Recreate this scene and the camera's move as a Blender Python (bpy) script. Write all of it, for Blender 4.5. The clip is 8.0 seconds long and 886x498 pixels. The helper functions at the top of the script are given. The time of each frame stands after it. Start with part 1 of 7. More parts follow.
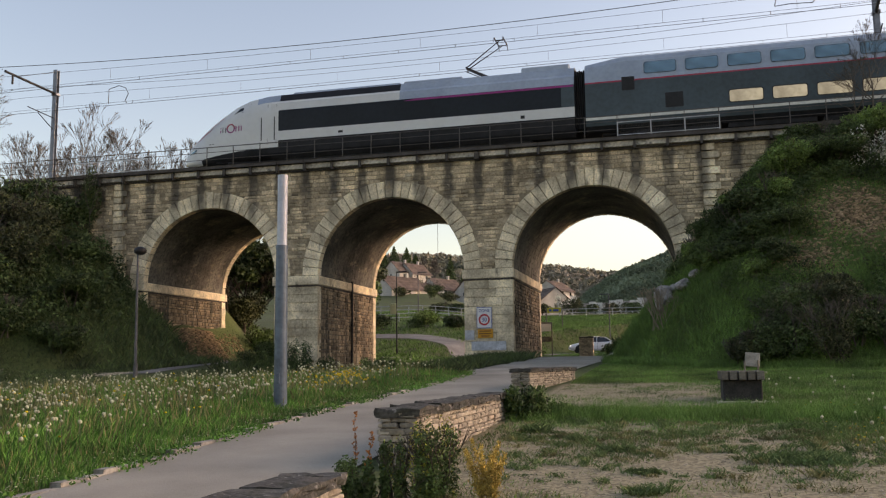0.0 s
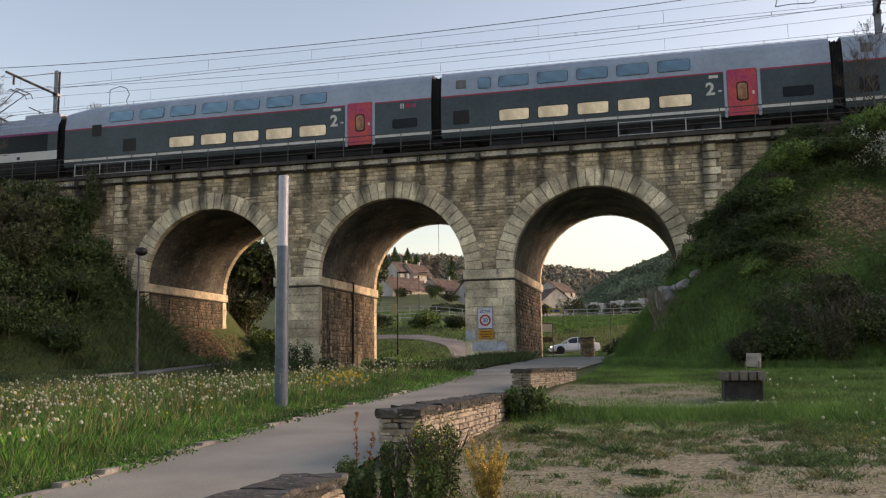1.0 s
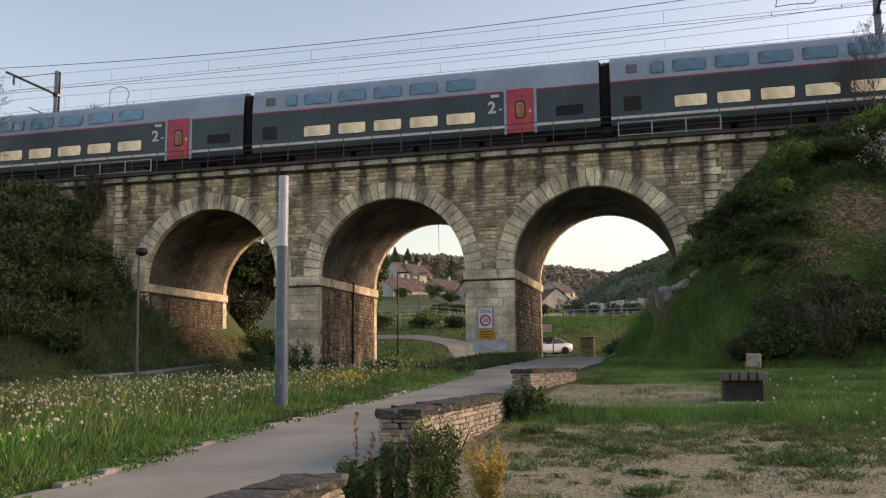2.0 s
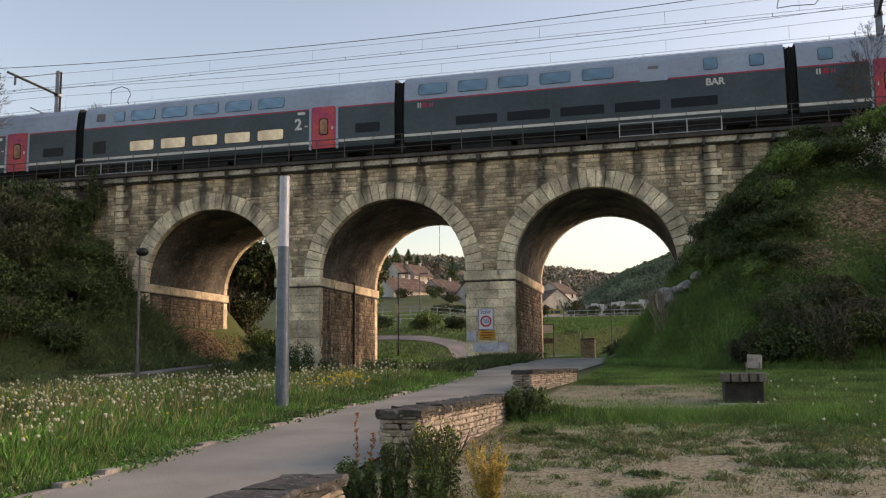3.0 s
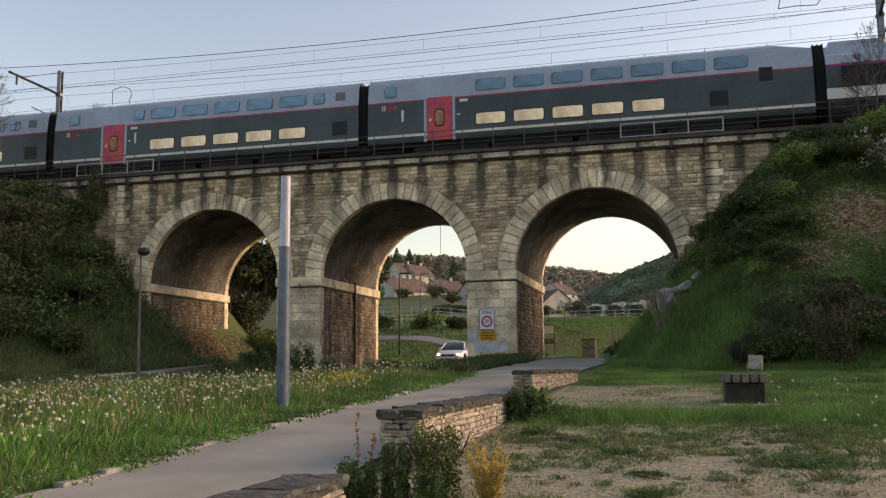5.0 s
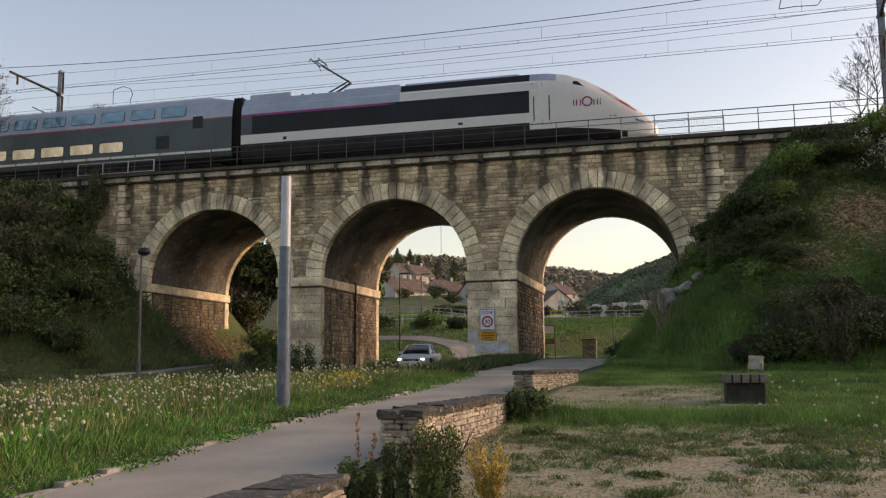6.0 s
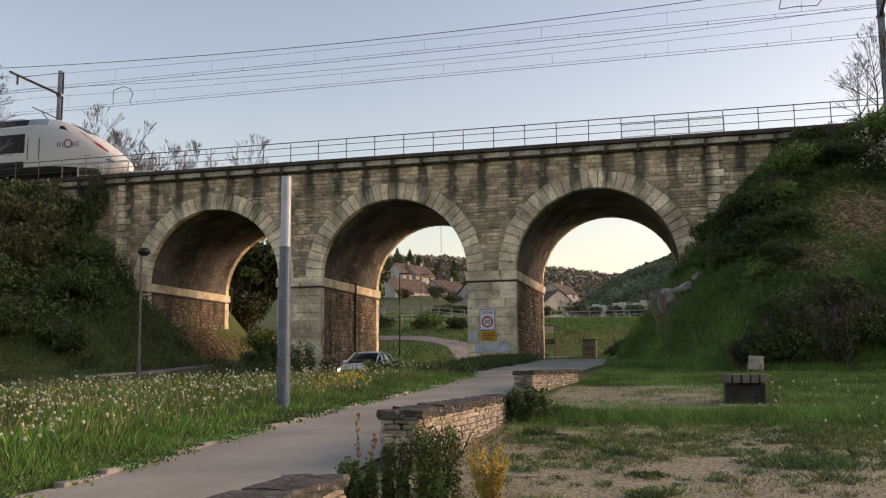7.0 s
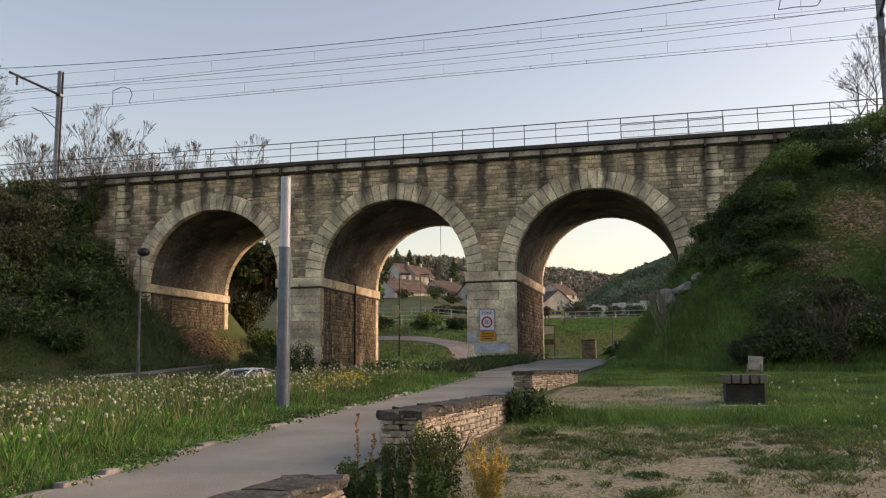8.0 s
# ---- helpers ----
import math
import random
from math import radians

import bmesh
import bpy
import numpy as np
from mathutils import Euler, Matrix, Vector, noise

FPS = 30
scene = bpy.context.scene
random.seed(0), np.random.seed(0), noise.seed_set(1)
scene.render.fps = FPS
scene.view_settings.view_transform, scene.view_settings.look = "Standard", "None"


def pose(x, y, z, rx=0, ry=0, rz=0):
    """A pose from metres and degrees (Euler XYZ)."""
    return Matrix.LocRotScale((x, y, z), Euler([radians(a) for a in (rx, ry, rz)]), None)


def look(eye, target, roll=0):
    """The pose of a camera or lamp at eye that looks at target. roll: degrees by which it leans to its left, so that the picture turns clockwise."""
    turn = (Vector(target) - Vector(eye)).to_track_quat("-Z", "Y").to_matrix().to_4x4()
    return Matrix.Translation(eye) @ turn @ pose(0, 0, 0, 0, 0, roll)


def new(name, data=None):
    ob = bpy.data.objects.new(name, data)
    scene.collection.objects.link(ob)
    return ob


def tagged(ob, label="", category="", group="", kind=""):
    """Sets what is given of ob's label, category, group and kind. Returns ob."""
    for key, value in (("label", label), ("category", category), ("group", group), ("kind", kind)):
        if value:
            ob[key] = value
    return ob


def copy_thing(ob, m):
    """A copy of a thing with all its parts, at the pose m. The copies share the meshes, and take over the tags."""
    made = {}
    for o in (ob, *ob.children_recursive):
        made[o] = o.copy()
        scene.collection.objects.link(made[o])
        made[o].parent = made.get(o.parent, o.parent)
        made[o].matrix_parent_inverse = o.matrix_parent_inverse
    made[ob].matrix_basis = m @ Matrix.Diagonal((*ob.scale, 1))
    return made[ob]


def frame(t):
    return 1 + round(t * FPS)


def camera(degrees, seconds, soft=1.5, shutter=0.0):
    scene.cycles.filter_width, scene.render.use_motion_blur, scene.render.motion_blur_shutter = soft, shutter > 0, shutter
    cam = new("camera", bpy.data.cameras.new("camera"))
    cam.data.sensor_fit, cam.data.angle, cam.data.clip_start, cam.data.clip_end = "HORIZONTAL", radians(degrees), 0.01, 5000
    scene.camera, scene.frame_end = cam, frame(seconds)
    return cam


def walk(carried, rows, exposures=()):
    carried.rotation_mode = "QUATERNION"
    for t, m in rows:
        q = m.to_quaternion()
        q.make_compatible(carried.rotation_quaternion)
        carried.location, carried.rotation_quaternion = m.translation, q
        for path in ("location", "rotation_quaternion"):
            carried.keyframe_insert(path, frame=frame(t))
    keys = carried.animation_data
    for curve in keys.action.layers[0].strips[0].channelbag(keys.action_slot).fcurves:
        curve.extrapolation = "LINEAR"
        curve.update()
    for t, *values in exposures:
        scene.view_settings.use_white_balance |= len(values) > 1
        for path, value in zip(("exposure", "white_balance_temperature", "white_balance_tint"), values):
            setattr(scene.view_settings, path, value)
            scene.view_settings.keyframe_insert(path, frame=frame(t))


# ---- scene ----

D = 41.48          # facade plane
DECK = 12.0        # top of the cornice
RAIL = 12.03
SPAN, PIER, XA = 7.494, 2.282, -26.915   # arch span, pier width, left springing of the first arch
ZS = 6.13          # springing level
DEEP = 8.74        # width of the viaduct
TRACK = D + 2.3    # centre of the near track
SPEED = 29.05


def aim(yaw, pitch, roll):
    y, p = radians(yaw), radians(pitch)
    way = Vector((-math.sin(y) * math.cos(p), math.cos(y) * math.cos(p), math.sin(p)))
    return look((0, 0, 1.6), Vector((0, 0, 1.6)) + way * 10, roll)


cam = camera(52.48, 8.0, soft=1.25, shutter=0.0)
walk(cam, [
    (0.0, aim(14.4647, 7.4159, -0.6741)), (0.5, aim(14.4923, 7.4382, -0.72)), (1.0, aim(14.5243, 7.4515, -0.6753)),
    (1.5, aim(14.5324, 7.4513, -0.6824)), (3.0, aim(14.5775, 7.509, -0.5647)), (3.5, aim(14.6318, 7.5179, -0.4908)),
    (4.5, aim(14.6318, 7.5179, -0.4908)), (6.0, aim(14.6794, 7.5304, -0.4345)), (7.0, aim(14.6794, 7.5392, -0.4283)),
    (7.5, aim(14.6794, 7.5392, -0.4283)), (8.0, aim(14.6497, 7.5617, -0.4284))],
    exposures=[(0.0, 1.48, 9150, 29), (4.9, 1.48, 9250, 29), (6.2, 1.36, 9450, 30), (8.0, 1.36, 9450, 30)])

# ---- sky and sun: clear evening, the sun low behind the hills ----
SUN_AZ, SUN_EL = 64.0, 9.0
world = bpy.data.worlds.new("sky")
scene.world = world
world.use_nodes = True
sky = world.node_tree.nodes.new("ShaderNodeTexSky")
sky.sky_type, sky.sun_disc = "NISHITA", False
sky.sun_elevation, sky.sun_rotation = radians(SUN_EL), radians(SUN_AZ)
sky.air_density, sky.dust_density, sky.ozone_density = 1.0, 1.6, 2.1
world.node_tree.links.new(sky.outputs[0], world.node_tree.nodes["Background"].inputs[0])
world.node_tree.nodes["Background"].inputs[1].default_value = 0.15
sun = new("sun", bpy.data.lights.new("sun", "SUN"))
sun.data.energy, sun.data.angle, sun.data.color = 1.4, radians(60), (1.0, 0.96, 0.92)
_sd = Vector((math.sin(radians(SUN_AZ)) * math.cos(radians(SUN_EL)), math.cos(radians(SUN_AZ)) * math.cos(radians(SUN_EL)), math.sin(radians(SUN_EL))))
sun.matrix_world = look(_sd * 300, (0, 0, 0))


# ---- materials ----
def mat(name, base, rough=0.8, metal=0.0, scale=3.0, vary=0.3, fine=40.0, bump=0.3, second=None, rand=0.0, island=0.0, spec=0.3, space="Object"):
    """Two-scale noise over a base colour, with fine relief."""
    m = bpy.data.materials.new(name)
    m.use_nodes = True
    nt, n = m.node_tree, m.node_tree.nodes
    b = n["Principled BSDF"]
    b.inputs["Roughness"].default_value, b.inputs["Metallic"].default_value = rough, metal
    b.inputs["Specular IOR Level"].default_value = spec
    tc = n.new("ShaderNodeTexCoord")
    big, small = n.new("ShaderNodeTexNoise"), n.new("ShaderNodeTexNoise")
    big.inputs["Scale"].default_value, big.inputs["Detail"].default_value = scale, 4
    small.inputs["Scale"].default_value, small.inputs["Detail"].default_value = fine, 3
    src = tc.outputs["Object"] if space == "Object" else n.new("ShaderNodeNewGeometry").outputs["Position"]
    nt.links.new(src, big.inputs["Vector"])
    nt.links.new(src, small.inputs["Vector"])
    ramp = n.new("ShaderNodeValToRGB")
    c2 = second or [c * (1 - vary) for c in base]
    c1 = [min(1, c * (1 + vary * 0.6)) for c in base]
    ramp.color_ramp.elements[0].color, ramp.color_ramp.elements[0].position = (*c2, 1), 0.34
    ramp.color_ramp.elements[1].color, ramp.color_ramp.elements[1].position = (*c1, 1), 0.66
    nt.links.new(big.outputs["Fac"], ramp.inputs[0])
    mul = n.new("ShaderNodeMix")
    mul.data_type, mul.blend_type = "RGBA", "MULTIPLY"
    mul.inputs[0].default_value = min(1, vary * 1.6)
    nt.links.new(ramp.outputs[0], mul.inputs[6])
    sr = n.new("ShaderNodeValToRGB")
    sr.color_ramp.elements[0].color, sr.color_ramp.elements[0].position = (0.45, 0.45, 0.45, 1), 0.3
    sr.color_ramp.elements[1].color, sr.color_ramp.elements[1].position = (1, 1, 1, 1), 0.6
    nt.links.new(small.outputs["Fac"], sr.inputs[0])
    nt.links.new(sr.outputs[0], mul.inputs[7])
    out = mul.outputs[2]
    for on, amount in ((rand, rand), (island, island)):
        if on:
            hs = n.new("ShaderNodeHueSaturation")
            mr = n.new("ShaderNodeMapRange")
            mr.inputs[3].default_value, mr.inputs[4].default_value = 1 - amount, 1 + amount
            s = n.new("ShaderNodeObjectInfo").outputs["Random"] if on is rand and rand else n.new("ShaderNodeNewGeometry").outputs["Random Per Island"]
            nt.links.new(s, mr.inputs[0])
            nt.links.new(mr.outputs[0], hs.inputs["Value"])
            nt.links.new(out, hs.inputs["Color"])
            out = hs.outputs[0]
    nt.links.new(out, b.inputs["Base Color"])
    if bump:
        bp = n.new("ShaderNodeBump")
        bp.inputs["Strength"].default_value, bp.inputs["Distance"].default_value = bump, 0.02
        nt.links.new(small.outputs["Fac"], bp.inputs["Height"])
        nt.links.new(bp.outputs[0], b.inputs["Normal"])
    return m


M = {}
M["stone"] = mat("rubble_stone", (0.61, 0.48, 0.325), 0.9, scale=0.9, vary=0.5, fine=14, island=0.4)
M["piece"] = mat("rubble_stone_single", (0.61, 0.48, 0.325), 0.9, scale=0.9, vary=0.5, fine=14, rand=0.4, space="World")
M["mortar"] = mat("mortar", (0.40, 0.32, 0.225), 0.95, scale=0.5, vary=0.45, fine=9)
M["ashlar"] = mat("ashlar_limestone", (0.82, 0.68, 0.49), 0.85, scale=1.1, vary=0.42, fine=12, rand=0.2, space="World")
# soot and the shade under the arches, both in one dark base
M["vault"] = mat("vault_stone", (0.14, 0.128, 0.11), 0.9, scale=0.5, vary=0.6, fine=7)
M["cornice"] = mat("cornice_stone", (0.47, 0.43, 0.37), 0.9, scale=1.0, vary=0.5, fine=10, rand=0.2)
M["dark_edge"] = mat("weathered_slab", (0.09, 0.08, 0.075), 0.9, scale=1.5, vary=0.4, fine=20)
M["stain"] = mat("water_stain", (0.10, 0.09, 0.08), 0.95, scale=2.0, vary=0.5, fine=10)
M["steel"] = mat("galvanised_steel", (0.20, 0.22, 0.25), 0.5, 0.6, scale=2, vary=0.25, fine=30, bump=0.05)
M["fence"] = mat("fence_steel", (0.12, 0.11, 0.105), 0.5, 0.5, scale=2, vary=0.2, fine=30, bump=0.05)
M["wire"] = mat("copper_wire", (0.06, 0.06, 0.065), 0.6, 0.4, vary=0.1, bump=0)
M["asphalt"] = mat("asphalt", (0.35, 0.315, 0.262), 0.9, scale=0.6, vary=0.22, fine=60, bump=0.4, space="World")
M["road"] = mat("road_asphalt", (0.20, 0.19, 0.18), 0.9, scale=0.6, vary=0.25, fine=50, bump=0.4, space="World")
M["grass"] = mat("grass_blades", (0.092, 0.24, 0.042), 0.7, scale=0.7, vary=0.5, fine=5, bump=0, island=0.3, space="World")
M["lawn"] = mat("lawn_blades", (0.115, 0.24, 0.05), 0.7, scale=0.7, vary=0.5, fine=5, bump=0, island=0.35, space="World")
M["drygrass"] = mat("dry_grass", (0.21, 0.20, 0.085), 0.8, scale=0.7, vary=0.4, fine=5, bump=0, island=0.3, space="World")
M["leaf"] = mat("shrub_leaves", (0.065, 0.105, 0.033), 0.6, scale=0.6, vary=0.5, fine=4, bump=0, island=0.4, space="World")
M["leaf2"] = mat("spring_leaves", (0.13, 0.215, 0.055), 0.6, scale=0.6, vary=0.5, fine=4, bump=0, island=0.4, space="World")
M["bark"] = mat("bark", (0.10, 0.08, 0.065), 0.9, scale=3, vary=0.4, fine=30)
M["twig"] = mat("grey_twigs", (0.10, 0.085, 0.072), 0.9, scale=2, vary=0.3, fine=10, bump=0)
M["ballast"] = mat("ballast", (0.16, 0.14, 0.12), 0.95, scale=2, vary=0.4, fine=30, bump=0.8)


# ---- mesh helpers ----
def mesh_from(name, verts, faces, materials, index=None, smooth=False):
    me = bpy.data.meshes.new(name)
    me.from_pydata([tuple(v) for v in verts], [], [tuple(int(i) for i in f) for f in faces])
    for m in (materials if isinstance(materials, (list, tuple)) else [materials]):
        me.materials.append(m)
    if index is not None:
        me.polygons.foreach_set("material_index", np.array(index, dtype=np.int32))
    if smooth:
        me.polygons.foreach_set("use_smooth", np.ones(len(me.polygons), dtype=bool))
    me.update()
    return me


def obj(name, me, parent=None, m=None):
    ob = new(name, me)
    if parent is not None:
        ob.parent = parent
    if m is not None:
        ob.matrix_basis = m
    return ob


def part(name, bm, material, parent, label="", smooth=False):
    """Links a bmesh as one mesh object under a thing or a part."""
    me = bpy.data.meshes.new(name)
    bmesh.ops.recalc_face_normals(bm, faces=bm.faces[:])
    bm.to_mesh(me)
    bm.free()
    for m in (material if isinstance(material, (list, tuple)) else [material]):
        me.materials.append(m)
    if smooth:
        me.polygons.foreach_set("use_smooth", np.ones(len(me.polygons), dtype=bool))
    ob = obj(name, me, parent)
    if label:
        ob["label"] = label
    return ob


def box(bm, x0, x1, y0, y1, z0, z1, bevel=0.0):
    vs = [bm.verts.new(p) for p in ((x0, y0, z0), (x1, y0, z0), (x1, y1, z0), (x0, y1, z0), (x0, y0, z1), (x1, y0, z1), (x1, y1, z1), (x0, y1, z1))]
    fs = [bm.faces.new([vs[i] for i in f]) for f in ((3, 2, 1, 0), (4, 5, 6, 7), (0, 1, 5, 4), (1, 2, 6, 5), (2, 3, 7, 6), (3, 0, 4, 7))]
    if bevel:
        es = list({e for f in fs for e in f.edges})
        bmesh.ops.bevel(bm, geom=es, offset=bevel, segments=1, affect="EDGES")
    return bm


def boxed(*a, bevel=0.0):
    return box(bmesh.new(), *a, bevel=bevel)


def tube(bm, p, q, r0, r1=None, seg=8):
    """A tapered rod from p to q."""
    p, q = Vector(p), Vector(q)
    r1 = r0 if r1 is None else r1
    t = (q - p).to_track_quat("Z", "Y").to_matrix()
    rings = []
    for c, r in ((p, r0), (q, r1)):
        rings.append([bm.verts.new(c + t @ Vector((r * math.cos(2 * math.pi * i / seg), r * math.sin(2 * math.pi * i / seg), 0))) for i in range(seg)])
    for i in range(seg):
        j = (i + 1) % seg
        bm.faces.new((rings[0][i], rings[0][j], rings[1][j], rings[1][i]))
    bm.faces.new(rings[0][::-1])
    bm.faces.new(rings[1])
    return bm


def tubed(p, q, r0, r1=None, seg=8):
    return tube(bmesh.new(), p, q, r0, r1, seg)


def thing(name, at, label, category, group="", kind=""):
    e = new(name)
    e.matrix_basis = Matrix.Translation(at)
    return tagged(e, label, category, group, kind)


def smooth01(a, b, v):
    t = np.clip((v - a) / (b - a), 0, 1)
    return t * t * (3 - 2 * t)


# ---- ground ----
# centre line of the sunken road: x, y, level
ROAD = [(8, 125, 4.2), (-1, 92, 2.9), (-7, 82.5, 2.6), (-10.5, 76, 2.45), (-13.0, 66, 2.1), (-13.5, 57, 1.8), (-13.5, 47, 1.42), (-13.5, 41, 1.0), (-13.7, 35, 0.6), (-14.5, 29.5, 0.2), (-16.8, 25, 0.0), (-22, 20, -0.2), (-44, 11, -0.5), (-80, 0, -0.8)]


def road_gap(x, y):
    """Distance to the road's centre line, and the road's level there."""
    best, lev = np.full(np.shape(x), 1e9), np.zeros(np.shape(x))
    for (x0, y0, z0), (x1, y1, z1) in zip(ROAD, ROAD[1:]):
        u = np.clip(((x - x0) * (x1 - x0) + (y - y0) * (y1 - y0)) / ((x1 - x0) ** 2 + (y1 - y0) ** 2), 0, 1)
        g = np.hypot(x - x0 - u * (x1 - x0), y - y0 - u * (y1 - y0))
        lev = np.where(g < best, z0 + u * (z1 - z0), lev)
        best = np.minimum(best, g)
    return best, lev


def height(x, y):
    """Lie of the land: a gentle rise to the viaduct, a sunken road, two embankment cones, a hillside behind."""
    x, y = np.asarray(x, float), np.asarray(y, float)
    base = 0.046 * np.clip(y, -40, 42) + 0.012 * np.clip(y - 42, 0, 40)
    lat = x / np.maximum(y, 1)
    left = 1 - smooth01(-0.30, -0.17, lat)
    back = np.clip(y - 62, 0, 50) * 0.10 + np.clip(y - 112, 0, 90) * 0.06 + left * (np.clip(y - 55, 0, 40) * 0.03 + np.clip(y - 150, 0, 200) * 0.10)
    base = base + back
    # level ground between the right-hand arch and the road behind it
    dip = smooth01(-0.19, -0.165, lat) * (1 - smooth01(0.0, 0.04, lat)) * smooth01(45, 50, y)
    before = y < np.interp(x, [-13, -10.5, -7, -1, 8], [66, 76, 82.5, 92, 125])
    base = np.where(before, base + dip * (np.minimum(base, 1.42 + 0.0095 * y) - base), base)
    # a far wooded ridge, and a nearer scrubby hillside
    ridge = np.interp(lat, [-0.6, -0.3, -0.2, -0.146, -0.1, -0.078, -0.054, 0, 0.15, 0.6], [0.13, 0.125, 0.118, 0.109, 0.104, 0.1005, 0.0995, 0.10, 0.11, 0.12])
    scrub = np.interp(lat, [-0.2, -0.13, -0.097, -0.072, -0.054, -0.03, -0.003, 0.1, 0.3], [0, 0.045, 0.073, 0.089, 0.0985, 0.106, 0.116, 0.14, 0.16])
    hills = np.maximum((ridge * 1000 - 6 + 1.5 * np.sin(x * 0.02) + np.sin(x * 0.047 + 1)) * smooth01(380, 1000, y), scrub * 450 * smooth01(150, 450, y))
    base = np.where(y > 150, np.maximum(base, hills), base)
    gap, lev = road_gap(x, y)
    bank = 1 - smooth01(2.3, 5.2, gap)
    base = base * (1 - bank) + lev * bank
    lump = 0.35 * np.sin(x * 0.9 + y * 0.4) + 0.25 * np.sin(x * 0.5 - y * 1.1 + 2)
    for side in (1, -1):
        ex = (5.0 - x) if side == 1 else (x + 33.0)
        dx = np.maximum(ex, 0) * (1.27 if side == 1 else 1.0 + 0.3 * smooth01(D - 1.2, D + 0.3, y))
        dy = np.maximum(np.maximum(D - 0.2 - y, y - (D + DEEP + 0.2)), 0)
        dd = np.hypot(dx, dy)
        em = DECK - 0.35 - dd * (0.98 if side == 1 else 0.97) + 0.35 * lump * smooth01(0.5, 3, dd) * (1 - smooth01(8, 10, dd))
        base = np.maximum(base, em)
    return base


def h(x, y):
    return float(height(x, y))


def ground_material():
    m = mat("ground_soil", (0.06, 0.085, 0.025), 0.95, scale=0.35, vary=0.5, fine=7, bump=0.6, second=(0.062, 0.074, 0.028), space="World")
    nt, n = m.node_tree, m.node_tree.nodes
    b = n["Principled BSDF"]
    green = b.inputs["Base Color"].links[0].from_socket
    geo = n.new("ShaderNodeNewGeometry")
    sep = n.new("ShaderNodeSeparateXYZ")
    nt.links.new(geo.outputs["Position"], sep.inputs[0])
    # sandy gravel on the level ground in front of the slope, thinning out with distance
    def span(sock, lo, hi):
        r = n.new("ShaderNodeMapRange")
        r.interpolation_type = "SMOOTHSTEP"
        r.inputs[1].default_value, r.inputs[2].default_value = lo, hi
        nt.links.new(sock, r.inputs[0])
        return r.outputs[0]
    def mulv(a, c):
        k = n.new("ShaderNodeMath")
        k.operation = "MULTIPLY"
        nt.links.new(a, k.inputs[0])
        nt.links.new(c, k.inputs[1])
        return k.outputs[0]
    patch = n.new("ShaderNodeTexNoise")
    patch.inputs["Scale"].default_value, patch.inputs["Detail"].default_value = 0.8, 6
    nt.links.new(geo.outputs["Position"], patch.inputs["Vector"])
    near = mulv(span(sep.outputs[0], -3.4, -2.6), span(sep.outputs[1], 28.0, 22.0))
    add = n.new("ShaderNodeMath")
    add.operation = "ADD"
    nt.links.new(near, add.inputs[0])
    nt.links.new(patch.outputs["Fac"], add.inputs[1])
    mask = span(add.outputs[0], 0.95, 1.45)
    grit = n.new("ShaderNodeTexVoronoi")
    grit.inputs["Scale"].default_value = 26
    nt.links.new(geo.outputs["Position"], grit.inputs["Vector"])
    gr = n.new("ShaderNodeValToRGB")
    gr.color_ramp.elements[0].color, gr.color_ramp.elements[1].color = (0.12, 0.10, 0.062, 1), (0.41, 0.35, 0.225, 1)
    nt.links.new(grit.outputs["Color"], gr.inputs[0])
    mix = n.new("ShaderNodeMix")
    mix.data_type = "RGBA"
    nt.links.new(mask, mix.inputs[0])
    nt.links.new(green, mix.inputs[6])
    nt.links.new(gr.outputs[0], mix.inputs[7])
    nt.links.new(mix.outputs[2], b.inputs["Base Color"])
    return m


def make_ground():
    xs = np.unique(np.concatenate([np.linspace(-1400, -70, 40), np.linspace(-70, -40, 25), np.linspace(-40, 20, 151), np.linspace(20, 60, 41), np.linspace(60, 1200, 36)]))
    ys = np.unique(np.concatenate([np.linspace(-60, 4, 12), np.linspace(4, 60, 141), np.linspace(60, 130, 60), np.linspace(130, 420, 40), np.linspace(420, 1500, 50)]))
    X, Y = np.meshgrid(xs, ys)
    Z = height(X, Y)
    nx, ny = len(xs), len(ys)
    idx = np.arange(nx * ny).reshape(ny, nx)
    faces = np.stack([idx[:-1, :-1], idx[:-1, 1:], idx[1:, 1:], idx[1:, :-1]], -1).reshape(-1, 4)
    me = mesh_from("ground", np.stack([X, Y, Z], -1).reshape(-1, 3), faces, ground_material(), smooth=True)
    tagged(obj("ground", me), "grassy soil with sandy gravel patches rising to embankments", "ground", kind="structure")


make_ground()


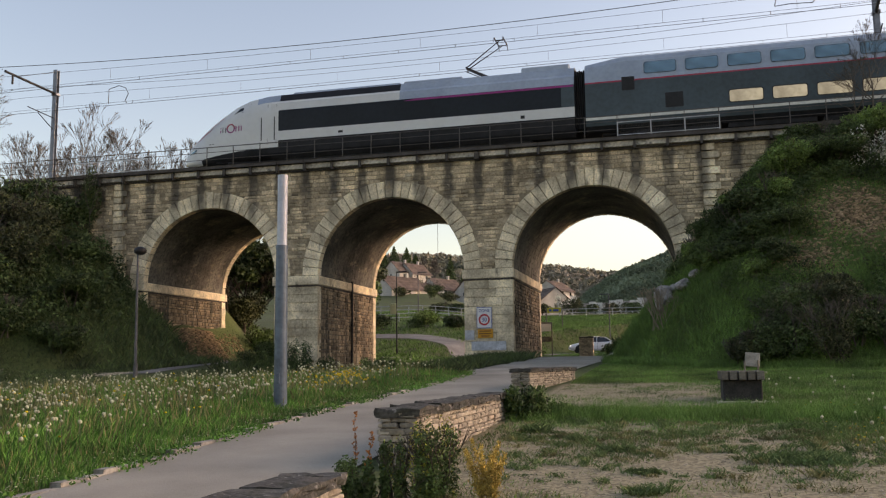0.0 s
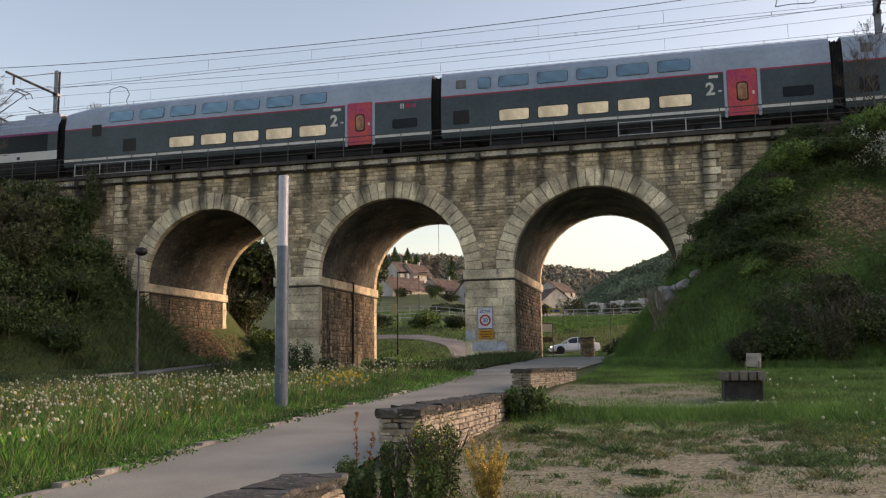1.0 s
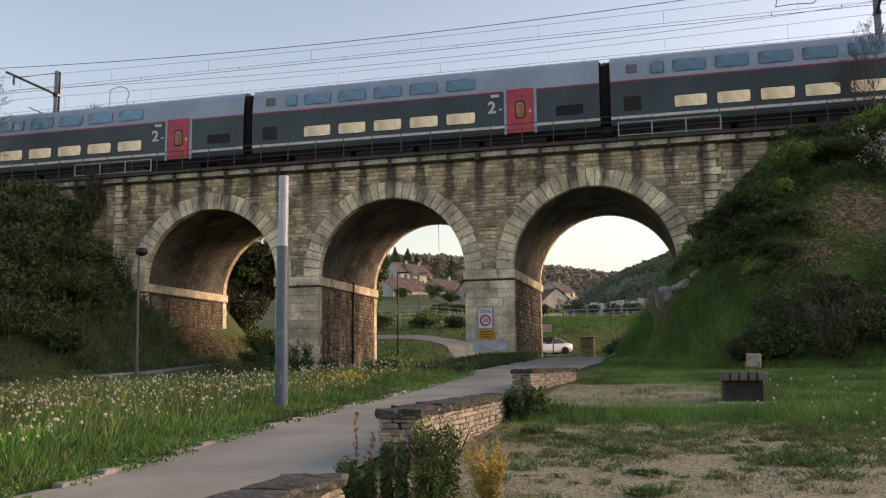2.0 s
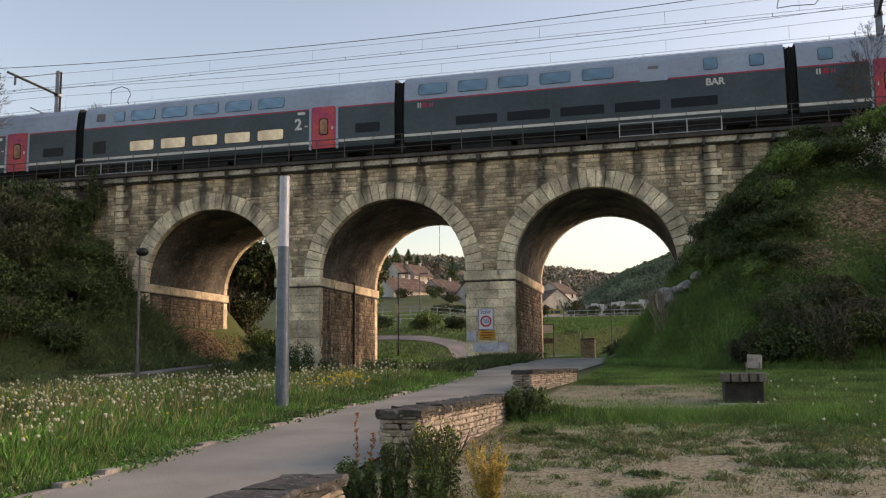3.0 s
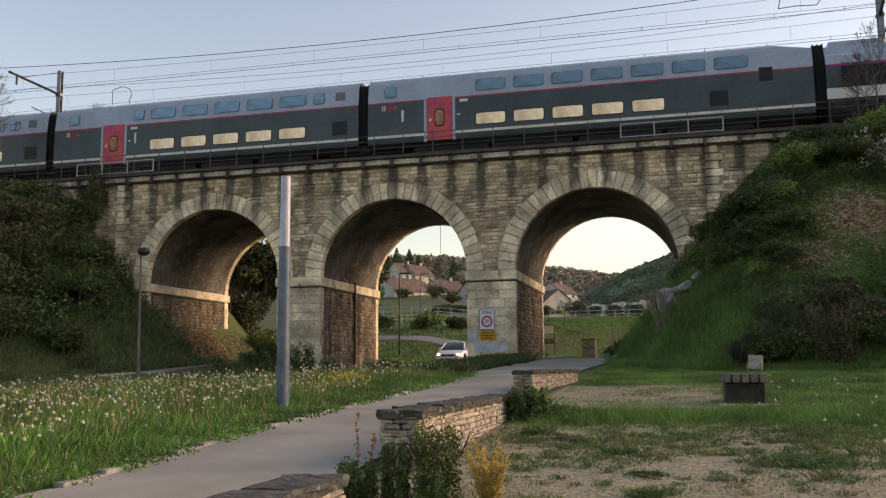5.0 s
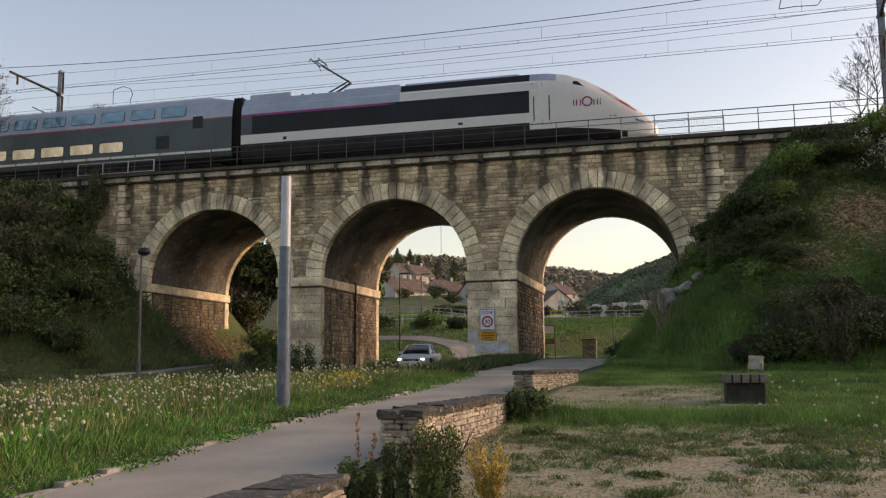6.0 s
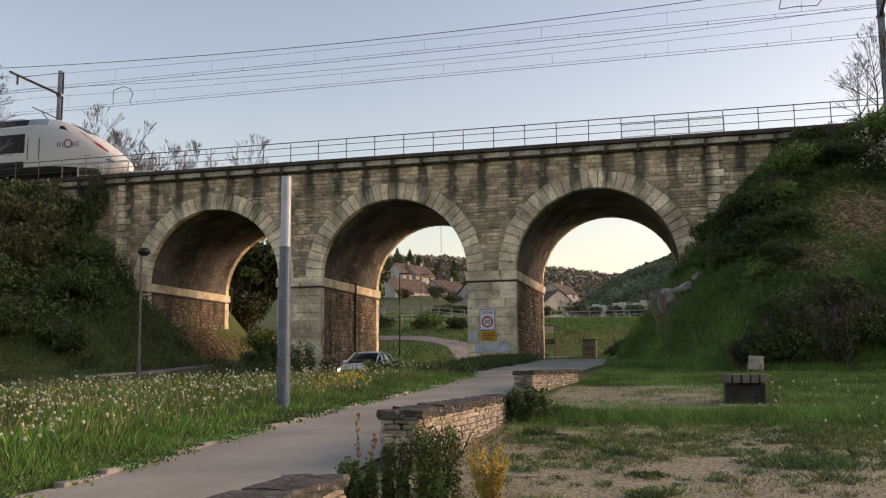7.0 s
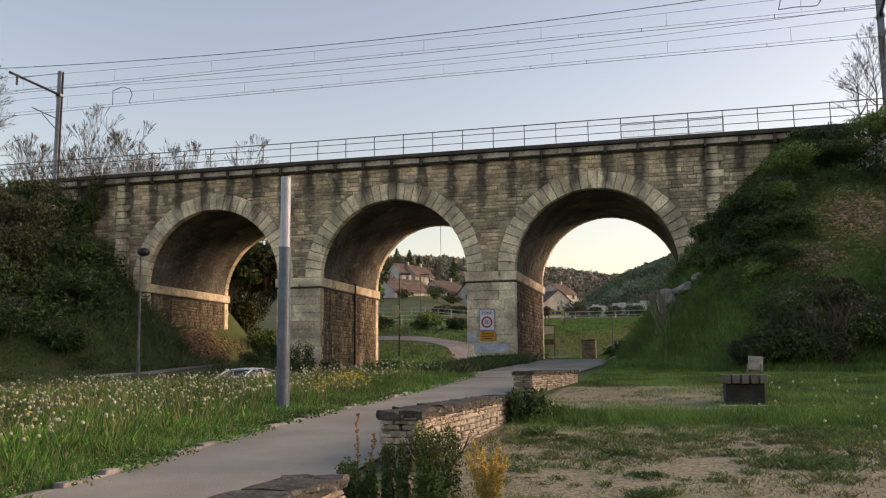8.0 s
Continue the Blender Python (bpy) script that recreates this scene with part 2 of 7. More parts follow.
def strip(name, pts, width, material, label, lift=0.03, n=60, thick=0.0):
    """A paved strip that follows the ground along a line."""
    pts = [Vector(p) for p in pts]
    seg = [0]
    for a, b in zip(pts, pts[1:]):
        seg.append(seg[-1] + (b - a).length)
    verts, faces = [], []
    for i in range(n + 1):
        s = seg[-1] * i / n
        k = max(j for j in range(len(seg) - 1) if seg[j] <= s + 1e-9)
        u = (s - seg[k]) / (seg[k + 1] - seg[k])
        p0, p1, p2, p3 = pts[max(k - 1, 0)], pts[k], pts[k + 1], pts[min(k + 2, len(pts) - 1)]
        c = 0.5 * ((2 * p1) + (p2 - p0) * u + (2 * p0 - 5 * p1 + 4 * p2 - p3) * u * u + (3 * p1 - p0 - 3 * p2 + p3) * u ** 3)
        t = 0.5 * ((p2 - p0) + 2 * (2 * p0 - 5 * p1 + 4 * p2 - p3) * u + 3 * (3 * p1 - p0 - 3 * p2 + p3) * u * u)
        t.normalize()
        nrm = Vector((-t.y, t.x))
        for j in range(7):
            w = (j / 6 - 0.5) * width
            q = c + nrm * w
            verts.append((q.x, q.y, h(q.x, q.y) + lift))
    for i in range(n):
        for j in range(6):
            a = i * 7 + j
            faces.append((a, a + 7, a + 8, a + 1))
    return tagged(obj(name, mesh_from(name, verts, faces, material, smooth=True)), label, "road", kind="structure")


# ---- viaduct ----
def viaduct_body():
    pts = [(-48.0, -0.5)]
    for k in range(3):
        xl = XA + k * (SPAN + PIER)
        pts += [(xl, -0.5)]
        for i in range(37):
            a = math.pi * (1 - i / 36)
            pts.append((xl + SPAN / 2 + SPAN / 2 * math.cos(a), ZS + SPAN / 2 * math.sin(a)))
        pts += [(xl + SPAN, -0.5)]
    pts += [(22.0, -0.5), (22.0, DECK - 0.5), (-48.0, DECK - 0.5)]
    bm = bmesh.new()
    f = bm.faces.new([bm.verts.new((x, D, z)) for x, z in pts])
    r = bmesh.ops.extrude_face_region(bm, geom=[f])
    bmesh.ops.translate(bm, verts=[v for v in r["geom"] if isinstance(v, bmesh.types.BMVert)], vec=(0, DEEP, 0))
    bmesh.ops.triangulate(bm, faces=[g for g in bm.faces if len(g.verts) > 4])
    return bm


viaduct = thing("viaduct", (0, 0, 0), "old three-arched railway viaduct of rubble and limestone blocks", "viaduct")
part("masonry_core", viaduct_body(), M["mortar"], viaduct, "mortared rubble core, with arch shade in the vaults' dark stone")
# all faces but front and back take the shade-darkened vault stone
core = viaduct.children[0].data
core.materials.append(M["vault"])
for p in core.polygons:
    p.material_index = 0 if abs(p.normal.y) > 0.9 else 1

BRACKET0, BAY = -17.78, 1.48


def add_streaks(m):
    """Dark water streaks below the cornice's outlets, fading downwards, as on the weathered stone."""
    nt, n = m.node_tree, m.node_tree.nodes
    b = n["Principled BSDF"]
    src = b.inputs["Base Color"].links[0].from_socket
    sep = n.new("ShaderNodeSeparateXYZ")
    nt.links.new(n.new("ShaderNodeNewGeometry").outputs["Position"], sep.inputs[0])

    def op(kind, a, c=None, d=None):
        k = n.new("ShaderNodeMath")
        k.operation = kind
        for i, v in enumerate((a, c, d)):
            if v is None:
                continue
            if isinstance(v, (int, float)):
                k.inputs[i].default_value = v
            else:
                nt.links.new(v, k.inputs[i])
        return k.outputs[0]

    wob = n.new("ShaderNodeTexNoise")
    wob.inputs["Scale"].default_value, wob.inputs["Detail"].default_value = 1.3, 5
    nt.links.new(n.new("ShaderNodeNewGeometry").outputs["Position"], wob.inputs["Vector"])
    ph = op("FRACT", op("ADD", op("DIVIDE", op("SUBTRACT", sep.outputs[0], BRACKET0), BAY), 0.5))
    off = op("ABSOLUTE", op("SUBTRACT", ph, 0.5))
    r = n.new("ShaderNodeMapRange")
    r.interpolation_type = "SMOOTHSTEP"
    r.inputs[1].default_value, r.inputs[2].default_value, r.inputs[3].default_value, r.inputs[4].default_value = 0.10, 0.24, 1, 0
    nt.links.new(op("ADD", off, op("MULTIPLY", op("SUBTRACT", wob.outputs["Fac"], 0.5), 0.35)), r.inputs[0])
    f = n.new("ShaderNodeMapRange")
    f.interpolation_type = "SMOOTHSTEP"
    f.inputs[1].default_value, f.inputs[2].default_value = 7.6, 11.3
    nt.links.new(op("ADD", sep.outputs[2], op("MULTIPLY", op("SUBTRACT", wob.outputs["Fac"], 0.5), 5.0)), f.inputs[0])
    mix = n.new("ShaderNodeMix")
    mix.data_type = "RGBA"
    nt.links.new(op("MULTIPLY", op("MULTIPLY", r.outputs[0], f.outputs[0]), 0.85), mix.inputs[0])
    nt.links.new(src, mix.inputs[6])
    mix.inputs[7].default_value = (0.055, 0.05, 0.045, 1)
    nt.links.new(mix.outputs[2], b.inputs["Base Color"])


for key in ("stone", "piece", "mortar", "ashlar"):
    add_streaks(M[key])


def add_patches(m, colour, size, lo, hi, amount):
    """Blots of another colour; size gives the metres of a blot along x, y and z."""
    nt, n = m.node_tree, m.node_tree.nodes
    b = n["Principled BSDF"]
    src = b.inputs["Base Color"].links[0].from_socket
    mp = n.new("ShaderNodeMapping")
    mp.inputs["Scale"].default_value = [1 / v for v in size]
    mp.inputs["Location"].default_value = (7.3 * lo + colour[0] * 31, 3.1, 5.7)
    nt.links.new(n.new("ShaderNodeNewGeometry").outputs["Position"], mp.inputs["Vector"])
    tex = n.new("ShaderNodeTexNoise")
    tex.inputs["Scale"].default_value, tex.inputs["Detail"].default_value, tex.inputs["Roughness"].default_value = 1.0, 7, 0.65
    nt.links.new(mp.outputs[0], tex.inputs["Vector"])
    r = n.new("ShaderNodeMapRange")
    r.interpolation_type = "SMOOTHSTEP"
    r.inputs[1].default_value, r.inputs[2].default_value, r.inputs[4].default_value = lo, hi, amount
    nt.links.new(tex.outputs["Fac"], r.inputs[0])
    mix = n.new("ShaderNodeMix")
    mix.data_type = "RGBA"
    nt.links.new(r.outputs[0], mix.inputs[0])
    nt.links.new(src, mix.inputs[6])
    mix.inputs[7].default_value = (*colour, 1)
    nt.links.new(mix.outputs[2], b.inputs["Base Color"])


for key in ("stone", "piece", "mortar"):
    add_patches(M[key], (0.12, 0.105, 0.09), (1.4, 1.4, 1.8), 0.55, 0.74, 0.6)
    add_patches(M[key], (0.60, 0.52, 0.40), (1.1, 1.1, 0.8), 0.58, 0.70, 0.7)
add_patches(M["ashlar"], (0.14, 0.115, 0.09), (0.35, 0.35, 0.8), 0.57, 0.72, 0.8)
add_patches(M["ashlar"], (0.50, 0.31, 0.15), (0.9, 0.9, 1.6), 0.56, 0.72, 0.5)
add_patches(M["vault"], (0.36, 0.30, 0.22), (1.2, 1.2, 0.6), 0.54, 0.68, 0.5)
add_patches(M["cornice"], (0.07, 0.065, 0.06), (0.5, 0.5, 0.5), 0.55, 0.7, 0.8)


def wedge(a0, a1, r0, r1, y0, y1):
    bm = bmesh.new()
    g = 0.0035
    vs = []
    for y in (y0, y1):
        inset = 0.018 if y == y0 else 0.0
        for r, a in ((r0 + inset, a0 + g + inset / r0), (r1 - inset, a0 + g + inset / r1), (r1 - inset, a1 - g - inset / r1), (r0 + inset, a1 - g - inset / r0)):
            vs.append(bm.verts.new((r * math.cos(a), y, r * math.sin(a))))
    mid = [bm.verts.new((r * math.cos(a), y0 + 0.03, r * math.sin(a))) for r, a in ((r0, a0 + g), (r1, a0 + g), (r1, a1 - g), (r0, a1 - g))]
    bm.faces.new(vs[0:4])
    bm.faces.new(vs[4:8][::-1])
    for i in range(4):
        j = (i + 1) % 4
        bm.faces.new((vs[i], mid[i], mid[j], vs[j]))
        bm.faces.new((mid[i], vs[4 + i], vs[4 + j], mid[j]))
    bmesh.ops.recalc_face_normals(bm, faces=bm.faces[:])
    me = bpy.data.meshes.new("voussoir")
    bm.to_mesh(me)
    bm.free()
    me.materials.append(M["ashlar"])
    return me


NV = 31
rng = random.Random(5)
WEDGES = [wedge(math.pi * i / NV, math.pi * (i + 1) / NV, SPAN / 2 - 0.03, SPAN / 2 + 0.80 + rng.uniform(-0.03, 0.03), rng.uniform(-0.075, -0.055), 0.35) for i in range(NV)]
for k in range(3):
    cx = XA + k * (SPAN + PIER) + SPAN / 2
    for i in range(NV):
        obj("voussoir", WEDGES[i], viaduct, pose(cx, D, ZS))
        obj("voussoir", WEDGES[i], viaduct, pose(cx, D + DEEP, ZS, 0, 0, 180))


def block_mesh(name, sx, sy, sz, material, bevel=0.02):
    bm = boxed(-sx / 2, sx / 2, -sy / 2, sy / 2, -sz / 2, sz / 2)
    front = [v for v in bm.verts if v.co.y < 0]
    bmesh.ops.inset_region(bm, faces=[f for f in bm.faces if f.normal.y < -0.9 or all(v.co.y < 0 for v in f.verts)], thickness=bevel, depth=0)
    for v in bm.verts:
        if v.co.y < 0 and v in front:
            v.co.y += bevel
    bmesh.ops.recalc_face_normals(bm, faces=bm.faces[:])
    me = bpy.data.meshes.new(name)
    bm.to_mesh(me)
    bm.free()
    me.materials.append(material)
    return me


# ashlar faces of the piers, front and back
PX = [XA - PIER, XA + SPAN, XA + 2 * SPAN + PIER, XA + 3 * SPAN + 2 * PIER]   # left edge of abutment, two piers, abutment
COURSE = 0.415
FULL = block_mesh("ashlar_block", PIER + 0.07, 0.42, COURSE - 0.012, M["ashlar"])
PARTS = {w: block_mesh("ashlar_block", (PIER + 0.07) * w - 0.012, 0.42, COURSE - 0.012, M["ashlar"]) for w in (0.35, 0.65, 0.5, 0.22, 0.78)}
for j, px in enumerate(PX[1:3]):
    for i in range(12):
        z = 5.63 - COURSE * (i + 0.5)
        cx = px + PIER / 2
        for y, rz in ((D + 0.15, 0), (D + DEEP - 0.15, 180)):
            w = rng.choice([1, 0.35, 0.65, 0.5, 0.22, 0.78])
            dy = rng.uniform(-0.008, 0.008)
            if w == 1:
                obj("ashlar_block", FULL, viaduct, pose(cx, y + dy, z, 0, 0, rz))
            else:
                lo = cx - (PIER + 0.07) / 2
                obj("ashlar_block", PARTS[w], viaduct, pose(lo + (PIER + 0.07) * w / 2, y + dy, z, 0, 0, rz))
                w2 = round(1 - w, 2)
                obj("ashlar_block", PARTS[w2], viaduct, pose(lo + (PIER + 0.07) * (w + w2 / 2), y + dy, z, 0, 0, rz))
for j, (x0, x1) in enumerate(((XA - PIER, XA), (PX[1], PX[1] + PIER), (PX[2], PX[2] + PIER), (PX[3], PX[3] + PIER))):
    part("impost", boxed(x0 - 0.11, x1 + 0.11, D - 0.14, D + DEEP + 0.14, 5.68, 6.12, bevel=0.025), M["ashlar"], viaduct, "projecting limestone impost band")
    part("impost_moulding", boxed(x0 - 0.05, x1 + 0.05, D - 0.085, D + DEEP + 0.085, 5.60, 5.675, bevel=0.015), M["dark_edge"], viaduct, "dark weathered moulding")

# quoin strips at both ends
QA, QB = block_mesh("quoin", 0.78, 0.4, 0.325, M["ashlar"], 0.03), block_mesh("quoin", 0.56, 0.4, 0.325, M["ashlar"], 0.03)
for cx, z0 in ((1.82, 6.2), (-28.42, 5.9)):
    n = int((11.45 - z0) / 0.36)
    for i in range(n):
        obj("quoin", QA if i % 2 else QB, viaduct, pose(cx + (0.0 if i % 2 else -0.10), D + 0.07 + rng.uniform(-0.015, 0.015), 11.28 - 0.36 * i))


def stone_field(spec, seed):
    """Coursed rubble: list of (u0, u1, z0, z1, proud) stones in a strip of courses."""
    r = random.Random(seed)
    u0, u1, z0, z1 = spec
    out, z = [], z0
    while z < z1 - 0.06:
        hh = min(r.uniform(0.13, 0.23), z1 - z)
        u = u0 - r.uniform(0, 0.3)
        while u < u1:
            w = r.uniform(0.2, 0.62)
            out.append((u, min(u + w, u1), z + r.uniform(-0.012, 0.012), z + hh - 0.022 + r.uniform(-0.012, 0.01), r.uniform(0.015, 0.05)))
            u += w + 0.022
        z += hh
    return [s for s in out if s[1] - s[0] > 0.08]


def stones_mesh(name, stones, place, material):
    """Joined stones; place(u, depth, z) gives the corner in space."""
    verts, faces = [], []
    r = random.Random(3)
    for u0, u1, z0, z1, d in stones:
        b = len(verts)
        j = lambda: r.uniform(-0.014, 0.014)
        for dep, ins in ((-0.03, 0.0), (d * 0.55, 0.004), (d, 0.026)):
            for u, z in ((u0 + ins, z0 + ins), (u1 - ins, z0 + ins), (u1 - ins, z1 - ins), (u0 + ins, z1 - ins)):
                verts.append(place(u + j(), dep, z + j()))
        for k in (0, 4):
            for i in range(4):
                q = (i + 1) % 4
                faces.append((b + k + i, b + k + q, b + k + 4 + q, b + k + 4 + i))
        faces.append((b + 8, b + 9, b + 10, b + 11))
    return mesh_from(name, verts, faces, material)


def in_arch(u0, u1, z0, z1, extra=0.72):
    cu, cz = (u0 + u1) / 2, (z0 + z1) / 2
    for k in range(3):
        cx = XA + k * (SPAN + PIER) + SPAN / 2
        for u in (u0, cu, u1):
            for z in (z0, z1):
                if math.hypot(u - cx, max(z - ZS, 0)) < SPAN / 2 + extra and (z > ZS or abs(u - cx) < SPAN / 2 + 0.1):
                    return True
    return False


front = [s for s in stone_field((-36.0, 9.0, 3.0, 11.48), 11) if not in_arch(*s[:4])
         and not (1.40 < (s[0] + s[1]) / 2 < 2.2) and not (-28.8 < (s[0] + s[1]) / 2 < -28.0)
         and (s[2] > 6.1 or not -27 < s[0] < 0.2)]
near = [s for s in front if -13.6 < s[0] < -6.6][:300]
rest = [s for s in front if s not in set(near)]
field = obj("rubble_stones", stones_mesh("rubble_stones", rest, lambda u, d, z: (u, D - d, z), M["stone"]), viaduct)
tagged(field, "coursed tan rubble stones", kind="stuff")
for i, s in enumerate(near):
    me = stones_mesh("rubble_stone", [(s[0] - (s[0] + s[1]) / 2, s[1] - (s[0] + s[1]) / 2, s[2] - (s[2] + s[3]) / 2, s[3] - (s[2] + s[3]) / 2, s[4])], lambda u, d, z: (u, -d, z), M["piece"])
    obj("rubble_stone", me, viaduct, pose((s[0] + s[1]) / 2, D, (s[2] + s[3]) / 2))
back = [s for s in stone_field((-36.0, 9.0, 6.0, 11.48), 12) if not in_arch(*s[:4])]
tagged(obj("rear_rubble", stones_mesh("rear_rubble", back, lambda u, d, z: (-u - 27, D + DEEP + d, z), M["stone"]), viaduct), "rubble on the far face", kind="stuff")
M["pier_side"] = mat("pier_rubble", (0.29, 0.22, 0.15), 0.9, scale=0.8, vary=0.5, fine=12, island=0.4)
add_patches(M["pier_side"], (0.05, 0.048, 0.035), (0.6, 0.6, 2.6), 0.48, 0.62, 0.9)
add_patches(M["pier_side"], (0.58, 0.52, 0.42), (0.3, 0.3, 1.8), 0.62, 0.72, 0.75)
for j, (x, sgn) in enumerate(((XA, 1), (PX[1], -1), (PX[1] + PIER, 1), (PX[2], -1), (PX[2] + PIER, 1), (PX[3], -1))):
    side = stone_field((D + 0.42, D + DEEP - 0.42, 0.6, 5.6), 20 + j)
    tagged(obj("pier_side_rubble", stones_mesh("pier_side_rubble", side, lambda u, d, z: (x + sgn * d * 1.3, u, z), M["pier_side"]), viaduct), "rough reddish rubble on the passage side", kind="stuff")
    # long-and-short corner blocks
    for i in range(12):
        for y in (D + 0.17, D + DEEP - 0.17):
            if j in (0, 5):
                obj("corner_block", block_mesh("corner_block", 0.5, 0.40 + 0.1 * (i % 2), COURSE - 0.012, M["ashlar"], 0.01), viaduct, pose(x - sgn * 0.20, y, 5.63 - COURSE * (i + 0.5)))

# vault courses: long stone rows along each barrel
for k in range(3):
    cx = XA + k * (SPAN + PIER) + SPAN / 2
    vs = []
    r2 = random.Random(40 + k)
    nrow = 44
    for i in range(nrow):
        y = D + 0.36
        while y < D + DEEP - 0.36:
            w = r2.uniform(0.35, 0.9)
            vs.append((y, min(y + w, D + DEEP - 0.36), i * math.pi / nrow + 0.003, (i + 1) * math.pi / nrow - 0.003, r2.uniform(0.004, 0.02)))
            y += w + 0.015
    verts, faces = [], []
    for y0, y1, a0, a1, d in vs:
        b = len(verts)
        for dep, ins in ((-0.02, 0), (d, 0.01)):
            rr = SPAN / 2 - dep
            for y, a in ((y0 + ins, a0 + ins / 4), (y1 - ins, a0 + ins / 4), (y1 - ins, a1 - ins / 4), (y0 + ins, a1 - ins / 4)):
                verts.append((cx + rr * math.cos(a), y, ZS + rr * math.sin(a)))
        for i in range(4):
            q = (i + 1) % 4
            faces.append((b + i, b + q, b + 4 + q, b + 4 + i))
        faces.append((b + 4, b + 5, b + 6, b + 7))
    tagged(obj("vault_stones", mesh_from("vault_stones", verts, faces, M["vault"]), viaduct), "sooty vault stones laid in rows, arch shade in their colour", kind="stuff")

# cornice: slabs, brackets, dark coping
SLAB = block_mesh("cornice_slab", BAY - 0.05, 0.75, 0.25, M["cornice"])
COPE = block_mesh("coping_slab", BAY - 0.008, 0.95, 0.17, M["dark_edge"])
BRK = block_mesh("bracket", 0.12, 0.62, 0.38, M["dark_edge"], 0.03)
for i in range(-12, 19):
    x = BRACKET0 + BAY * i
    obj("bracket", BRK, viaduct, pose(x, D - 0.08, 11.60))
    obj("cornice_slab", SLAB, viaduct, pose(x + BAY / 2, D + 0.10, 11.64, -4 + rng.uniform(-1, 1)))
    obj("coping_slab", COPE, viaduct, pose(x + BAY / 2, D + 0.04, 11.90, 0, 0, 0))
# the shadow line below the slabs, added as a dark strip
part("string_course", boxed(-36.5, 10.5, D - 0.12, D + 0.2, 11.43, 11.49, bevel=0.01), M["dark_edge"], viaduct, "thin dark strip drawn as the cornice's shadow line")
part("rear_coping", boxed(-36.5, 10.5, D + DEEP - 0.35, D + DEEP + 0.4, 11.5, 12.0, bevel=0.02), M["cornice"], viaduct)
part("expansion_spout", boxed(-9.0, -8.78, D - 0.5, D, 11.35, 11.72, bevel=0.03), M["stain"], viaduct, "black rusted drain spout")

# ---- track bed ----
bed = boxed(-260, 230, D + 0.45, D + DEEP - 0.4, 11.3, 11.72)
tagged(part("track_bed", bed, M["ballast"], None), "grey crushed-stone ballast on the deck", "track bed", kind="structure")
M["rail"] = mat("rusty_rail", (0.10, 0.07, 0.055), 0.6, 0.6, scale=3, vary=0.3, fine=30, bump=0.1)
for yc in (TRACK, D + 6.3):
    tr = thing("railway_track", (0, yc, 0), "rusty steel rails on the ballasted deck", "railway track", "parallel tracks")
    for s in (-0.75, 0.75):
        part("rail", boxed(-250, 220, s - 0.035, s + 0.035, 11.82, RAIL, bevel=0.01), M["rail"], tr)
    sl = bmesh.new()
    for i in range(90):
        x = -38 + 0.6 * i
        box(sl, x, x + 0.26, -1.25, 1.25, 11.66, 11.83)
    tagged(part("sleepers", sl, M["cornice"], tr), "concrete sleepers", kind="stuff")

# ---- guard rail on the near edge ----
fence = thing("guard_rail", (0, D - 0.2, DECK), "grey steel pedestrian guard rail along the deck edge", "railing")
POST0, PSTEP = -18.78, 1.503
pm = block_mesh("post", 0.036, 0.036, 1.03, M["fence"], 0.004)
for i in range(-14, 21):
    obj("post", pm, fence, pose(POST0 + PSTEP * i, 0, 0.505))
for z, r in ((1.03, 0.024), (0.76, 0.017), (0.38, 0.017)):
    part("rail", tubed((POST0 - 14.3 * PSTEP, 0, z), (POST0 + 20.3 * PSTEP, 0, z), r, seg=6), M["fence"], fence)
M["panel"] = mat("pale_panel_frame", (0.42, 0.43, 0.44), 0.5, 0.3, vary=0.15, bump=0.02)
for x0, x1 in ((-2.24, 2.28), (-31.25, -26.6)):
    sc = thing("screen_panel", (x0, D - 0.26, DECK), "pale steel mesh screen fixed to the guard rail", "screen", "screens on the guard rail")
    for k in range(4):
        x = (x1 - x0) * k / 3
        part("upright", boxed(x - 0.025, x + 0.025, -0.02, 0.02, 0.02, 0.70), M["panel"], sc)
    part("top_bar", boxed(0, x1 - x0, -0.018, 0.018, 0.66, 0.70), M["panel"], sc)
    part("bottom_bar", boxed(0, x1 - x0, -0.018, 0.018, 0.06, 0.09), M["panel"], sc)
    g = bmesh.new()
    for k in range(60):
        x = (x1 - x0) * (k + 0.5) / 60
        box(g, x - 0.003, x + 0.003, 0.0, 0.006, 0.09, 0.66)
    tagged(part("mesh_wires", g, M["fence"], sc), kind="stuff")

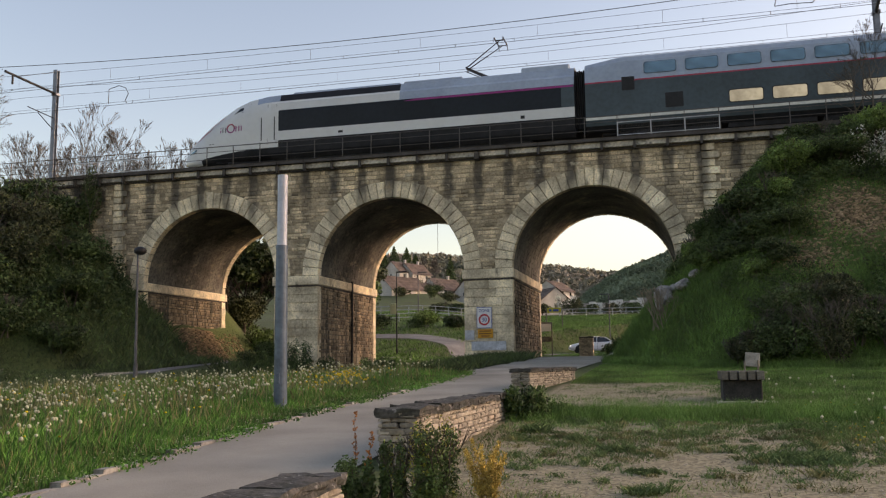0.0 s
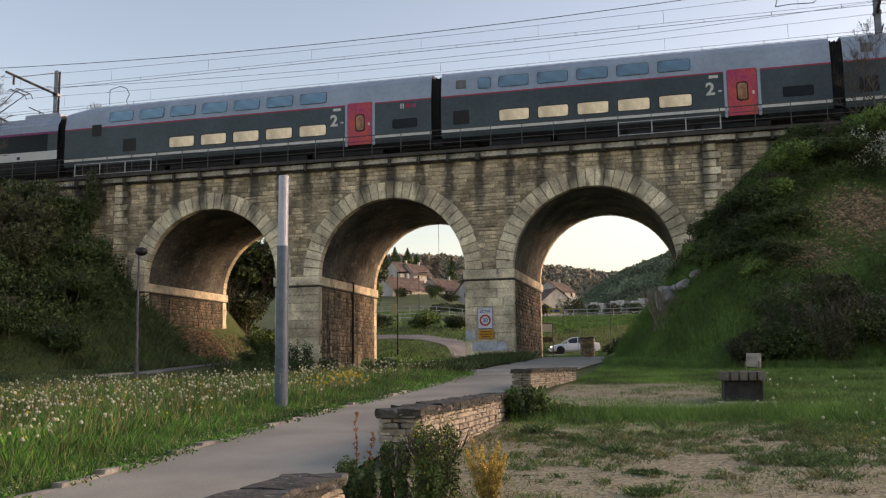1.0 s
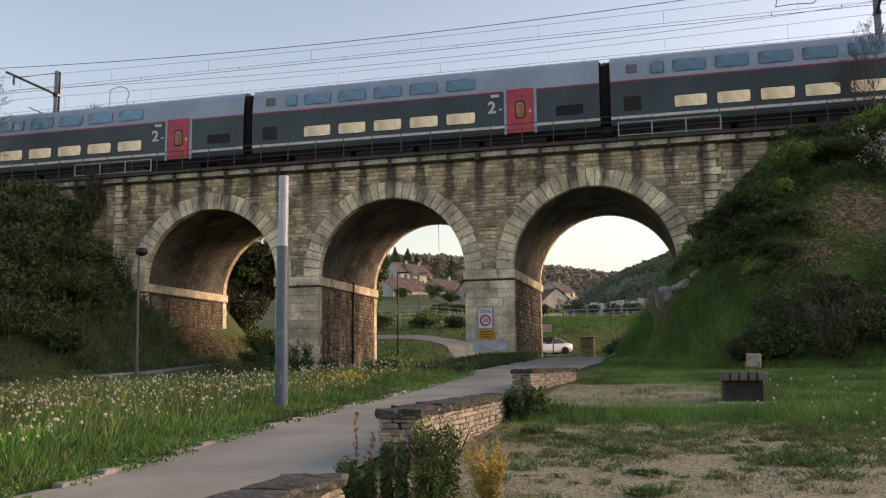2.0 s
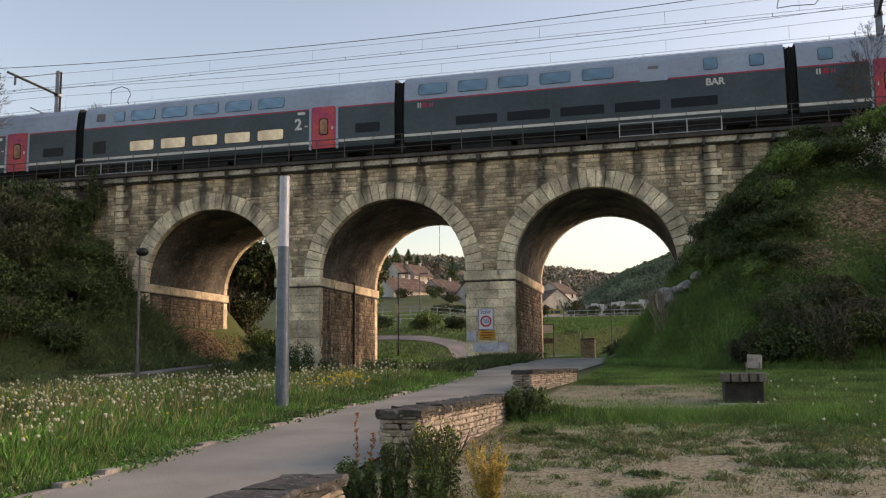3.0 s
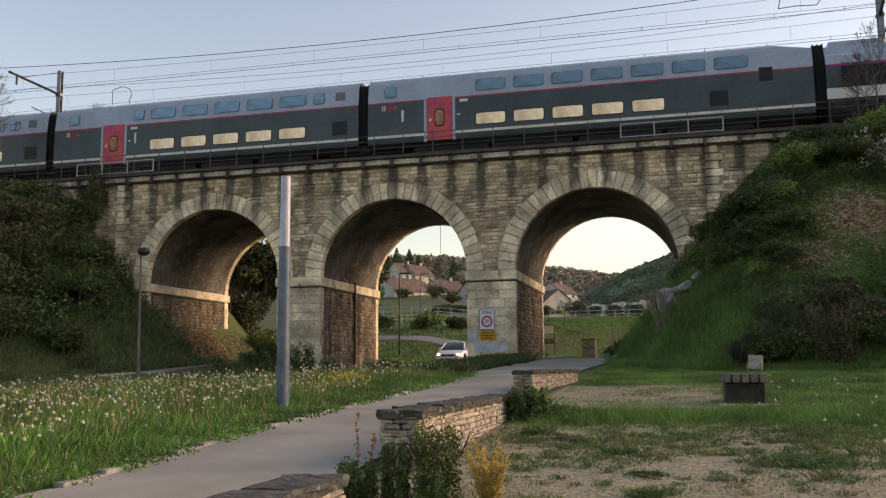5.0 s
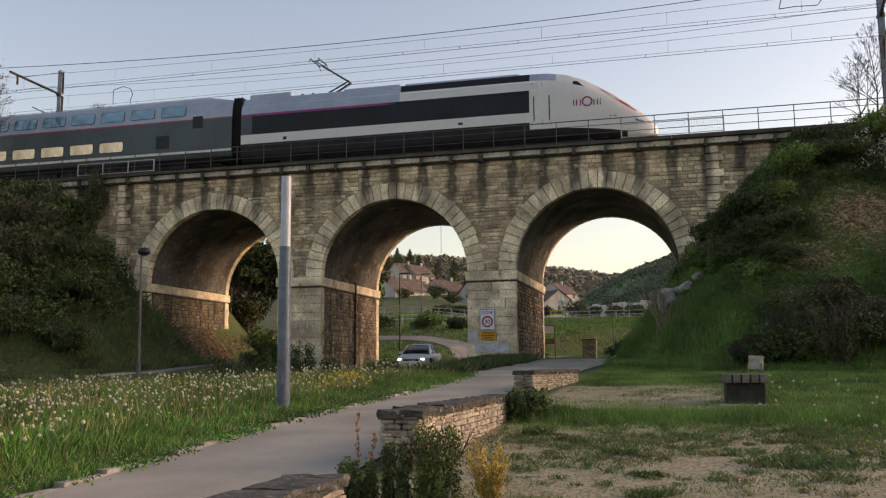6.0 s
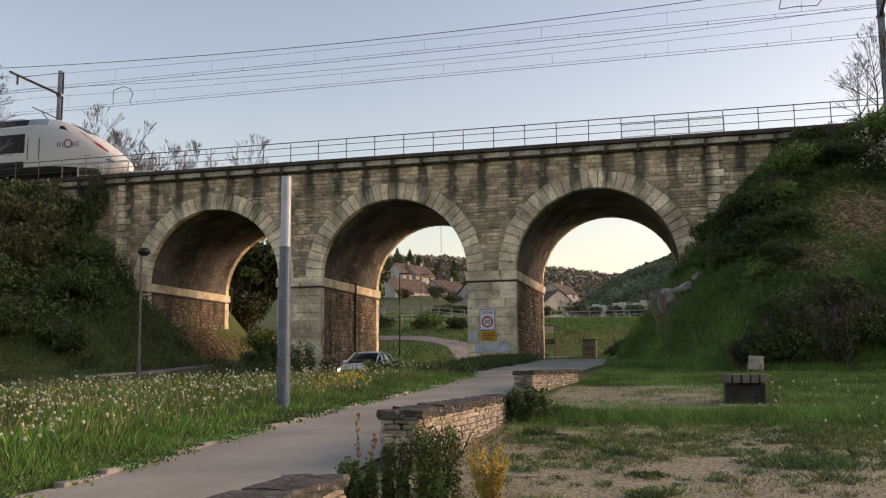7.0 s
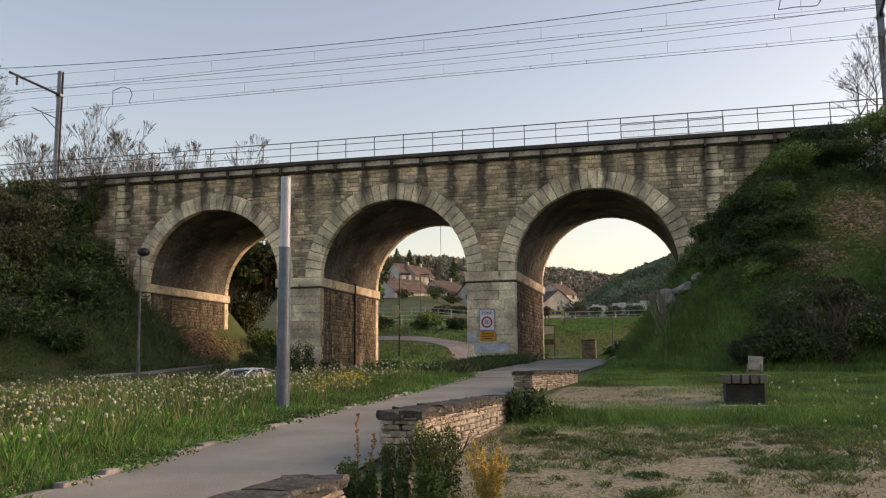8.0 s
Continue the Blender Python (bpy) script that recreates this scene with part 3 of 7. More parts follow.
# ---- overhead line ----
# near-black base imitates the arms' unlit side against the sky
M["arm"] = mat("dark_cantilever_paint", (0.028, 0.03, 0.034), 0.6, 0.2, scale=2, vary=0.25, fine=30, bump=0.05)
def mast(x, y, foot):
    ms = thing("catenary_mast", (x, y, foot), "grey steel catenary mast with cantilever arm", "catenary mast", "catenary masts")
    top = 21.75 - foot
    sec = bmesh.new()
    box(sec, -0.15, 0.15, -0.14, -0.12, 0, top)
    box(sec, -0.15, 0.15, 0.12, 0.14, 0, top)
    box(sec, -0.012, 0.012, -0.12, 0.12, 0, top)
    part("column", sec, M["steel"], ms)
    part("foot_plate", boxed(-0.3, 0.3, -0.3, 0.3, -0.3, 0.12, bevel=0.03), M["cornice"], ms)
    part("arm", tube(tubed((0, 0, 20.1 - foot), (-0.4, -4.3, 20.35 - foot), 0.085), (0, 0, 20.0 - foot), (0, -0.3, 20.1 - foot), 0.1), M["arm"], ms)
    part("stay", tubed((0, -0.1, 21.6 - foot), (-0.3, -3.3, 20.3 - foot), 0.02), M["wire"], ms)
    part("collar", boxed(-0.2, 0.2, -0.2, 0.2, 19.95 - foot, 20.15 - foot, bevel=0.02), M["steel"], ms)
    ins = bmesh.new()
    for k in range(4):
        tube(ins, (-0.32, -3.7, 20.2 - foot - 0.14 * k), (-0.32, -3.7, 20.1 - foot - 0.14 * k), 0.09, 0.05)
    part("insulator", ins, M["dark_edge"], ms, "dark ribbed insulator")
    b = bmesh.new()
    tube(b, (0, -0.1, 18.4 - foot), (-0.25, -2.3, 18.6 - foot), 0.035)
    tube(b, (0, -0.1, 17.6 - foot), (-0.2, -1.4, 18.45 - foot), 0.03)
    part("bracket_tube", b, M["arm"], ms)
    return ms


mast(-39.85, D + 8.9, 11.6)
mast(11.05, D + 8.9, 11.6)


def catenary(y, label, loop, carrier=0.019):
    """Messenger, auxiliary and twin contact wires with droppers, sagging between masts."""
    c = thing("overhead_line", (0, y, 0), label, "overhead line", "overhead lines")
    spans = ((-90.7, -39.85), (-39.85, 11.05), (11.05, 62.0))
    def level(x, high, sag):
        for a, b in spans:
            if a <= x <= b:
                u = (x - a) / (b - a)
                return high - 4 * sag * u * (1 - u)
        return high
    xs = np.linspace(-90, 61, 92)
    for nm, high, sag, r in (("messenger_wire", 19.75, 0.72, carrier), ("auxiliary_wire", 19.1, 0.35, 0.009), ("upper_contact_wire", 18.24, 0.05, 0.009), ("contact_wire", 18.06, 0.02, 0.013)):
        cu = bpy.data.curves.new(nm, "CURVE")
        cu.dimensions, cu.bevel_depth, cu.bevel_resolution = "3D", r, 0
        sp = cu.splines.new("POLY")
        sp.points.add(len(xs) - 1)
        for p, x in zip(sp.points, xs):
            p.co = (x, 0, level(x, high, sag), 1)
        cu.materials.append(M["wire"])
        obj(nm, cu, c)
    dr = bmesh.new()
    for i in range(48):
        x = -88 + 3.1 * i
        tube(dr, (x, 0, 18.03), (x, 0, level(x, 18.26, 0.05)), 0.014, seg=4)
        if i % 2 == 0:
            tube(dr, (x + 1.2, 0, 18.2), (x + 1.2, 0, level(x + 1.2, 19.1, 0.35)), 0.007, seg=4)
    tagged(part("droppers", dr, M["wire"], c), kind="stuff")
    lp = bmesh.new()
    for a, b in zip(loop, loop[1:]):
        tube(lp, (a[0], 0, a[1]), (b[0], 0, b[1]), 0.022, seg=5)
    part("feeder_loop", lp, M["wire"], c)


catenary(TRACK, "thin dark contact and messenger wires over the near track", [(5.2, 19.6), (5.3, 18.9), (5.2, 18.45), (5.9, 18.5), (6.9, 18.45), (7.1, 18.7), (6.7, 18.9), (6.75, 19.6)])
catenary(D + 6.3, "thin dark contact and messenger wires over the far track", [(-33.9, 18.15), (-33.9, 19.1), (-33.2, 19.28), (-32.7, 19.1), (-32.5, 18.7), (-32.7, 18.3), (-32.6, 18.1)], 0.011)

# ---- train ----
M["skirt"] = mat("train_underframe", (0.018, 0.018, 0.02), 0.7, scale=2, vary=0.4, fine=20, bump=0.2)
M["coach_grey"] = mat("anthracite_paint", (0.038, 0.064, 0.076), 0.30, scale=0.5, vary=0.25, fine=6, bump=0.02, spec=0.35)
M["coach_pale"] = mat("pale_grey_paint", (0.30, 0.375, 0.47), 0.26, scale=0.5, vary=0.12, fine=6, bump=0.01, spec=0.6)
M["nose_pale"] = mat("white_paint", (0.58, 0.59, 0.58), 0.3, scale=0.6, vary=0.05, fine=6, bump=0.02, spec=0.5)
M["stripe"] = mat("crimson_stripe", (0.38, 0.03, 0.06), 0.4, vary=0.15, bump=0)
M["white_line"] = mat("white_line", (0.62, 0.62, 0.58), 0.45, vary=0.15, bump=0)
M["door_red"] = mat("red_door_paint", (0.62, 0.085, 0.055), 0.4, scale=1.0, vary=0.3, fine=8, bump=0.02, second=(0.48, 0.045, 0.14))
M["roof_grey"] = mat("dirty_roof", (0.16, 0.16, 0.17), 0.7, scale=1.2, vary=0.4, fine=12)
M["louvre"] = mat("black_louvre", (0.012, 0.012, 0.014), 0.5, vary=0.3, fine=20, bump=0.2)
M["band"] = mat("dark_side_band", (0.008, 0.012, 0.018), 0.3, vary=0.3, scale=0.4, fine=5, bump=0.02, spec=0.18)
M["purple"] = mat("purple_mark", (0.30, 0.03, 0.16), 0.4, vary=0.1, bump=0)
M["glass"] = mat("tinted_window", (0.20, 0.33, 0.37), 0.08, 0.75, scale=0.8, vary=0.3, fine=3, bump=0)
M["rubber"] = mat("black_rubber", (0.014, 0.014, 0.015), 0.8, vary=0.3, bump=0.2)


def lit_glass():
    m = mat("lit_window", (0.36, 0.36, 0.275), 0.12, 0.0, scale=0.7, vary=0.3, fine=3, bump=0)
    b = m.node_tree.nodes["Principled BSDF"]
    m.node_tree.links.new(b.inputs["Base Color"].links[0].from_socket, b.inputs["Emission Color"])
    b.inputs["Emission Strength"].default_value = 0.28
    return m


M["lit"] = lit_glass()
M["door_glass"] = mat("warm_door_glass", (0.42, 0.20, 0.10), 0.15, scale=2, vary=0.4, fine=5, bump=0)

SECTION = [(1.22, 0.58), (1.40, 0.85), (1.45, 1.13), (1.455, 1.28), (1.455, 2.93), (1.45, 3.0), (1.40, 3.5), (1.33, 3.95), (1.20, 4.20), (0.85, 4.32), (0.0, 4.36)]
BANDS = ["skirt", "coach_grey", "white_line", "coach_grey", "stripe", "coach_pale", "coach_pale", "coach_pale", "roof_grey", "roof_grey"]


def extruded(section, x0, x1, bands, names):
    """A body extruded along x, coloured in bands."""
    full = [(-y, z) for y, z in section] + [(y, z) for y, z in section[-2::-1]]
    cols = [names.index(b) for b in bands] + [names.index(b) for b in bands[::-1]]
    verts = [(x, y, z) for x in (x0, x1) for y, z in full]
    n = len(full)
    faces = [(i, i + 1, n + i + 1, n + i) for i in range(n - 1)] + [(0, n, 2 * n - 1, n - 1)]
    faces += [tuple(range(n))[::-1], tuple(range(n, 2 * n))]
    idx = cols + [names.index("skirt")] * 3
    return mesh_from("body", verts, faces, [M[k] for k in names], idx)


def side_y(z, section=SECTION):
    for (y0, z0), (y1, z1) in zip(section, section[1:]):
        if z0 <= z <= z1:
            return y0 + (y1 - y0) * (z - z0) / (z1 - z0)
    return 0


def pane_mesh(name, w, z0, z1, r, material, proud=0.008, frame_mat=None):
    """A rounded pane that lies on the coach's side, seen from outside at -y."""
    bm = bmesh.new()
    pts = []
    for cx, cz, a0 in ((w / 2 - r, z1 - r, 0), (-w / 2 + r, z1 - r, 90), (-w / 2 + r, z0 + r, 180), (w / 2 - r, z0 + r, 270)):
        for k in range(4):
            a = radians(a0 + 30 * k)
            pts.append((cx + r * math.cos(a), cz + r * math.sin(a)))
    flat = z1 < 3.2
    out = [bm.verts.new((x, -(1.455 if flat else side_y(z)) - proud, z)) for x, z in pts]
    inn = [bm.verts.new((x, -(1.455 if flat else side_y(z)) + 0.04, z)) for x, z in pts]
    bm.faces.new(out)
    n = len(pts)
    for i in range(n):
        j = (i + 1) % n
        bm.faces.new((out[i], out[j], inn[j], inn[i]))
    bmesh.ops.recalc_face_normals(bm, faces=bm.faces[:])
    me = bpy.data.meshes.new(name)
    bm.to_mesh(me)
    bm.free()
    me.materials.append(material)
    return me


PANE = {
    "up": pane_mesh("upper_window", 1.46, 3.24, 3.80, 0.10, M["glass"], 0.036),
    "up_frame": pane_mesh("window_seal", 1.50, 3.222, 3.818, 0.115, M["rubber"], 0.030),
    "small": pane_mesh("small_window", 0.60, 3.24, 3.80, 0.09, M["glass"], 0.036),
    "small_frame": pane_mesh("window_seal", 0.64, 3.222, 3.818, 0.11, M["rubber"], 0.030),
    "low": pane_mesh("lower_window", 1.46, 1.51, 2.06, 0.09, M["lit"], 0.012),
    "low_dark": pane_mesh("lower_window", 1.33, 1.53, 2.03, 0.09, M["band"], 0.012),
    "low_frame": pane_mesh("window_seal", 1.53, 1.475, 2.095, 0.11, M["rubber"], 0.006),
    "hatch": pane_mesh("dark_hatch", 0.82, 1.48, 2.2, 0.03, M["louvre"], 0.010),
    "vent": pane_mesh("vent_grille", 0.52, 3.34, 3.78, 0.02, M["roof_grey"], 0.034),
    "door": pane_mesh("door", 1.30, 0.86, 3.06, 0.06, M["door_red"], 0.014),
    "door_post": pane_mesh("door_pillar", 0.13, 0.80, 3.05, 0.03, M["coach_pale"], 0.020),
    "door_win": pane_mesh("door_window", 0.42, 1.60, 2.38, 0.12, M["door_glass"], 0.026),
    "door_seal": pane_mesh("door_window_seal", 0.52, 1.54, 2.44, 0.14, M["rubber"], 0.020),
    "button": pane_mesh("door_button", 0.09, 1.82, 1.98, 0.02, M["white_line"], 0.022),
    "plate": pane_mesh("display_plate", 0.42, 2.72, 2.86, 0.02, M["white_line"], 0.012),
    "tick": pane_mesh("small_mark", 0.16, 2.05, 2.12, 0.02, M["white_line"], 0.012),
    "logo_bar": pane_mesh("logo_bar", 0.06, 2.55, 2.82, 0.02, M["white_line"], 0.010),
    "logo_bar2": pane_mesh("logo_bar", 0.06, 2.58, 2.76, 0.02, M["door_red"], 0.010),
    "logo_ring": pane_mesh("logo_disc", 0.30, 2.54, 2.82, 0.13, M["stripe"], 0.010),
    "low_slit": pane_mesh("lower_slit_window", 2.1, 1.52, 1.98, 0.06, M["band"], 0.012),
}


def side_text(body, x, z, size, parent, y=-1.468):
    cu = bpy.data.curves.new("lettering", "FONT")
    cu.body, cu.size, cu.extrude, cu.offset = body, size, 0.004, 0.028 * size
    cu.materials.append(M["white_line"])
    return obj("lettering", cu, parent, pose(x, y, z, 90, 0, 0))


def bogie(parent, x):
    fr = bmesh.new()
    for s in (-1, 1):
        box(fr, x - 1.9, x + 1.9, s * 1.0 - 0.09, s * 1.0 + 0.09, 0.42, 0.66, bevel=0.04)
        box(fr, x - 0.4, x + 0.4, s * 1.05 - 0.12, s * 1.05 + 0.12, 0.5, 0.95, bevel=0.05)
    box(fr, x - 0.3, x + 0.3, -1.0, 1.0, 0.5, 0.85)
    b = part("bogie", fr, M["skirt"], parent, "dark steel bogie frame")
    for k in (-1.5, 1.5):
        w = bmesh.new()
        for s in (-0.75, 0.75):
            tube(w, (x + k, s - 0.065, 0.46), (x + k, s + 0.065, 0.46), 0.46, seg=20)
        tube(w, (x + k, -0.75, 0.46), (x + k, 0.75, 0.46), 0.09)
        part("wheelset", w, M["rail"], b)


def both(key, x, parent, sides=(0, 180)):
    """The piece on both sides of the coach, at x along it."""
    for rz in sides:
        obj(PANE[key].name.split(".")[0], PANE[key], parent, pose(x, 0, 0, 0, 0, rz))


CAR_NAMES = ["skirt", "coach_grey", "white_line", "stripe", "coach_pale", "roof_grey"]


def coach(L, kind, cls):
    """kind: 'R' door towards the rear, 'L' door towards the front, 'bar', 'end_front', 'end_rear'."""
    lab = {"bar": "double-deck bar coach, pale grey over anthracite"}.get(kind, "double-deck passenger coach, pale grey over anthracite, red door")
    c = tagged(new("train_coach"), lab, "train coach", "coaches of the train")
    flip = (lambda x: L - x) if kind in ("L", "end_rear") else (lambda x: x)
    front = 1.9 if kind == "end_front" else 0.26
    rear = L - 1.9 if kind == "end_rear" else L - 0.26
    obj("body", extruded(SECTION, front, rear, BANDS, CAR_NAMES), c)
    # the tapering roof of the coach next to the power car
    if kind in ("end_front", "end_rear"):
        low = [(y, z if z < 3.2 else 3.2 + (z - 3.2) * 0.74) for y, z in SECTION]
        full0 = [(-y, z) for y, z in low] + [(y, z) for y, z in low[-2::-1]]
        full1 = [(-y, z) for y, z in SECTION] + [(y, z) for y, z in SECTION[-2::-1]]
        xa, xb = (0.26, front) if kind == "end_front" else (L - 0.26, rear)
        n = len(full0)
        verts = [(xa, y, z) for y, z in full0] + [(xb, y, z) for y, z in full1]
        faces = [(i, i + 1, n + i + 1, n + i) for i in range(n - 1)] + [(0, n, 2 * n - 1, n - 1), tuple(range(n))]
        bands = ["skirt", "coach_grey", "white_line", "coach_grey", "stripe", "coach_pale", "coach_pale", "coach_pale", "coach_pale", "coach_pale"]
        idx = [CAR_NAMES.index(b) for b in bands + bands[::-1]] + [0, 0]
        obj("end_fairing", mesh_from("end_fairing", verts, faces, [M[k] for k in CAR_NAMES], idx), c)
    rb = bmesh.new()
    for k in range(int(L / 1.1)):
        x = 2.3 + k * (L - 4.6) / int(L / 1.1)
        box(rb, x, x + 0.5, -0.6, 0.6, 4.31, 4.37, bevel=0.01)
    tagged(part("roof_ribs", rb, M["roof_grey"], c), kind="stuff")
    for k in range(4):
        x = 2.6 + k * (L - 5.2) / 4
        part("underfloor_box", boxed(x, x + (L - 5.2) / 4 - 0.3, -1.2, 1.2, 0.28 + 0.06 * (k % 2), 0.62, bevel=0.04), M["skirt"], c)
    g = bmesh.new()
    for k in range(5):
        box(g, L - 0.25 + 0.1 * k, L - 0.17 + 0.1 * k, -1.28, 1.28, 0.95, 4.06 - 0.04 * (k % 2), bevel=0.02)
    part("gangway_bellows", g, M["rubber"], c, "black rubber gangway bellows")
    if kind != "end_front":
        bogie(c, 0.0)
    else:
        bogie(c, 2.9)
    if kind == "end_rear":
        bogie(c, L - 2.9)
    if kind == "bar":
        for k in range(5):
            both("up_frame", 1.75 + 2.06 * k, c), both("up", 1.75 + 2.06 * k, c)
        for k in range(5):
            both("low_slit", 4.0 + 2.6 * k, c)
        for x in (15.2, 17.25):
            both("small_frame", x, c), both("small", x, c)
        side_text("BAR", 14.95, 2.48, 0.46, c)
        for k, key in enumerate(("logo_bar", "logo_bar", "logo_ring", "logo_bar2", "logo_bar2")):
            both(key, 1.0 + (0, 0.12, 0.36, 0.62, 0.74)[k], c, (0,))
        obj("loading_door", pane_mesh("loading_door", 1.3, 2.9, 3.86, 0.05, M["coach_pale"], 0.034), c, pose(12.6, 0, 0))
        obj("hatch_window", pane_mesh("hatch_window", 0.5, 3.5, 3.66, 0.05, M["roof_grey"], 0.042), c, pose(12.6, 0, 0))
        return c
    if kind in ("end_front", "end_rear"):
        ups = [3.8 + 1.9 * k for k in range(7)]
        d = 17.8
        both("hatch", flip(4.4), c)
        dk = pane_mesh("dark_hatch", 0.6, 2.48, 3.14, 0.03, M["louvre"], 0.010)
        for rz in (0, 180):
            obj("dark_hatch", dk, c, pose(flip(2.3), 0, 0, 0, 0, rz))
    else:
        ups = [3.94 + 1.915 * k for k in range(5)]
        d = 14.6
        both("vent", flip(1.28), c)
        both("small_frame", flip(2.47), c), both("small", flip(2.47), c)
        both("hatch", flip(1.28), c)
    for x in ups:
        both("up_frame", flip(x), c), both("up", flip(x), c)
    for x in ups[-5:]:
        both("low_frame", flip(x), c), both("low", flip(x), c)
    for rz in (0, 180):
        dr = obj("door", PANE["door"], c, pose(flip(d), 0, 0, 0, 0, rz))
        dr["label"] = "red plug door with rounded window"
        obj("door_window_seal", PANE["door_seal"], dr)
        obj("door_window", PANE["door_win"], dr)
        obj("door_button", PANE["button"], dr, pose(0.48 if kind in ("R", "end_front") else -0.48, 0, 0))
    both("door_post", flip(d - 0.74), c), both("door_post", flip(d + 0.74), c)
    both("plate", flip(d - 1.25), c, (0,)), both("tick", flip(d - 0.98), c, (0,))
    nx = flip(d + 1.9) if kind == "end_rear" else flip(d - 1.38)
    side_text(cls, nx - 0.24, 1.94, 0.82, c)
    if cls == "2":
        both("low_dark", flip(d + 2.4), c)
    else:
        both("small_frame", flip(d + 2.6), c), both("small", flip(d + 2.6), c)
        if kind == "L":
            both("small_frame", flip(d - 1.5), c), both("small", flip(d - 1.5), c)
    if kind != "R":
        lx = flip(d + 2.6) - 0.4
        for k, key in enumerate(("logo_bar", "logo_bar", "logo_ring", "logo_bar2", "logo_bar2")):
            both(key, lx + (0, 0.12, 0.36, 0.62, 0.74)[k], c, (0,))
    return c


PSEC = [(1.20, 0.45), (1.38, 0.75), (1.41, 1.05), (1.42, 1.40), (1.42, 1.90), (1.42, 2.95), (1.40, 3.02), (1.36, 3.42), (1.24, 3.55), (1.10, 3.92), (0.85, 4.02), (0.4, 4.07), (0.0, 4.08)]
PNAMES = ["skirt", "nose_pale", "band", "louvre", "coach_pale", "purple", "roof_grey", "coach_grey", "stripe"]


def nose_top(s):
    return float(np.interp(s, [0, 0.15, 0.5, 1.4, 2.1, 2.75, 3.5, 4.3, 5.2, 6.0], [0.98, 1.25, 1.58, 2.28, 2.78, 3.18, 3.60, 3.90, 4.05, 4.08]))


def nose_half(s):
    return float(np.interp(s, [0, 0.15, 0.5, 1.0, 2.0, 3.0, 4.0, 5.4], [0.16, 0.45, 0.72, 0.92, 1.15, 1.30, 1.38, 1.42]))


def nose_low(s):
    return float(np.interp(s, [0, 0.3, 1.0, 3.0], [0.72, 0.52, 0.46, 0.45]))


def power_car():
    c = tagged(new("power_car"), "streamlined white and grey high-speed power car", "power car", "power cars of the train")
    L = 21.8
    ss = [0, 0.08, 0.2, 0.5, 0.9, 1.4, 1.8, 2.1, 2.45, 2.75, 3.15, 3.5, 3.9, 4.3, 4.75, 5.2, 5.6, 6.05, 12.7, 14.6, 20.9, L - 0.26]
    rows = []
    for s in ss:
        t, w, lo = nose_top(s), nose_half(s), nose_low(s)
        half = [(y * w / 1.42, lo + (z - 0.45) * (t - lo) / (4.08 - 0.45)) for y, z in PSEC]
        rows.append([(s, -y, z) for y, z in half] + [(s, y, z) for y, z in half[-2::-1]])
    n = len(rows[0])
    verts = [v for r in rows for v in r]
    faces, idx = [], []
    seg = len(PSEC) - 1
    for i in range(len(ss) - 1):
        mid = (ss[i] + ss[i + 1]) / 2
        for j in range(n - 1):
            k = j if j < seg else n - 2 - j
            faces.append((i * n + j, i * n + j + 1, (i + 1) * n + j + 1, (i + 1) * n + j))
            if mid < 6.0:
                col = "skirt" if (k <= 1 and mid > 1.4) else ("nose_pale" if k < 8 or mid < 4.6 else "coach_pale")
                if k >= 10 and 2.4 < mid < 3.6:
                    col = "band"
            else:
                col = ["skirt", "skirt", "skirt", "nose_pale", "band", "band", "nose_pale", "nose_pale", "louvre", "coach_pale", "coach_pale", "coach_pale"][k]
                if mid > 12.7 and k == 8:
                    col = "coach_pale"
                if mid > 20.9 and k in (4, 5):
                    col = "coach_grey"
                if mid > 12.7 and k in (6, 7):
                    col = "coach_pale"
            idx.append(PNAMES.index(col))
        faces.append((i * n, (i + 1) * n, (i + 1) * n + n - 1, i * n + n - 1))
        idx.append(0)
    faces += [tuple(range(n))[::-1], tuple(range((len(ss) - 1) * n, len(ss) * n))]
    idx += [1, 0]
    me = mesh_from("body", verts, faces, [M[k] for k in PNAMES], idx)
    me.polygons.foreach_set("use_smooth", np.array([f < (16 * n) for f in range(len(faces))], dtype=bool))
    obj("body", me, c)

    def at(s, z, sg, out=0.012):
        t, w, lo = nose_top(s), nose_half(s), nose_low(s)
        zz = 0.45 + (z - lo) * (4.08 - 0.45) / (t - lo)
        return (s, sg * (side_y(min(zz, 4.07), PSEC) * w / 1.42 + out), z)

    def patch(name, pts, material, sub=None):
        for sg in (-1, 1):
            bm = bmesh.new()
            o = [bm.verts.new(at(s, z, sg)) for s, z in pts]
            q = [bm.verts.new(at(s, z, sg, -0.04)) for s, z in pts]
            bm.faces.new(o)
            for i in range(len(o)):
                j = (i + 1) % len(o)
                bm.faces.new((o[i], o[j], q[j], q[i]))
            part(name, bm, material, c)

    patch("cab_window", [(3.38, 3.05), (3.95, 3.10), (3.92, 3.40), (3.7, 3.36)], M["band"])
    for x0 in (5.05, 5.8):
        patch("door_handrail", [(x0, 1.45), (x0 + 0.05, 1.45), (x0 + 0.05, 2.7), (x0, 2.7)], M["louvre"])
    for x0 in (4.98, 5.42, 5.92):
        patch("panel_joint", [(x0, 1.2), (x0 + 0.018, 1.2), (x0 + 0.018, 3.4), (x0, 3.4)], M["roof_grey"])
    patch("panel_joint", [(4.35, 0.95), (4.368, 0.95), (4.368, 3.6), (4.35, 3.6)], M["roof_grey"])
    patch("tail_stripe", [(12.9, 2.92), (13.6, 3.0), (L - 0.3, 3.0), (L - 0.3, 2.90), (13.6, 2.90)], M["purple"])
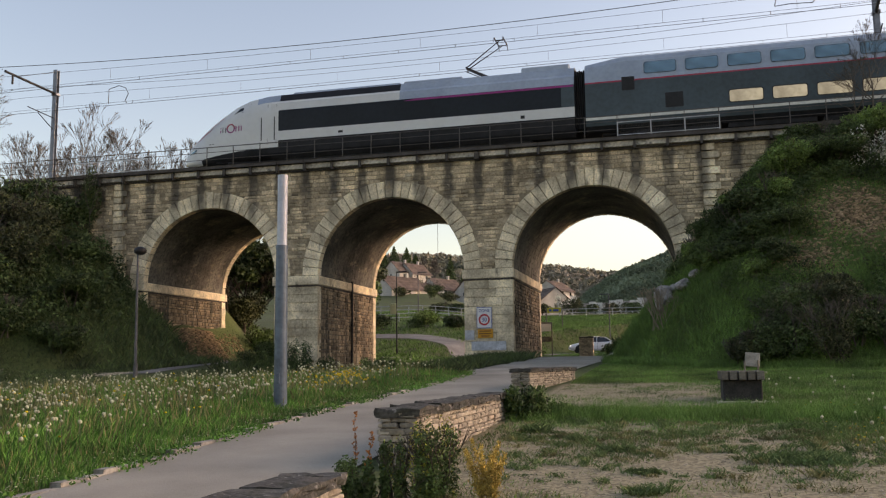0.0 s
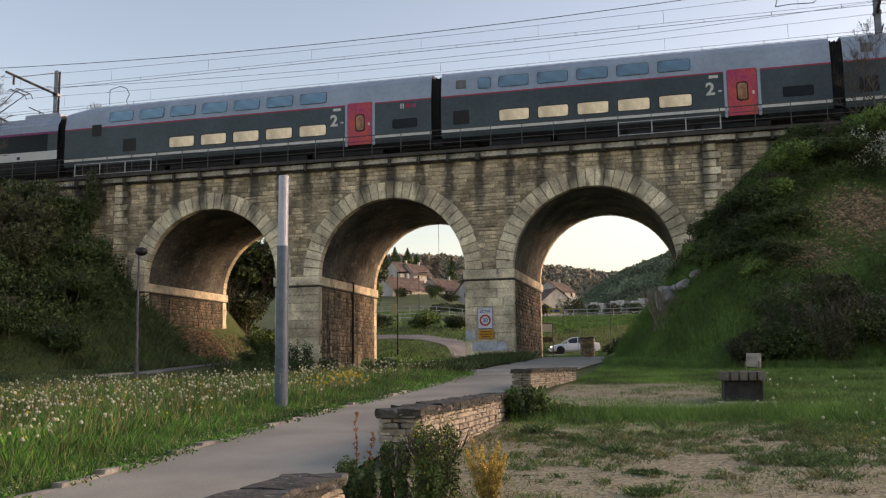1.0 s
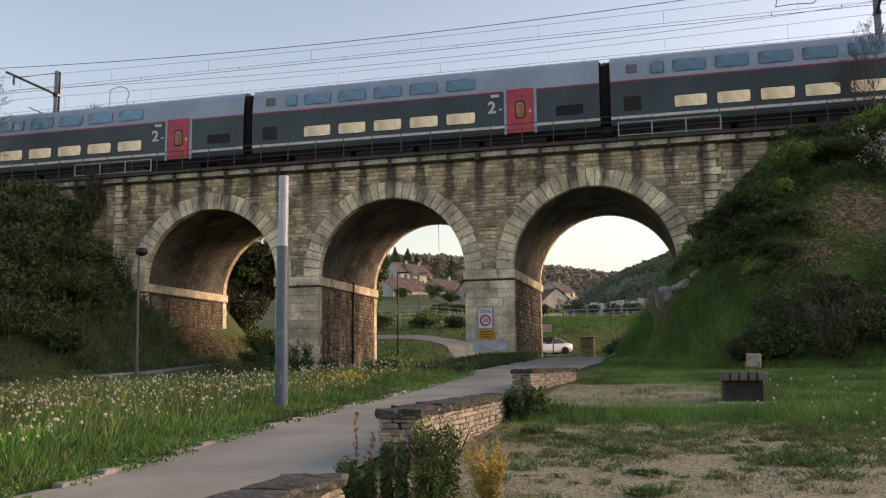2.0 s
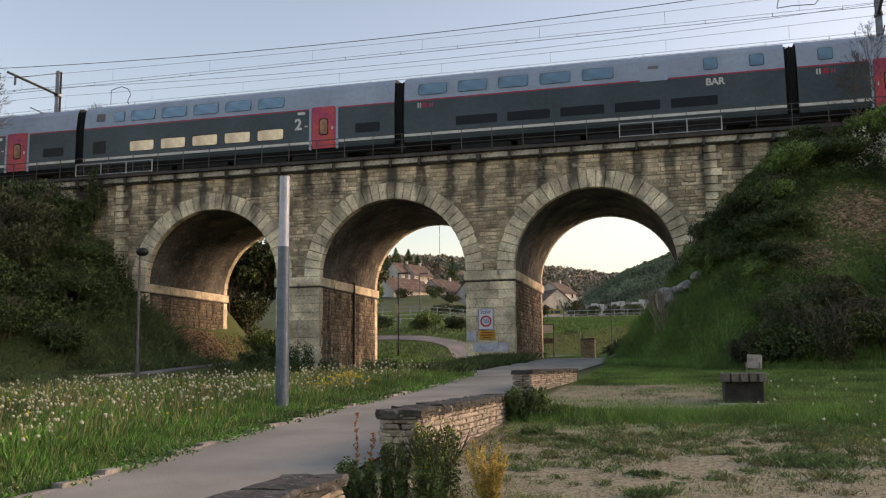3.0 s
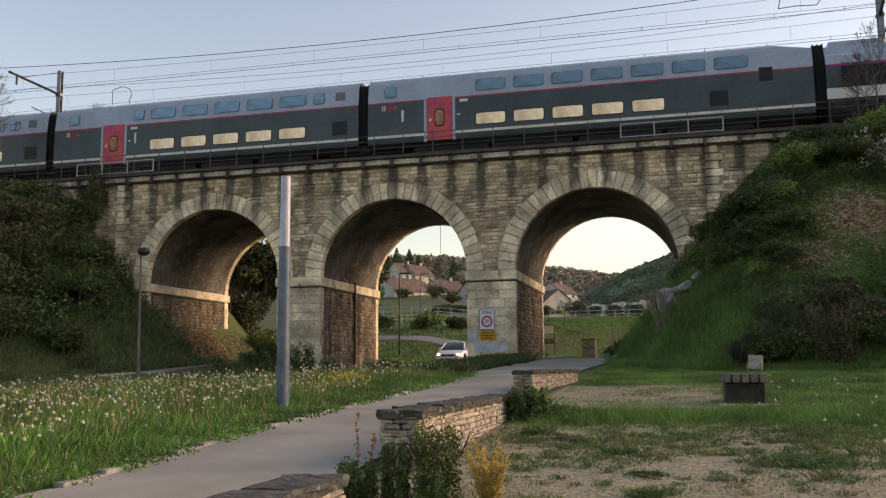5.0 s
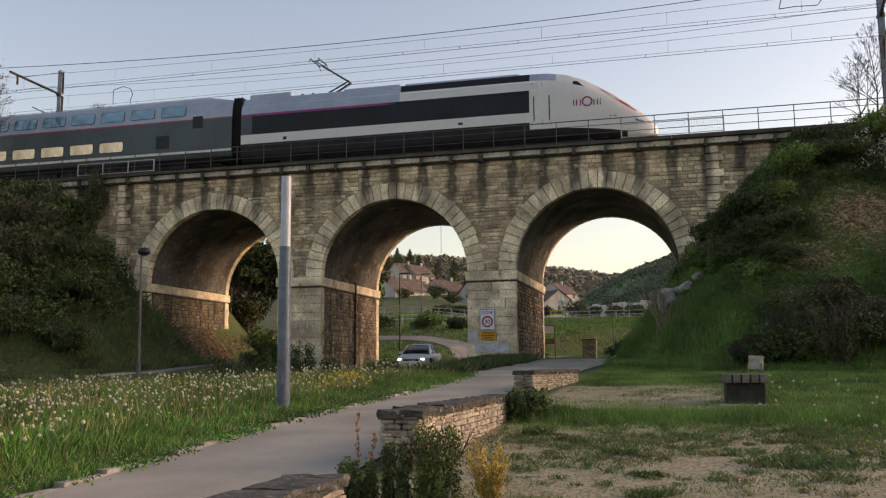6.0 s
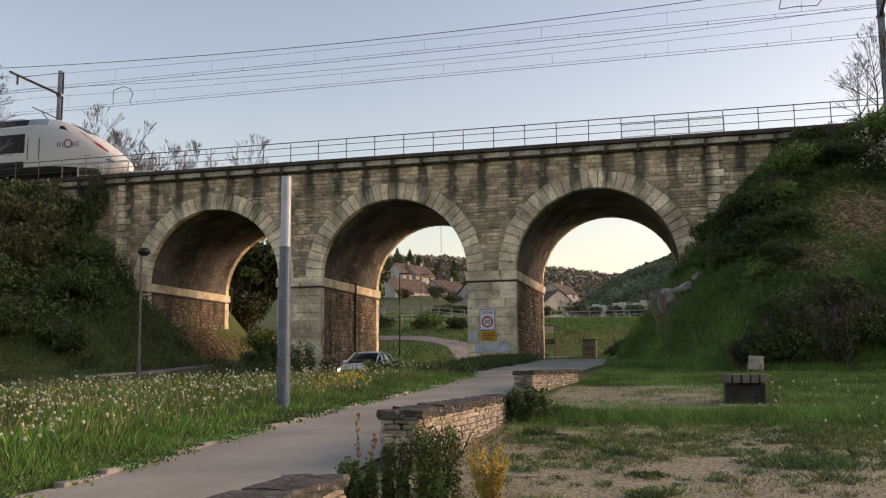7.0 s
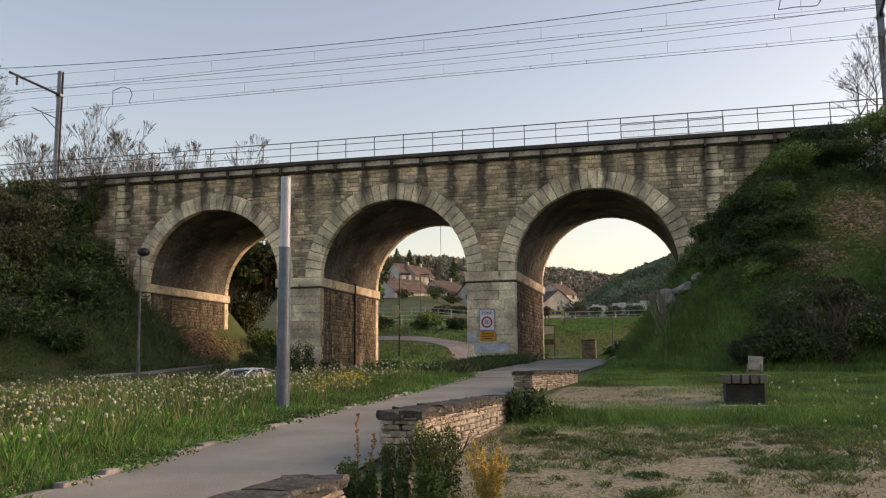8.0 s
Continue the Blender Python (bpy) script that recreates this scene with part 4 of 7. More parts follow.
    patch("red_flash", [(0.5, 1.42), (1.4, 2.12), (2.1, 2.62), (2.75, 3.02), (2.1, 2.5), (1.4, 1.98)], M["stripe"])
    patch("buffer_mark", [(9.4, 1.55), (9.65, 1.55), (9.65, 1.67), (9.4, 1.67)], M["louvre"])
    patch("buffer_mark", [(18.9, 1.5), (19.1, 1.5), (19.1, 1.66), (18.9, 1.66)], M["louvre"])
    # word mark drawn as plain bars and a ring
    for x0, z0, z1, w, key in ((1.42, 1.98, 2.24, 0.05, "purple"), (1.55, 1.98, 2.24, 0.06, "roof_grey"), (1.72, 1.98, 2.20, 0.06, "roof_grey"), (2.36, 1.98, 2.24, 0.06, "purple"), (2.54, 1.98, 2.24, 0.06, "purple"), (2.68, 1.98, 2.24, 0.05, "purple")):
        x0, z0, z1 = x0 + 1.18, z0 + 0.1, z1 + 0.14
        patch("mark_bar", [(x0, z0), (x0 + w, z0), (x0 + w, z1), (x0, z1)], M[key])
    for k in range(12):
        a0, a1 = k * math.pi / 6, (k + 1) * math.pi / 6
        q = lambda r, a: (3.25 + 1.1 * r * math.cos(a), 2.27 + 1.1 * r * math.sin(a))
        patch("mark_ring", [q(0.17, a0), q(0.235, a0), q(0.235, a1), q(0.17, a1)], M["stripe" if k < 6 else "purple"])
    for x0 in (1.9, 2.1):
        patch("small_number_bar", [(x0, 1.5), (x0 + 0.12, 1.5), (x0 + 0.12, 1.54), (x0, 1.54)], M["roof_grey"])
    patch("headlight", [(0.55, 1.12), (1.0, 1.25), (1.05, 1.38), (0.65, 1.26)], M["glass"])
    # raised roof fairings round the pantograph well
    part("roof_fairing", boxed(6.6, 12.6, -0.78, 0.78, 3.98, 4.13, bevel=0.05), M["coach_pale"], c)
    part("roof_fairing", boxed(12.8, 15.9, -0.95, 0.95, 3.9, 4.10, bevel=0.05), M["coach_pale"], c)
    part("roof_fairing", boxed(18.9, L - 0.5, -0.95, 0.95, 3.9, 4.24, bevel=0.06), M["coach_pale"], c)
    ins = bmesh.new()
    for x in (16.4, 17.9, 18.5):
        for k in range(3):
            tube(ins, (x, 0.3, 4.05 + 0.07 * k), (x, 0.3, 4.11 + 0.07 * k), 0.10, 0.06)
    part("roof_insulator", ins, M["dark_edge"], c)
    pg = bmesh.new()
    base, knee, head = (17.2, 0, 4.12), (15.95, 0, 4.78), (17.75, 0, 5.98)
    for y in (-0.25, 0.25):
        tube(pg, (base[0], y, base[2]), (knee[0], y * 0.6, knee[2]), 0.05, 0.04)
        tube(pg, (knee[0], y * 0.6, knee[2]), (head[0], y * 1.6, head[2]), 0.035, 0.022)
    tube(pg, (16.95, 0, 4.1), (15.85, 0, 4.65), 0.02)
    tube(pg, (15.95, -0.2, 4.78), (15.95, 0.2, 4.78), 0.06)
    pan = part("pantograph", pg, M["wire"], c, "raised dark pantograph arm")
    hb = bmesh.new()
    for x in (17.5, 17.95):
        for y in (-0.8, 0.8):
            tube(hb, (x, y * 0.75, 6.06), (x, y, 5.82), 0.02)
        tube(hb, (x, -0.6, 6.06), (x, 0.6, 6.06), 0.035)
    tube(hb, (17.5, 0.4, 5.98), (17.95, 0.4, 5.98), 0.03)
    tube(hb, (17.5, -0.4, 5.98), (17.95, -0.4, 5.98), 0.03)
    part("collector_head", hb, M["wire"], pan)
    u = bmesh.new()
    box(u, 3.0, 19.4, -1.15, 1.15, 0.3, 0.5, bevel=0.03)
    part("underfloor_box", u, M["skirt"], c)
    g = bmesh.new()
    for k in range(5):
        box(g, L - 0.25 + 0.1 * k, L - 0.17 + 0.1 * k, -1.2, 1.2, 0.8, 3.75 - 0.04 * (k % 2), bevel=0.02)
    part("gangway_bellows", g, M["rubber"], c)
    bogie(c, 4.2)
    bogie(c, 18.2)
    return c


S0 = -11.23 + SPEED - 21.8 - 21.85   # nose tip at 0 s
train = []
front_car = power_car()
train.append((front_car, S0, 0))
at_x = S0 + 21.8
for kind, cls in (("end_front", "2"), ("R", "2"), ("R", "2"), ("R", "2"), ("bar", ""), ("L", "1"), ("L", "1"), ("end_rear", "1")):
    L = 21.85 if kind.startswith("end") else 18.7
    train.append((coach(L, kind, cls), at_x, 0))
    at_x += L
train.append((copy_thing(front_car, pose(0, 0, 0)), at_x + 21.8, 180))

# ---- paths and roads ----
strip("footpath", [(-4.8, -8), (-4.86, 6), (-4.98, 10.4), (-5.12, 12.6), (-5.2, 15), (-5.16, 17.5), (-5.06, 20.5), (-5.0, 24.8), (-5.1, 27.6)], 2.75, M["asphalt"], "smooth pale asphalt footpath", lift=0.03)
strip("road_branch", [(-5.3, 27.6), (-5.0, 33), (-4.4, 41), (-3.6, 50), (-1, 62)], 3.6, M["asphalt"], "worn asphalt way through the arch", lift=0.034)
strip("road_link", [(-5.5, 29.0), (-8.0, 31.0), (-11, 33.6), (-13.4, 36)], 2.4, M["asphalt"], "worn asphalt link to the side road", lift=0.026)
strip("road", [(x, y) for x, y, z in ROAD], 4.2, M["road"], "grey asphalt road sunken under the viaduct", lift=0.03, n=170)
strip("lane", [(-13.4, 60.5), (-16.2, 69), (-21.5, 74), (-30, 74.5), (-42, 70)], 3.0, M["road"], "pale lane climbing the meadow", lift=0.05)
strip("gravel_track", [(-20.3, 31.0), (-21.2, 35), (-21.8, 40), (-21.0, 48), (-18.6, 58)], 1.1, M["road"], "pale gravel track under the arch", lift=0.03)

M["kerb"] = mat("kerb_concrete", (0.33, 0.30, 0.26), 0.9, scale=3, vary=0.35, fine=25, rand=0.15)


def verge(y):
    """The meadow's edge of the footpath."""
    return np.interp(y, [6, 8, 10.4, 12.4, 14.3, 17, 20.2, 25, 28], [-6.2, -6.24, -6.33, -6.47, -6.57, -6.55, -6.45, -6.40, -6.45])


# kerb stones along the meadow side
kerb = thing("kerb", (0, 0, 0), "weathered pale concrete kerb beside the footpath", "kerb", kind="structure")
for i in range(28):
    y = 6.2 + 0.78 * i
    obj("kerb_stone", block_mesh("kerb_stone", 0.13, 0.76, 0.2, M["kerb"], 0.015), kerb, pose(float(verge(y)) + rng.uniform(-0.02, 0.02), y, h(-6.5, y) - 0.035 + rng.uniform(-0.02, 0.01), 0, 0, math.degrees(math.atan2(float(verge(y - 0.4) - verge(y + 0.4)), 0.8)) + rng.uniform(-1.5, 1.5)))


# ---- dry-stone walls by the path ----
M["dry"] = mat("dry_wall_stone", (0.40, 0.34, 0.27), 0.9, scale=2.5, vary=0.4, fine=20, rand=0.3)
M["dry_joint"] = mat("dry_wall_core", (0.06, 0.05, 0.045), 0.95, scale=3, vary=0.4, fine=15)
M["cap"] = mat("mossy_cap_stone", (0.078, 0.07, 0.063), 0.95, scale=5, vary=0.55, fine=22, bump=0.9, rand=0.25, second=(0.05, 0.05, 0.04))
add_patches(M["cap"], (0.34, 0.32, 0.29), (0.10, 0.10, 0.10), 0.58, 0.68, 0.7)
add_patches(M["dry"], (0.10, 0.085, 0.07), (0.2, 0.2, 0.3), 0.56, 0.7, 0.7)
STONES = {}


def stone_piece(w, hh, dep, seed):
    """One flat, slightly irregular walling stone."""
    key = (round(w, 1), round(hh, 2), seed % 4)
    if key not in STONES:
        r = random.Random(seed * 7 + int(w * 100))
        bm = boxed(-w / 2, w / 2, -dep / 2, dep / 2, -hh / 2, hh / 2)
        bmesh.ops.bevel(bm, geom=bm.edges[:], offset=min(0.012, hh * 0.2), segments=1, affect="EDGES")
        for v in bm.verts:
            v.co += Vector((r.uniform(-0.012, 0.012), r.uniform(-0.010, 0.010), r.uniform(-0.006, 0.006)))
        me = bpy.data.meshes.new("stone")
        bm.to_mesh(me)
        bm.free()
        me.materials.append(M["dry"])
        STONES[key] = me
    return STONES[key]


def dry_wall(p, q, thick, top, label, seed, cap=True):
    """A wall from p to q (centre line), level top, base on the ground."""
    r = random.Random(seed)
    p, q = Vector(p), Vector(q)
    L = (q - p).length
    rz = math.degrees(math.atan2(q.y - p.y, q.x - p.x))
    w = thing("dry_stone_wall", (p.x, p.y, 0), label, "stone wall", "walls by the footpath")
    w.matrix_basis = pose(p.x, p.y, 0, 0, 0, rz)
    lo = min(h(p.x, p.y), h(q.x, q.y)) - 0.15
    part("core", boxed(0.05, L - 0.05, -thick / 2 + 0.05, thick / 2 - 0.05, lo, top - 0.06), M["dry_joint"], w, "dark joints behind the stones")
    z = lo + 0.08
    while z < top - 0.09:
        hh = r.choice([0.05, 0.065, 0.08])
        x = r.uniform(-0.02, 0.0)
        while x < L - 0.06:
            ww = min(r.choice([0.15, 0.2, 0.3]), L - x)
            if ww > 0.1:
                for s in (-1, 1):
                    obj("stone", stone_piece(ww - 0.012, hh - 0.010, 0.14, r.randint(0, 50)), w, pose(x + ww / 2, s * (thick / 2 - 0.06) + r.uniform(-0.014, 0.014), z + hh / 2, r.uniform(-2, 2), r.uniform(-1.5, 1.5), r.uniform(-2, 2)))
            x += ww
        for xe, rr in ((0.06, 90), (L - 0.06, 90)):
            for k, ww in r.choice((((-0.11, 0.2), (0.10, 0.2)), ((-0.15, 0.12), (0.07, 0.28)), ((-0.07, 0.28), (0.15, 0.12)))):
                obj("stone", stone_piece(ww, hh - 0.010, 0.14, r.randint(0, 50)), w, pose(xe + r.uniform(-0.012, 0.012), k, z + hh / 2, 0, 0, rr))
        z += hh
    if cap:
        x = -0.03
        while x < L:
            ww = min(r.uniform(0.4, 0.75), L + 0.03 - x)
            bm = boxed(-ww / 2 + 0.004, ww / 2 - 0.004, -thick / 2 - 0.04, thick / 2 + 0.04, -0.045, 0.045)
            bmesh.ops.subdivide_edges(bm, edges=bm.edges[:], cuts=2, use_grid_fill=True)
            for v in bm.verts:
                v.co += Vector((r.uniform(-0.012, 0.012), r.uniform(-0.022, 0.022), r.uniform(-0.016, 0.016)))
            c = part("cap_stone", bm, M["cap"], w, "rough mossy cap stone")
            c.matrix_basis = pose(x + ww / 2, 0, top - 0.045, r.uniform(-2, 2), r.uniform(-1, 1), 0)
            x += ww
    return w


dry_wall((-3.03, 3.4), (-3.03, 7.35), 0.44, 0.70, "low dry-stone wall with mossy cap stones", 1)
dry_wall((-3.11, 9.9), (-3.11, 15.7), 0.44, 1.13, "pale dry-stone wall with dark mossy cap", 2)
dry_wall((-3.62, 21.2), (-3.05, 25.8), 0.44, 1.52, "far pale dry-stone wall with dark cap", 3)
dry_wall((-6.03, 58.0), (-5.17, 58.0), 0.5, 3.35, "short pale stone pillar by the road", 4, cap=True)


# ---- vegetation helpers ----
def quads(name, V, material):
    """Many separate faces of k corners, V of shape (n, k, 3)."""
    n, k = V.shape[:2]
    me = bpy.data.meshes.new(name)
    me.vertices.add(n * k)
    me.vertices.foreach_set("co", V.reshape(-1).astype(np.float32))
    me.loops.add(n * k)
    me.loops.foreach_set("vertex_index", np.arange(n * k, dtype=np.int32))
    me.polygons.add(n)
    me.polygons.foreach_set("loop_start", np.arange(0, n * k, k, dtype=np.int32))
    me.polygons.foreach_set("loop_total", np.full(n, k, dtype=np.int32))
    me.materials.append(material)
    me.update(calc_edges=True)
    return me


def fbm(x, y, size, seed):
    """Uneven noise from 0 to 1 over the plan, with blots of about the size."""
    g = np.random.default_rng(seed).uniform(0, 1, (256, 256))
    out, amp, tot = 0.0, 1.0, 0.0
    for o in range(4):
        u, v = x / size * 2 ** o + 37.7 * o, y / size * 2 ** o + 11.3 * o
        i, j = np.floor(u).astype(int), np.floor(v).astype(int)
        a, b = u - i, v - j
        a, b = a * a * (3 - 2 * a), b * b * (3 - 2 * b)
        p = lambda k, l: g[(i + k) % 256, (j + l) % 256]
        out = out + amp * ((p(0, 0) * (1 - a) + p(1, 0) * a) * (1 - b) + (p(0, 1) * (1 - a) + p(1, 1) * a) * b)
        tot, amp = tot + amp, amp * 0.55
    return out / tot


def leaves(points, size, rs, droop=0.3):
    """Diamond leaves of random turn at the points."""
    n = len(points)
    a = rs.normal(size=(n, 3))
    a[:, 2] += droop
    a /= np.linalg.norm(a, axis=1, keepdims=True)
    b = np.cross(a, rs.normal(size=(n, 3)))
    b /= np.linalg.norm(b, axis=1, keepdims=True) + 1e-9
    s = size * rs.uniform(0.6, 1.4, (n, 1))
    P = points
    fold = np.cross(a, b) * s * 0.12
    return np.stack([P - a * s, P + b * s * 0.5 + fold, P + a * s, P - b * s * 0.5 + fold], 1)


def cloud(centres, radii, n, rs, shell=0.55):
    """Points in a set of ellipsoids, thicker towards their skins."""
    k = rs.integers(0, len(centres), n)
    d = rs.normal(size=(n, 3))
    d /= np.linalg.norm(d, axis=1, keepdims=True)
    r = shell + (1 - shell) * rs.uniform(0, 1, (n, 1)) ** 0.6
    return centres[k] + d * radii[k] * r


def blades(points, height_, width, rs, lean=0.35, plain=False):
    n = len(points)
    ang = rs.uniform(0, 2 * math.pi, n)
    u = np.stack([np.cos(ang), np.sin(ang), np.zeros(n)], 1)
    hh = height_ * rs.uniform(0.5, 1.3, n)
    tip = np.stack([rs.normal(size=n) * lean, rs.normal(size=n) * lean, np.ones(n)], 1) * hh[:, None]
    w = width * rs.uniform(0.6, 1.4, (n, 1))
    if plain:
        return np.stack([points - u * w, points + u * w, points + tip], 1)
    mid = tip * 0.55 * np.array([0.6, 0.6, 1.0])
    return np.stack([points - u * w, points + u * w, points + mid + u * w * 0.7, points + tip], 1)


def on_ground(x, y, dz=0.0):
    return np.stack([x, y, height(x, y) + dz], 1)


def stuff(name, me, label, category):
    return tagged(obj(name, me), label, category, kind="stuff")


rs = np.random.default_rng(7)

# meadow beside the path
n = 330000
my = 6.0 + 25.5 * rs.uniform(0, 1, n) ** 0.8
off = rs.uniform(0, 1, n) ** 1.1 * (4 + my * 0.62)
mx = verge(my) - 0.12 - off
near_path = smooth01(0.0, 2.0, off)
keep = (my < np.interp(mx, [-26, -20, -16.5, -15.5, -10, -7], [16, 19, 24, 28.5, 30, 29.6])) & (road_gap(mx, my)[0] > 2.5)
mx, my, near_path = mx[keep], my[keep], near_path[keep]
patchy = 0.25 + 1.1 * fbm(mx, my, 1.6, 3)
P = on_ground(mx, my)
stuff("meadow_grass", quads("meadow_grass", blades(P, (0.10 + 0.24 * near_path * patchy.clip(0.3, 1.2)), 0.0042, rs, 0.28), M["grass"]), "tall green meadow grass beside the footpath", "grass")
sel = rs.uniform(0, 1, len(P)) < 0.07
stuff("dry_stalks", quads("dry_stalks", blades(P[sel], 0.16 + 0.28 * near_path[sel], 0.003, rs, 0.15), M["drygrass"]), "pale dry stalks in the meadow", "grass")

# dandelion clocks
M["clock"] = mat("dandelion_clock", (0.47, 0.47, 0.33), 0.9, vary=0.2, bump=0, island=0.2)
M["yellow"] = mat("yellow_petals", (0.60, 0.42, 0.02), 0.8, vary=0.25, bump=0, island=0.25)
M["stem"] = mat("flower_stem", (0.30, 0.32, 0.16), 0.7, vary=0.3, bump=0, island=0.2)
_b = bmesh.new()
bmesh.ops.create_icosphere(_b, subdivisions=1, radius=1.0)
_b.verts.ensure_lookup_table()
ICO_V = np.array([v.co[:] for v in _b.verts])
ICO_F = np.array([[v.index for v in f.verts] for f in _b.faces])
_b.free()


def balls(name, P, r, material, squash=1.0):
    n = len(P)
    V = P[:, None, :] + ICO_V[None] * np.asarray(r).reshape(-1, 1, 1) * np.array([1, 1, squash]) * rs.uniform(0.85, 1.1, (n, len(ICO_V), 1))
    F = (ICO_F[None] + (np.arange(n) * len(ICO_V))[:, None, None]).reshape(-1, 3)
    return mesh_from(name, V.reshape(-1, 3), F, material, smooth=True)


def flowers(x, y, tall, r, name, material, label, squash=1.0):
    base = on_ground(x, y)
    top = base + np.stack([rs.normal(size=len(x)) * 0.03, rs.normal(size=len(x)) * 0.03, tall], 1)
    stuff(name, balls(name, top, r, material, squash), label, "flowers")
    w = np.array([0.005, 0, 0])
    st = np.stack([base - w, base + w, top + w * 0.7, top - w * 0.7], 1)
    stuff(name + "_stems", quads(name + "_stems", st, M["stem"]), "thin stems of " + label, "stems")


n = 4200
fy = 7.5 + 22.5 * rs.uniform(0, 1, n) ** 0.8
fx = verge(fy) - 0.9 - rs.uniform(0, 1, n) ** 0.8 * (3.0 + fy * 0.55)
keep = (fy < np.interp(fx, [-26, -20, -16.5, -15.5, -10, -7], [16, 19, 24, 28, 29.5, 29])) & (road_gap(fx, fy)[0] > 2.7) & (fbm(fx, fy, 2.0, 8) > 0.36)
fx, fy = fx[keep], fy[keep]
n = len(fx)
flowers(fx, fy, rs.uniform(0.26, 0.58, n), rs.uniform(0.016, 0.034, n), "dandelion_clocks", M["clock"], "white fluffy dandelion clocks in the meadow")
n = 300
fy = np.concatenate([rs.normal(20.8, 0.7, n // 2), rs.uniform(8, 28, n // 2)])
fx = np.concatenate([rs.normal(-8.0, 0.25, n // 2), -7.4 - rs.uniform(0, 1, n // 2) * 8])
flowers(fx, fy, rs.uniform(0.25, 0.55, n), rs.uniform(0.018, 0.035, n), "yellow_flowers", M["yellow"], "small yellow flowers in the meadow", 0.6)
n = 1500
fy = 7 + 16 * rs.uniform(0, 1, n) ** 1.0
fx = verge(fy) - 0.15 - rs.uniform(0, 1, n) ** 1.5 * 2.2
flowers(fx, fy, rs.uniform(0.04, 0.12, n), rs.uniform(0.008, 0.013, n), "daisies", M["clock"], "tiny pale daisies along the kerb", 0.5)

# verge plants creeping over the kerb
n = 5000
vy = 6 + 22 * rs.uniform(0, 1, n)
vx = verge(vy) + 0.03 + rs.normal(size=n) * 0.12
lump = np.sin(vy * 2.1) + np.sin(vy * 5.3 + 1) > -0.3
stuff("verge_weeds", quads("verge_weeds", leaves(on_ground(vx[lump], vy[lump], 0.04) + rs.uniform(0, 0.07, (lump.sum(), 1)) * np.array([0, 0, 1]), 0.028, rs), M["grass"]), "low weeds creeping over the kerb", "weeds")

# thin grass over the gravel, thick towards the slope
n = 440000
gy = 6.5 + 27.6 * rs.uniform(0, 1, n) ** 0.9 + 0.5 * rs.normal(size=n) * 0.4
gx = -2.75 + rs.uniform(0, 1, n) * (3.2 + gy * 0.42)
glat = gx / gy
strip_ = smooth01(14.4, 15.2, gy) * (1 - smooth01(16.0, 16.8, gy))
worn = smooth01(16.4, 17.4, gy) * (1 - smooth01(23.0, 25.0, gy)) * (1 - smooth01(0.02, 0.07, glat))
dens = 0.02 + 0.34 * smooth01(10.8, 13.2, gy) + 0.75 * smooth01(14.3, 15.2, gy) - 0.92 * worn + 0.62 * smooth01(0.085, 0.13, glat) * smooth01(10.8, 13.0, gy)
dens = dens + 1.1 * (fbm(gx, gy, 0.9, 5) - 0.5) * (1 - 0.6 * strip_) + 0.5 * (fbm(gx, gy, 0.25, 6) - 0.5)
keep = dens > rs.uniform(0, 1, n)
P, thick = on_ground(gx[keep], gy[keep]), strip_[keep]
tall = 0.025 + (0.05 * dens[keep].clip(0, 1.2) + 0.17 * thick) * rs.uniform(0.3, 1.2, keep.sum())
stuff("lawn_grass", quads("lawn_grass", blades(P, tall, 0.0045, rs, 0.5, True), M["lawn"]), "patchy grass growing through the gravel", "grass")
sel = rs.uniform(0, 1, len(P)) < 0.10 + 0.4 * (P[:, 1] < 13.5)
stuff("dry_lawn_grass", quads("dry_lawn_grass", blades(P[sel], 0.07, 0.004, rs, 0.6, True), M["drygrass"]), "dry straw among the grass", "grass")
M["pebble"] = mat("pebbles", (0.36, 0.31, 0.25), 0.9, vary=0.3, bump=0.2, island=0.4)
n = 5500
px_, py_ = -2.7 + rs.uniform(0, 1, n) * 8, 6.5 + 14 * rs.uniform(0, 1, n) ** 1.3
stuff("pebbles", balls("pebbles", on_ground(px_, py_, 0.0), rs.uniform(0.005, 0.02, n), M["pebble"], 0.6), "loose pale pebbles on the gravel", "pebbles")
n = 60
fx, fy = 1.2 + rs.uniform(0, 1, n) * 6, 12 + 12 * rs.uniform(0, 1, n)
flowers(fx, fy, rs.uniform(0.12, 0.28, n), rs.uniform(0.02, 0.03, n), "lawn_clocks", M["clock"], "white dandelion clocks in the lawn")
n = 320
fx, fy = 2.0 + rs.uniform(0, 1, n) * 4.5, 8.5 + 9 * rs.uniform(0, 1, n)
flowers(fx, fy, rs.uniform(0.03, 0.1, n), rs.uniform(0.010, 0.018, n), "lawn_buttercups", M["yellow"], "small yellow flowers in the lawn", 0.5)
M["tuft"] = mat("weed_leaves", (0.12, 0.19, 0.065), 0.7, vary=0.4, bump=0, island=0.3, space="World")


def tuft(x, y, w, tall, label, seed, n=400):
    r = np.random.default_rng(seed)
    p = on_ground(x + r.normal(size=n) * w * 0.5, y + r.normal(size=n) * w * 0.35)
    me = quads("weed_tuft", np.concatenate([blades(p, tall, 0.004, r, 0.6), leaves(p + np.array([0, 0, tall * 0.7]) * r.uniform(0.1, 1, (n, 1)), 0.022, r)]), M["tuft"])
    tagged(obj("weed_tuft", me), label, "weed", "weeds on the gravel", kind="stuff")


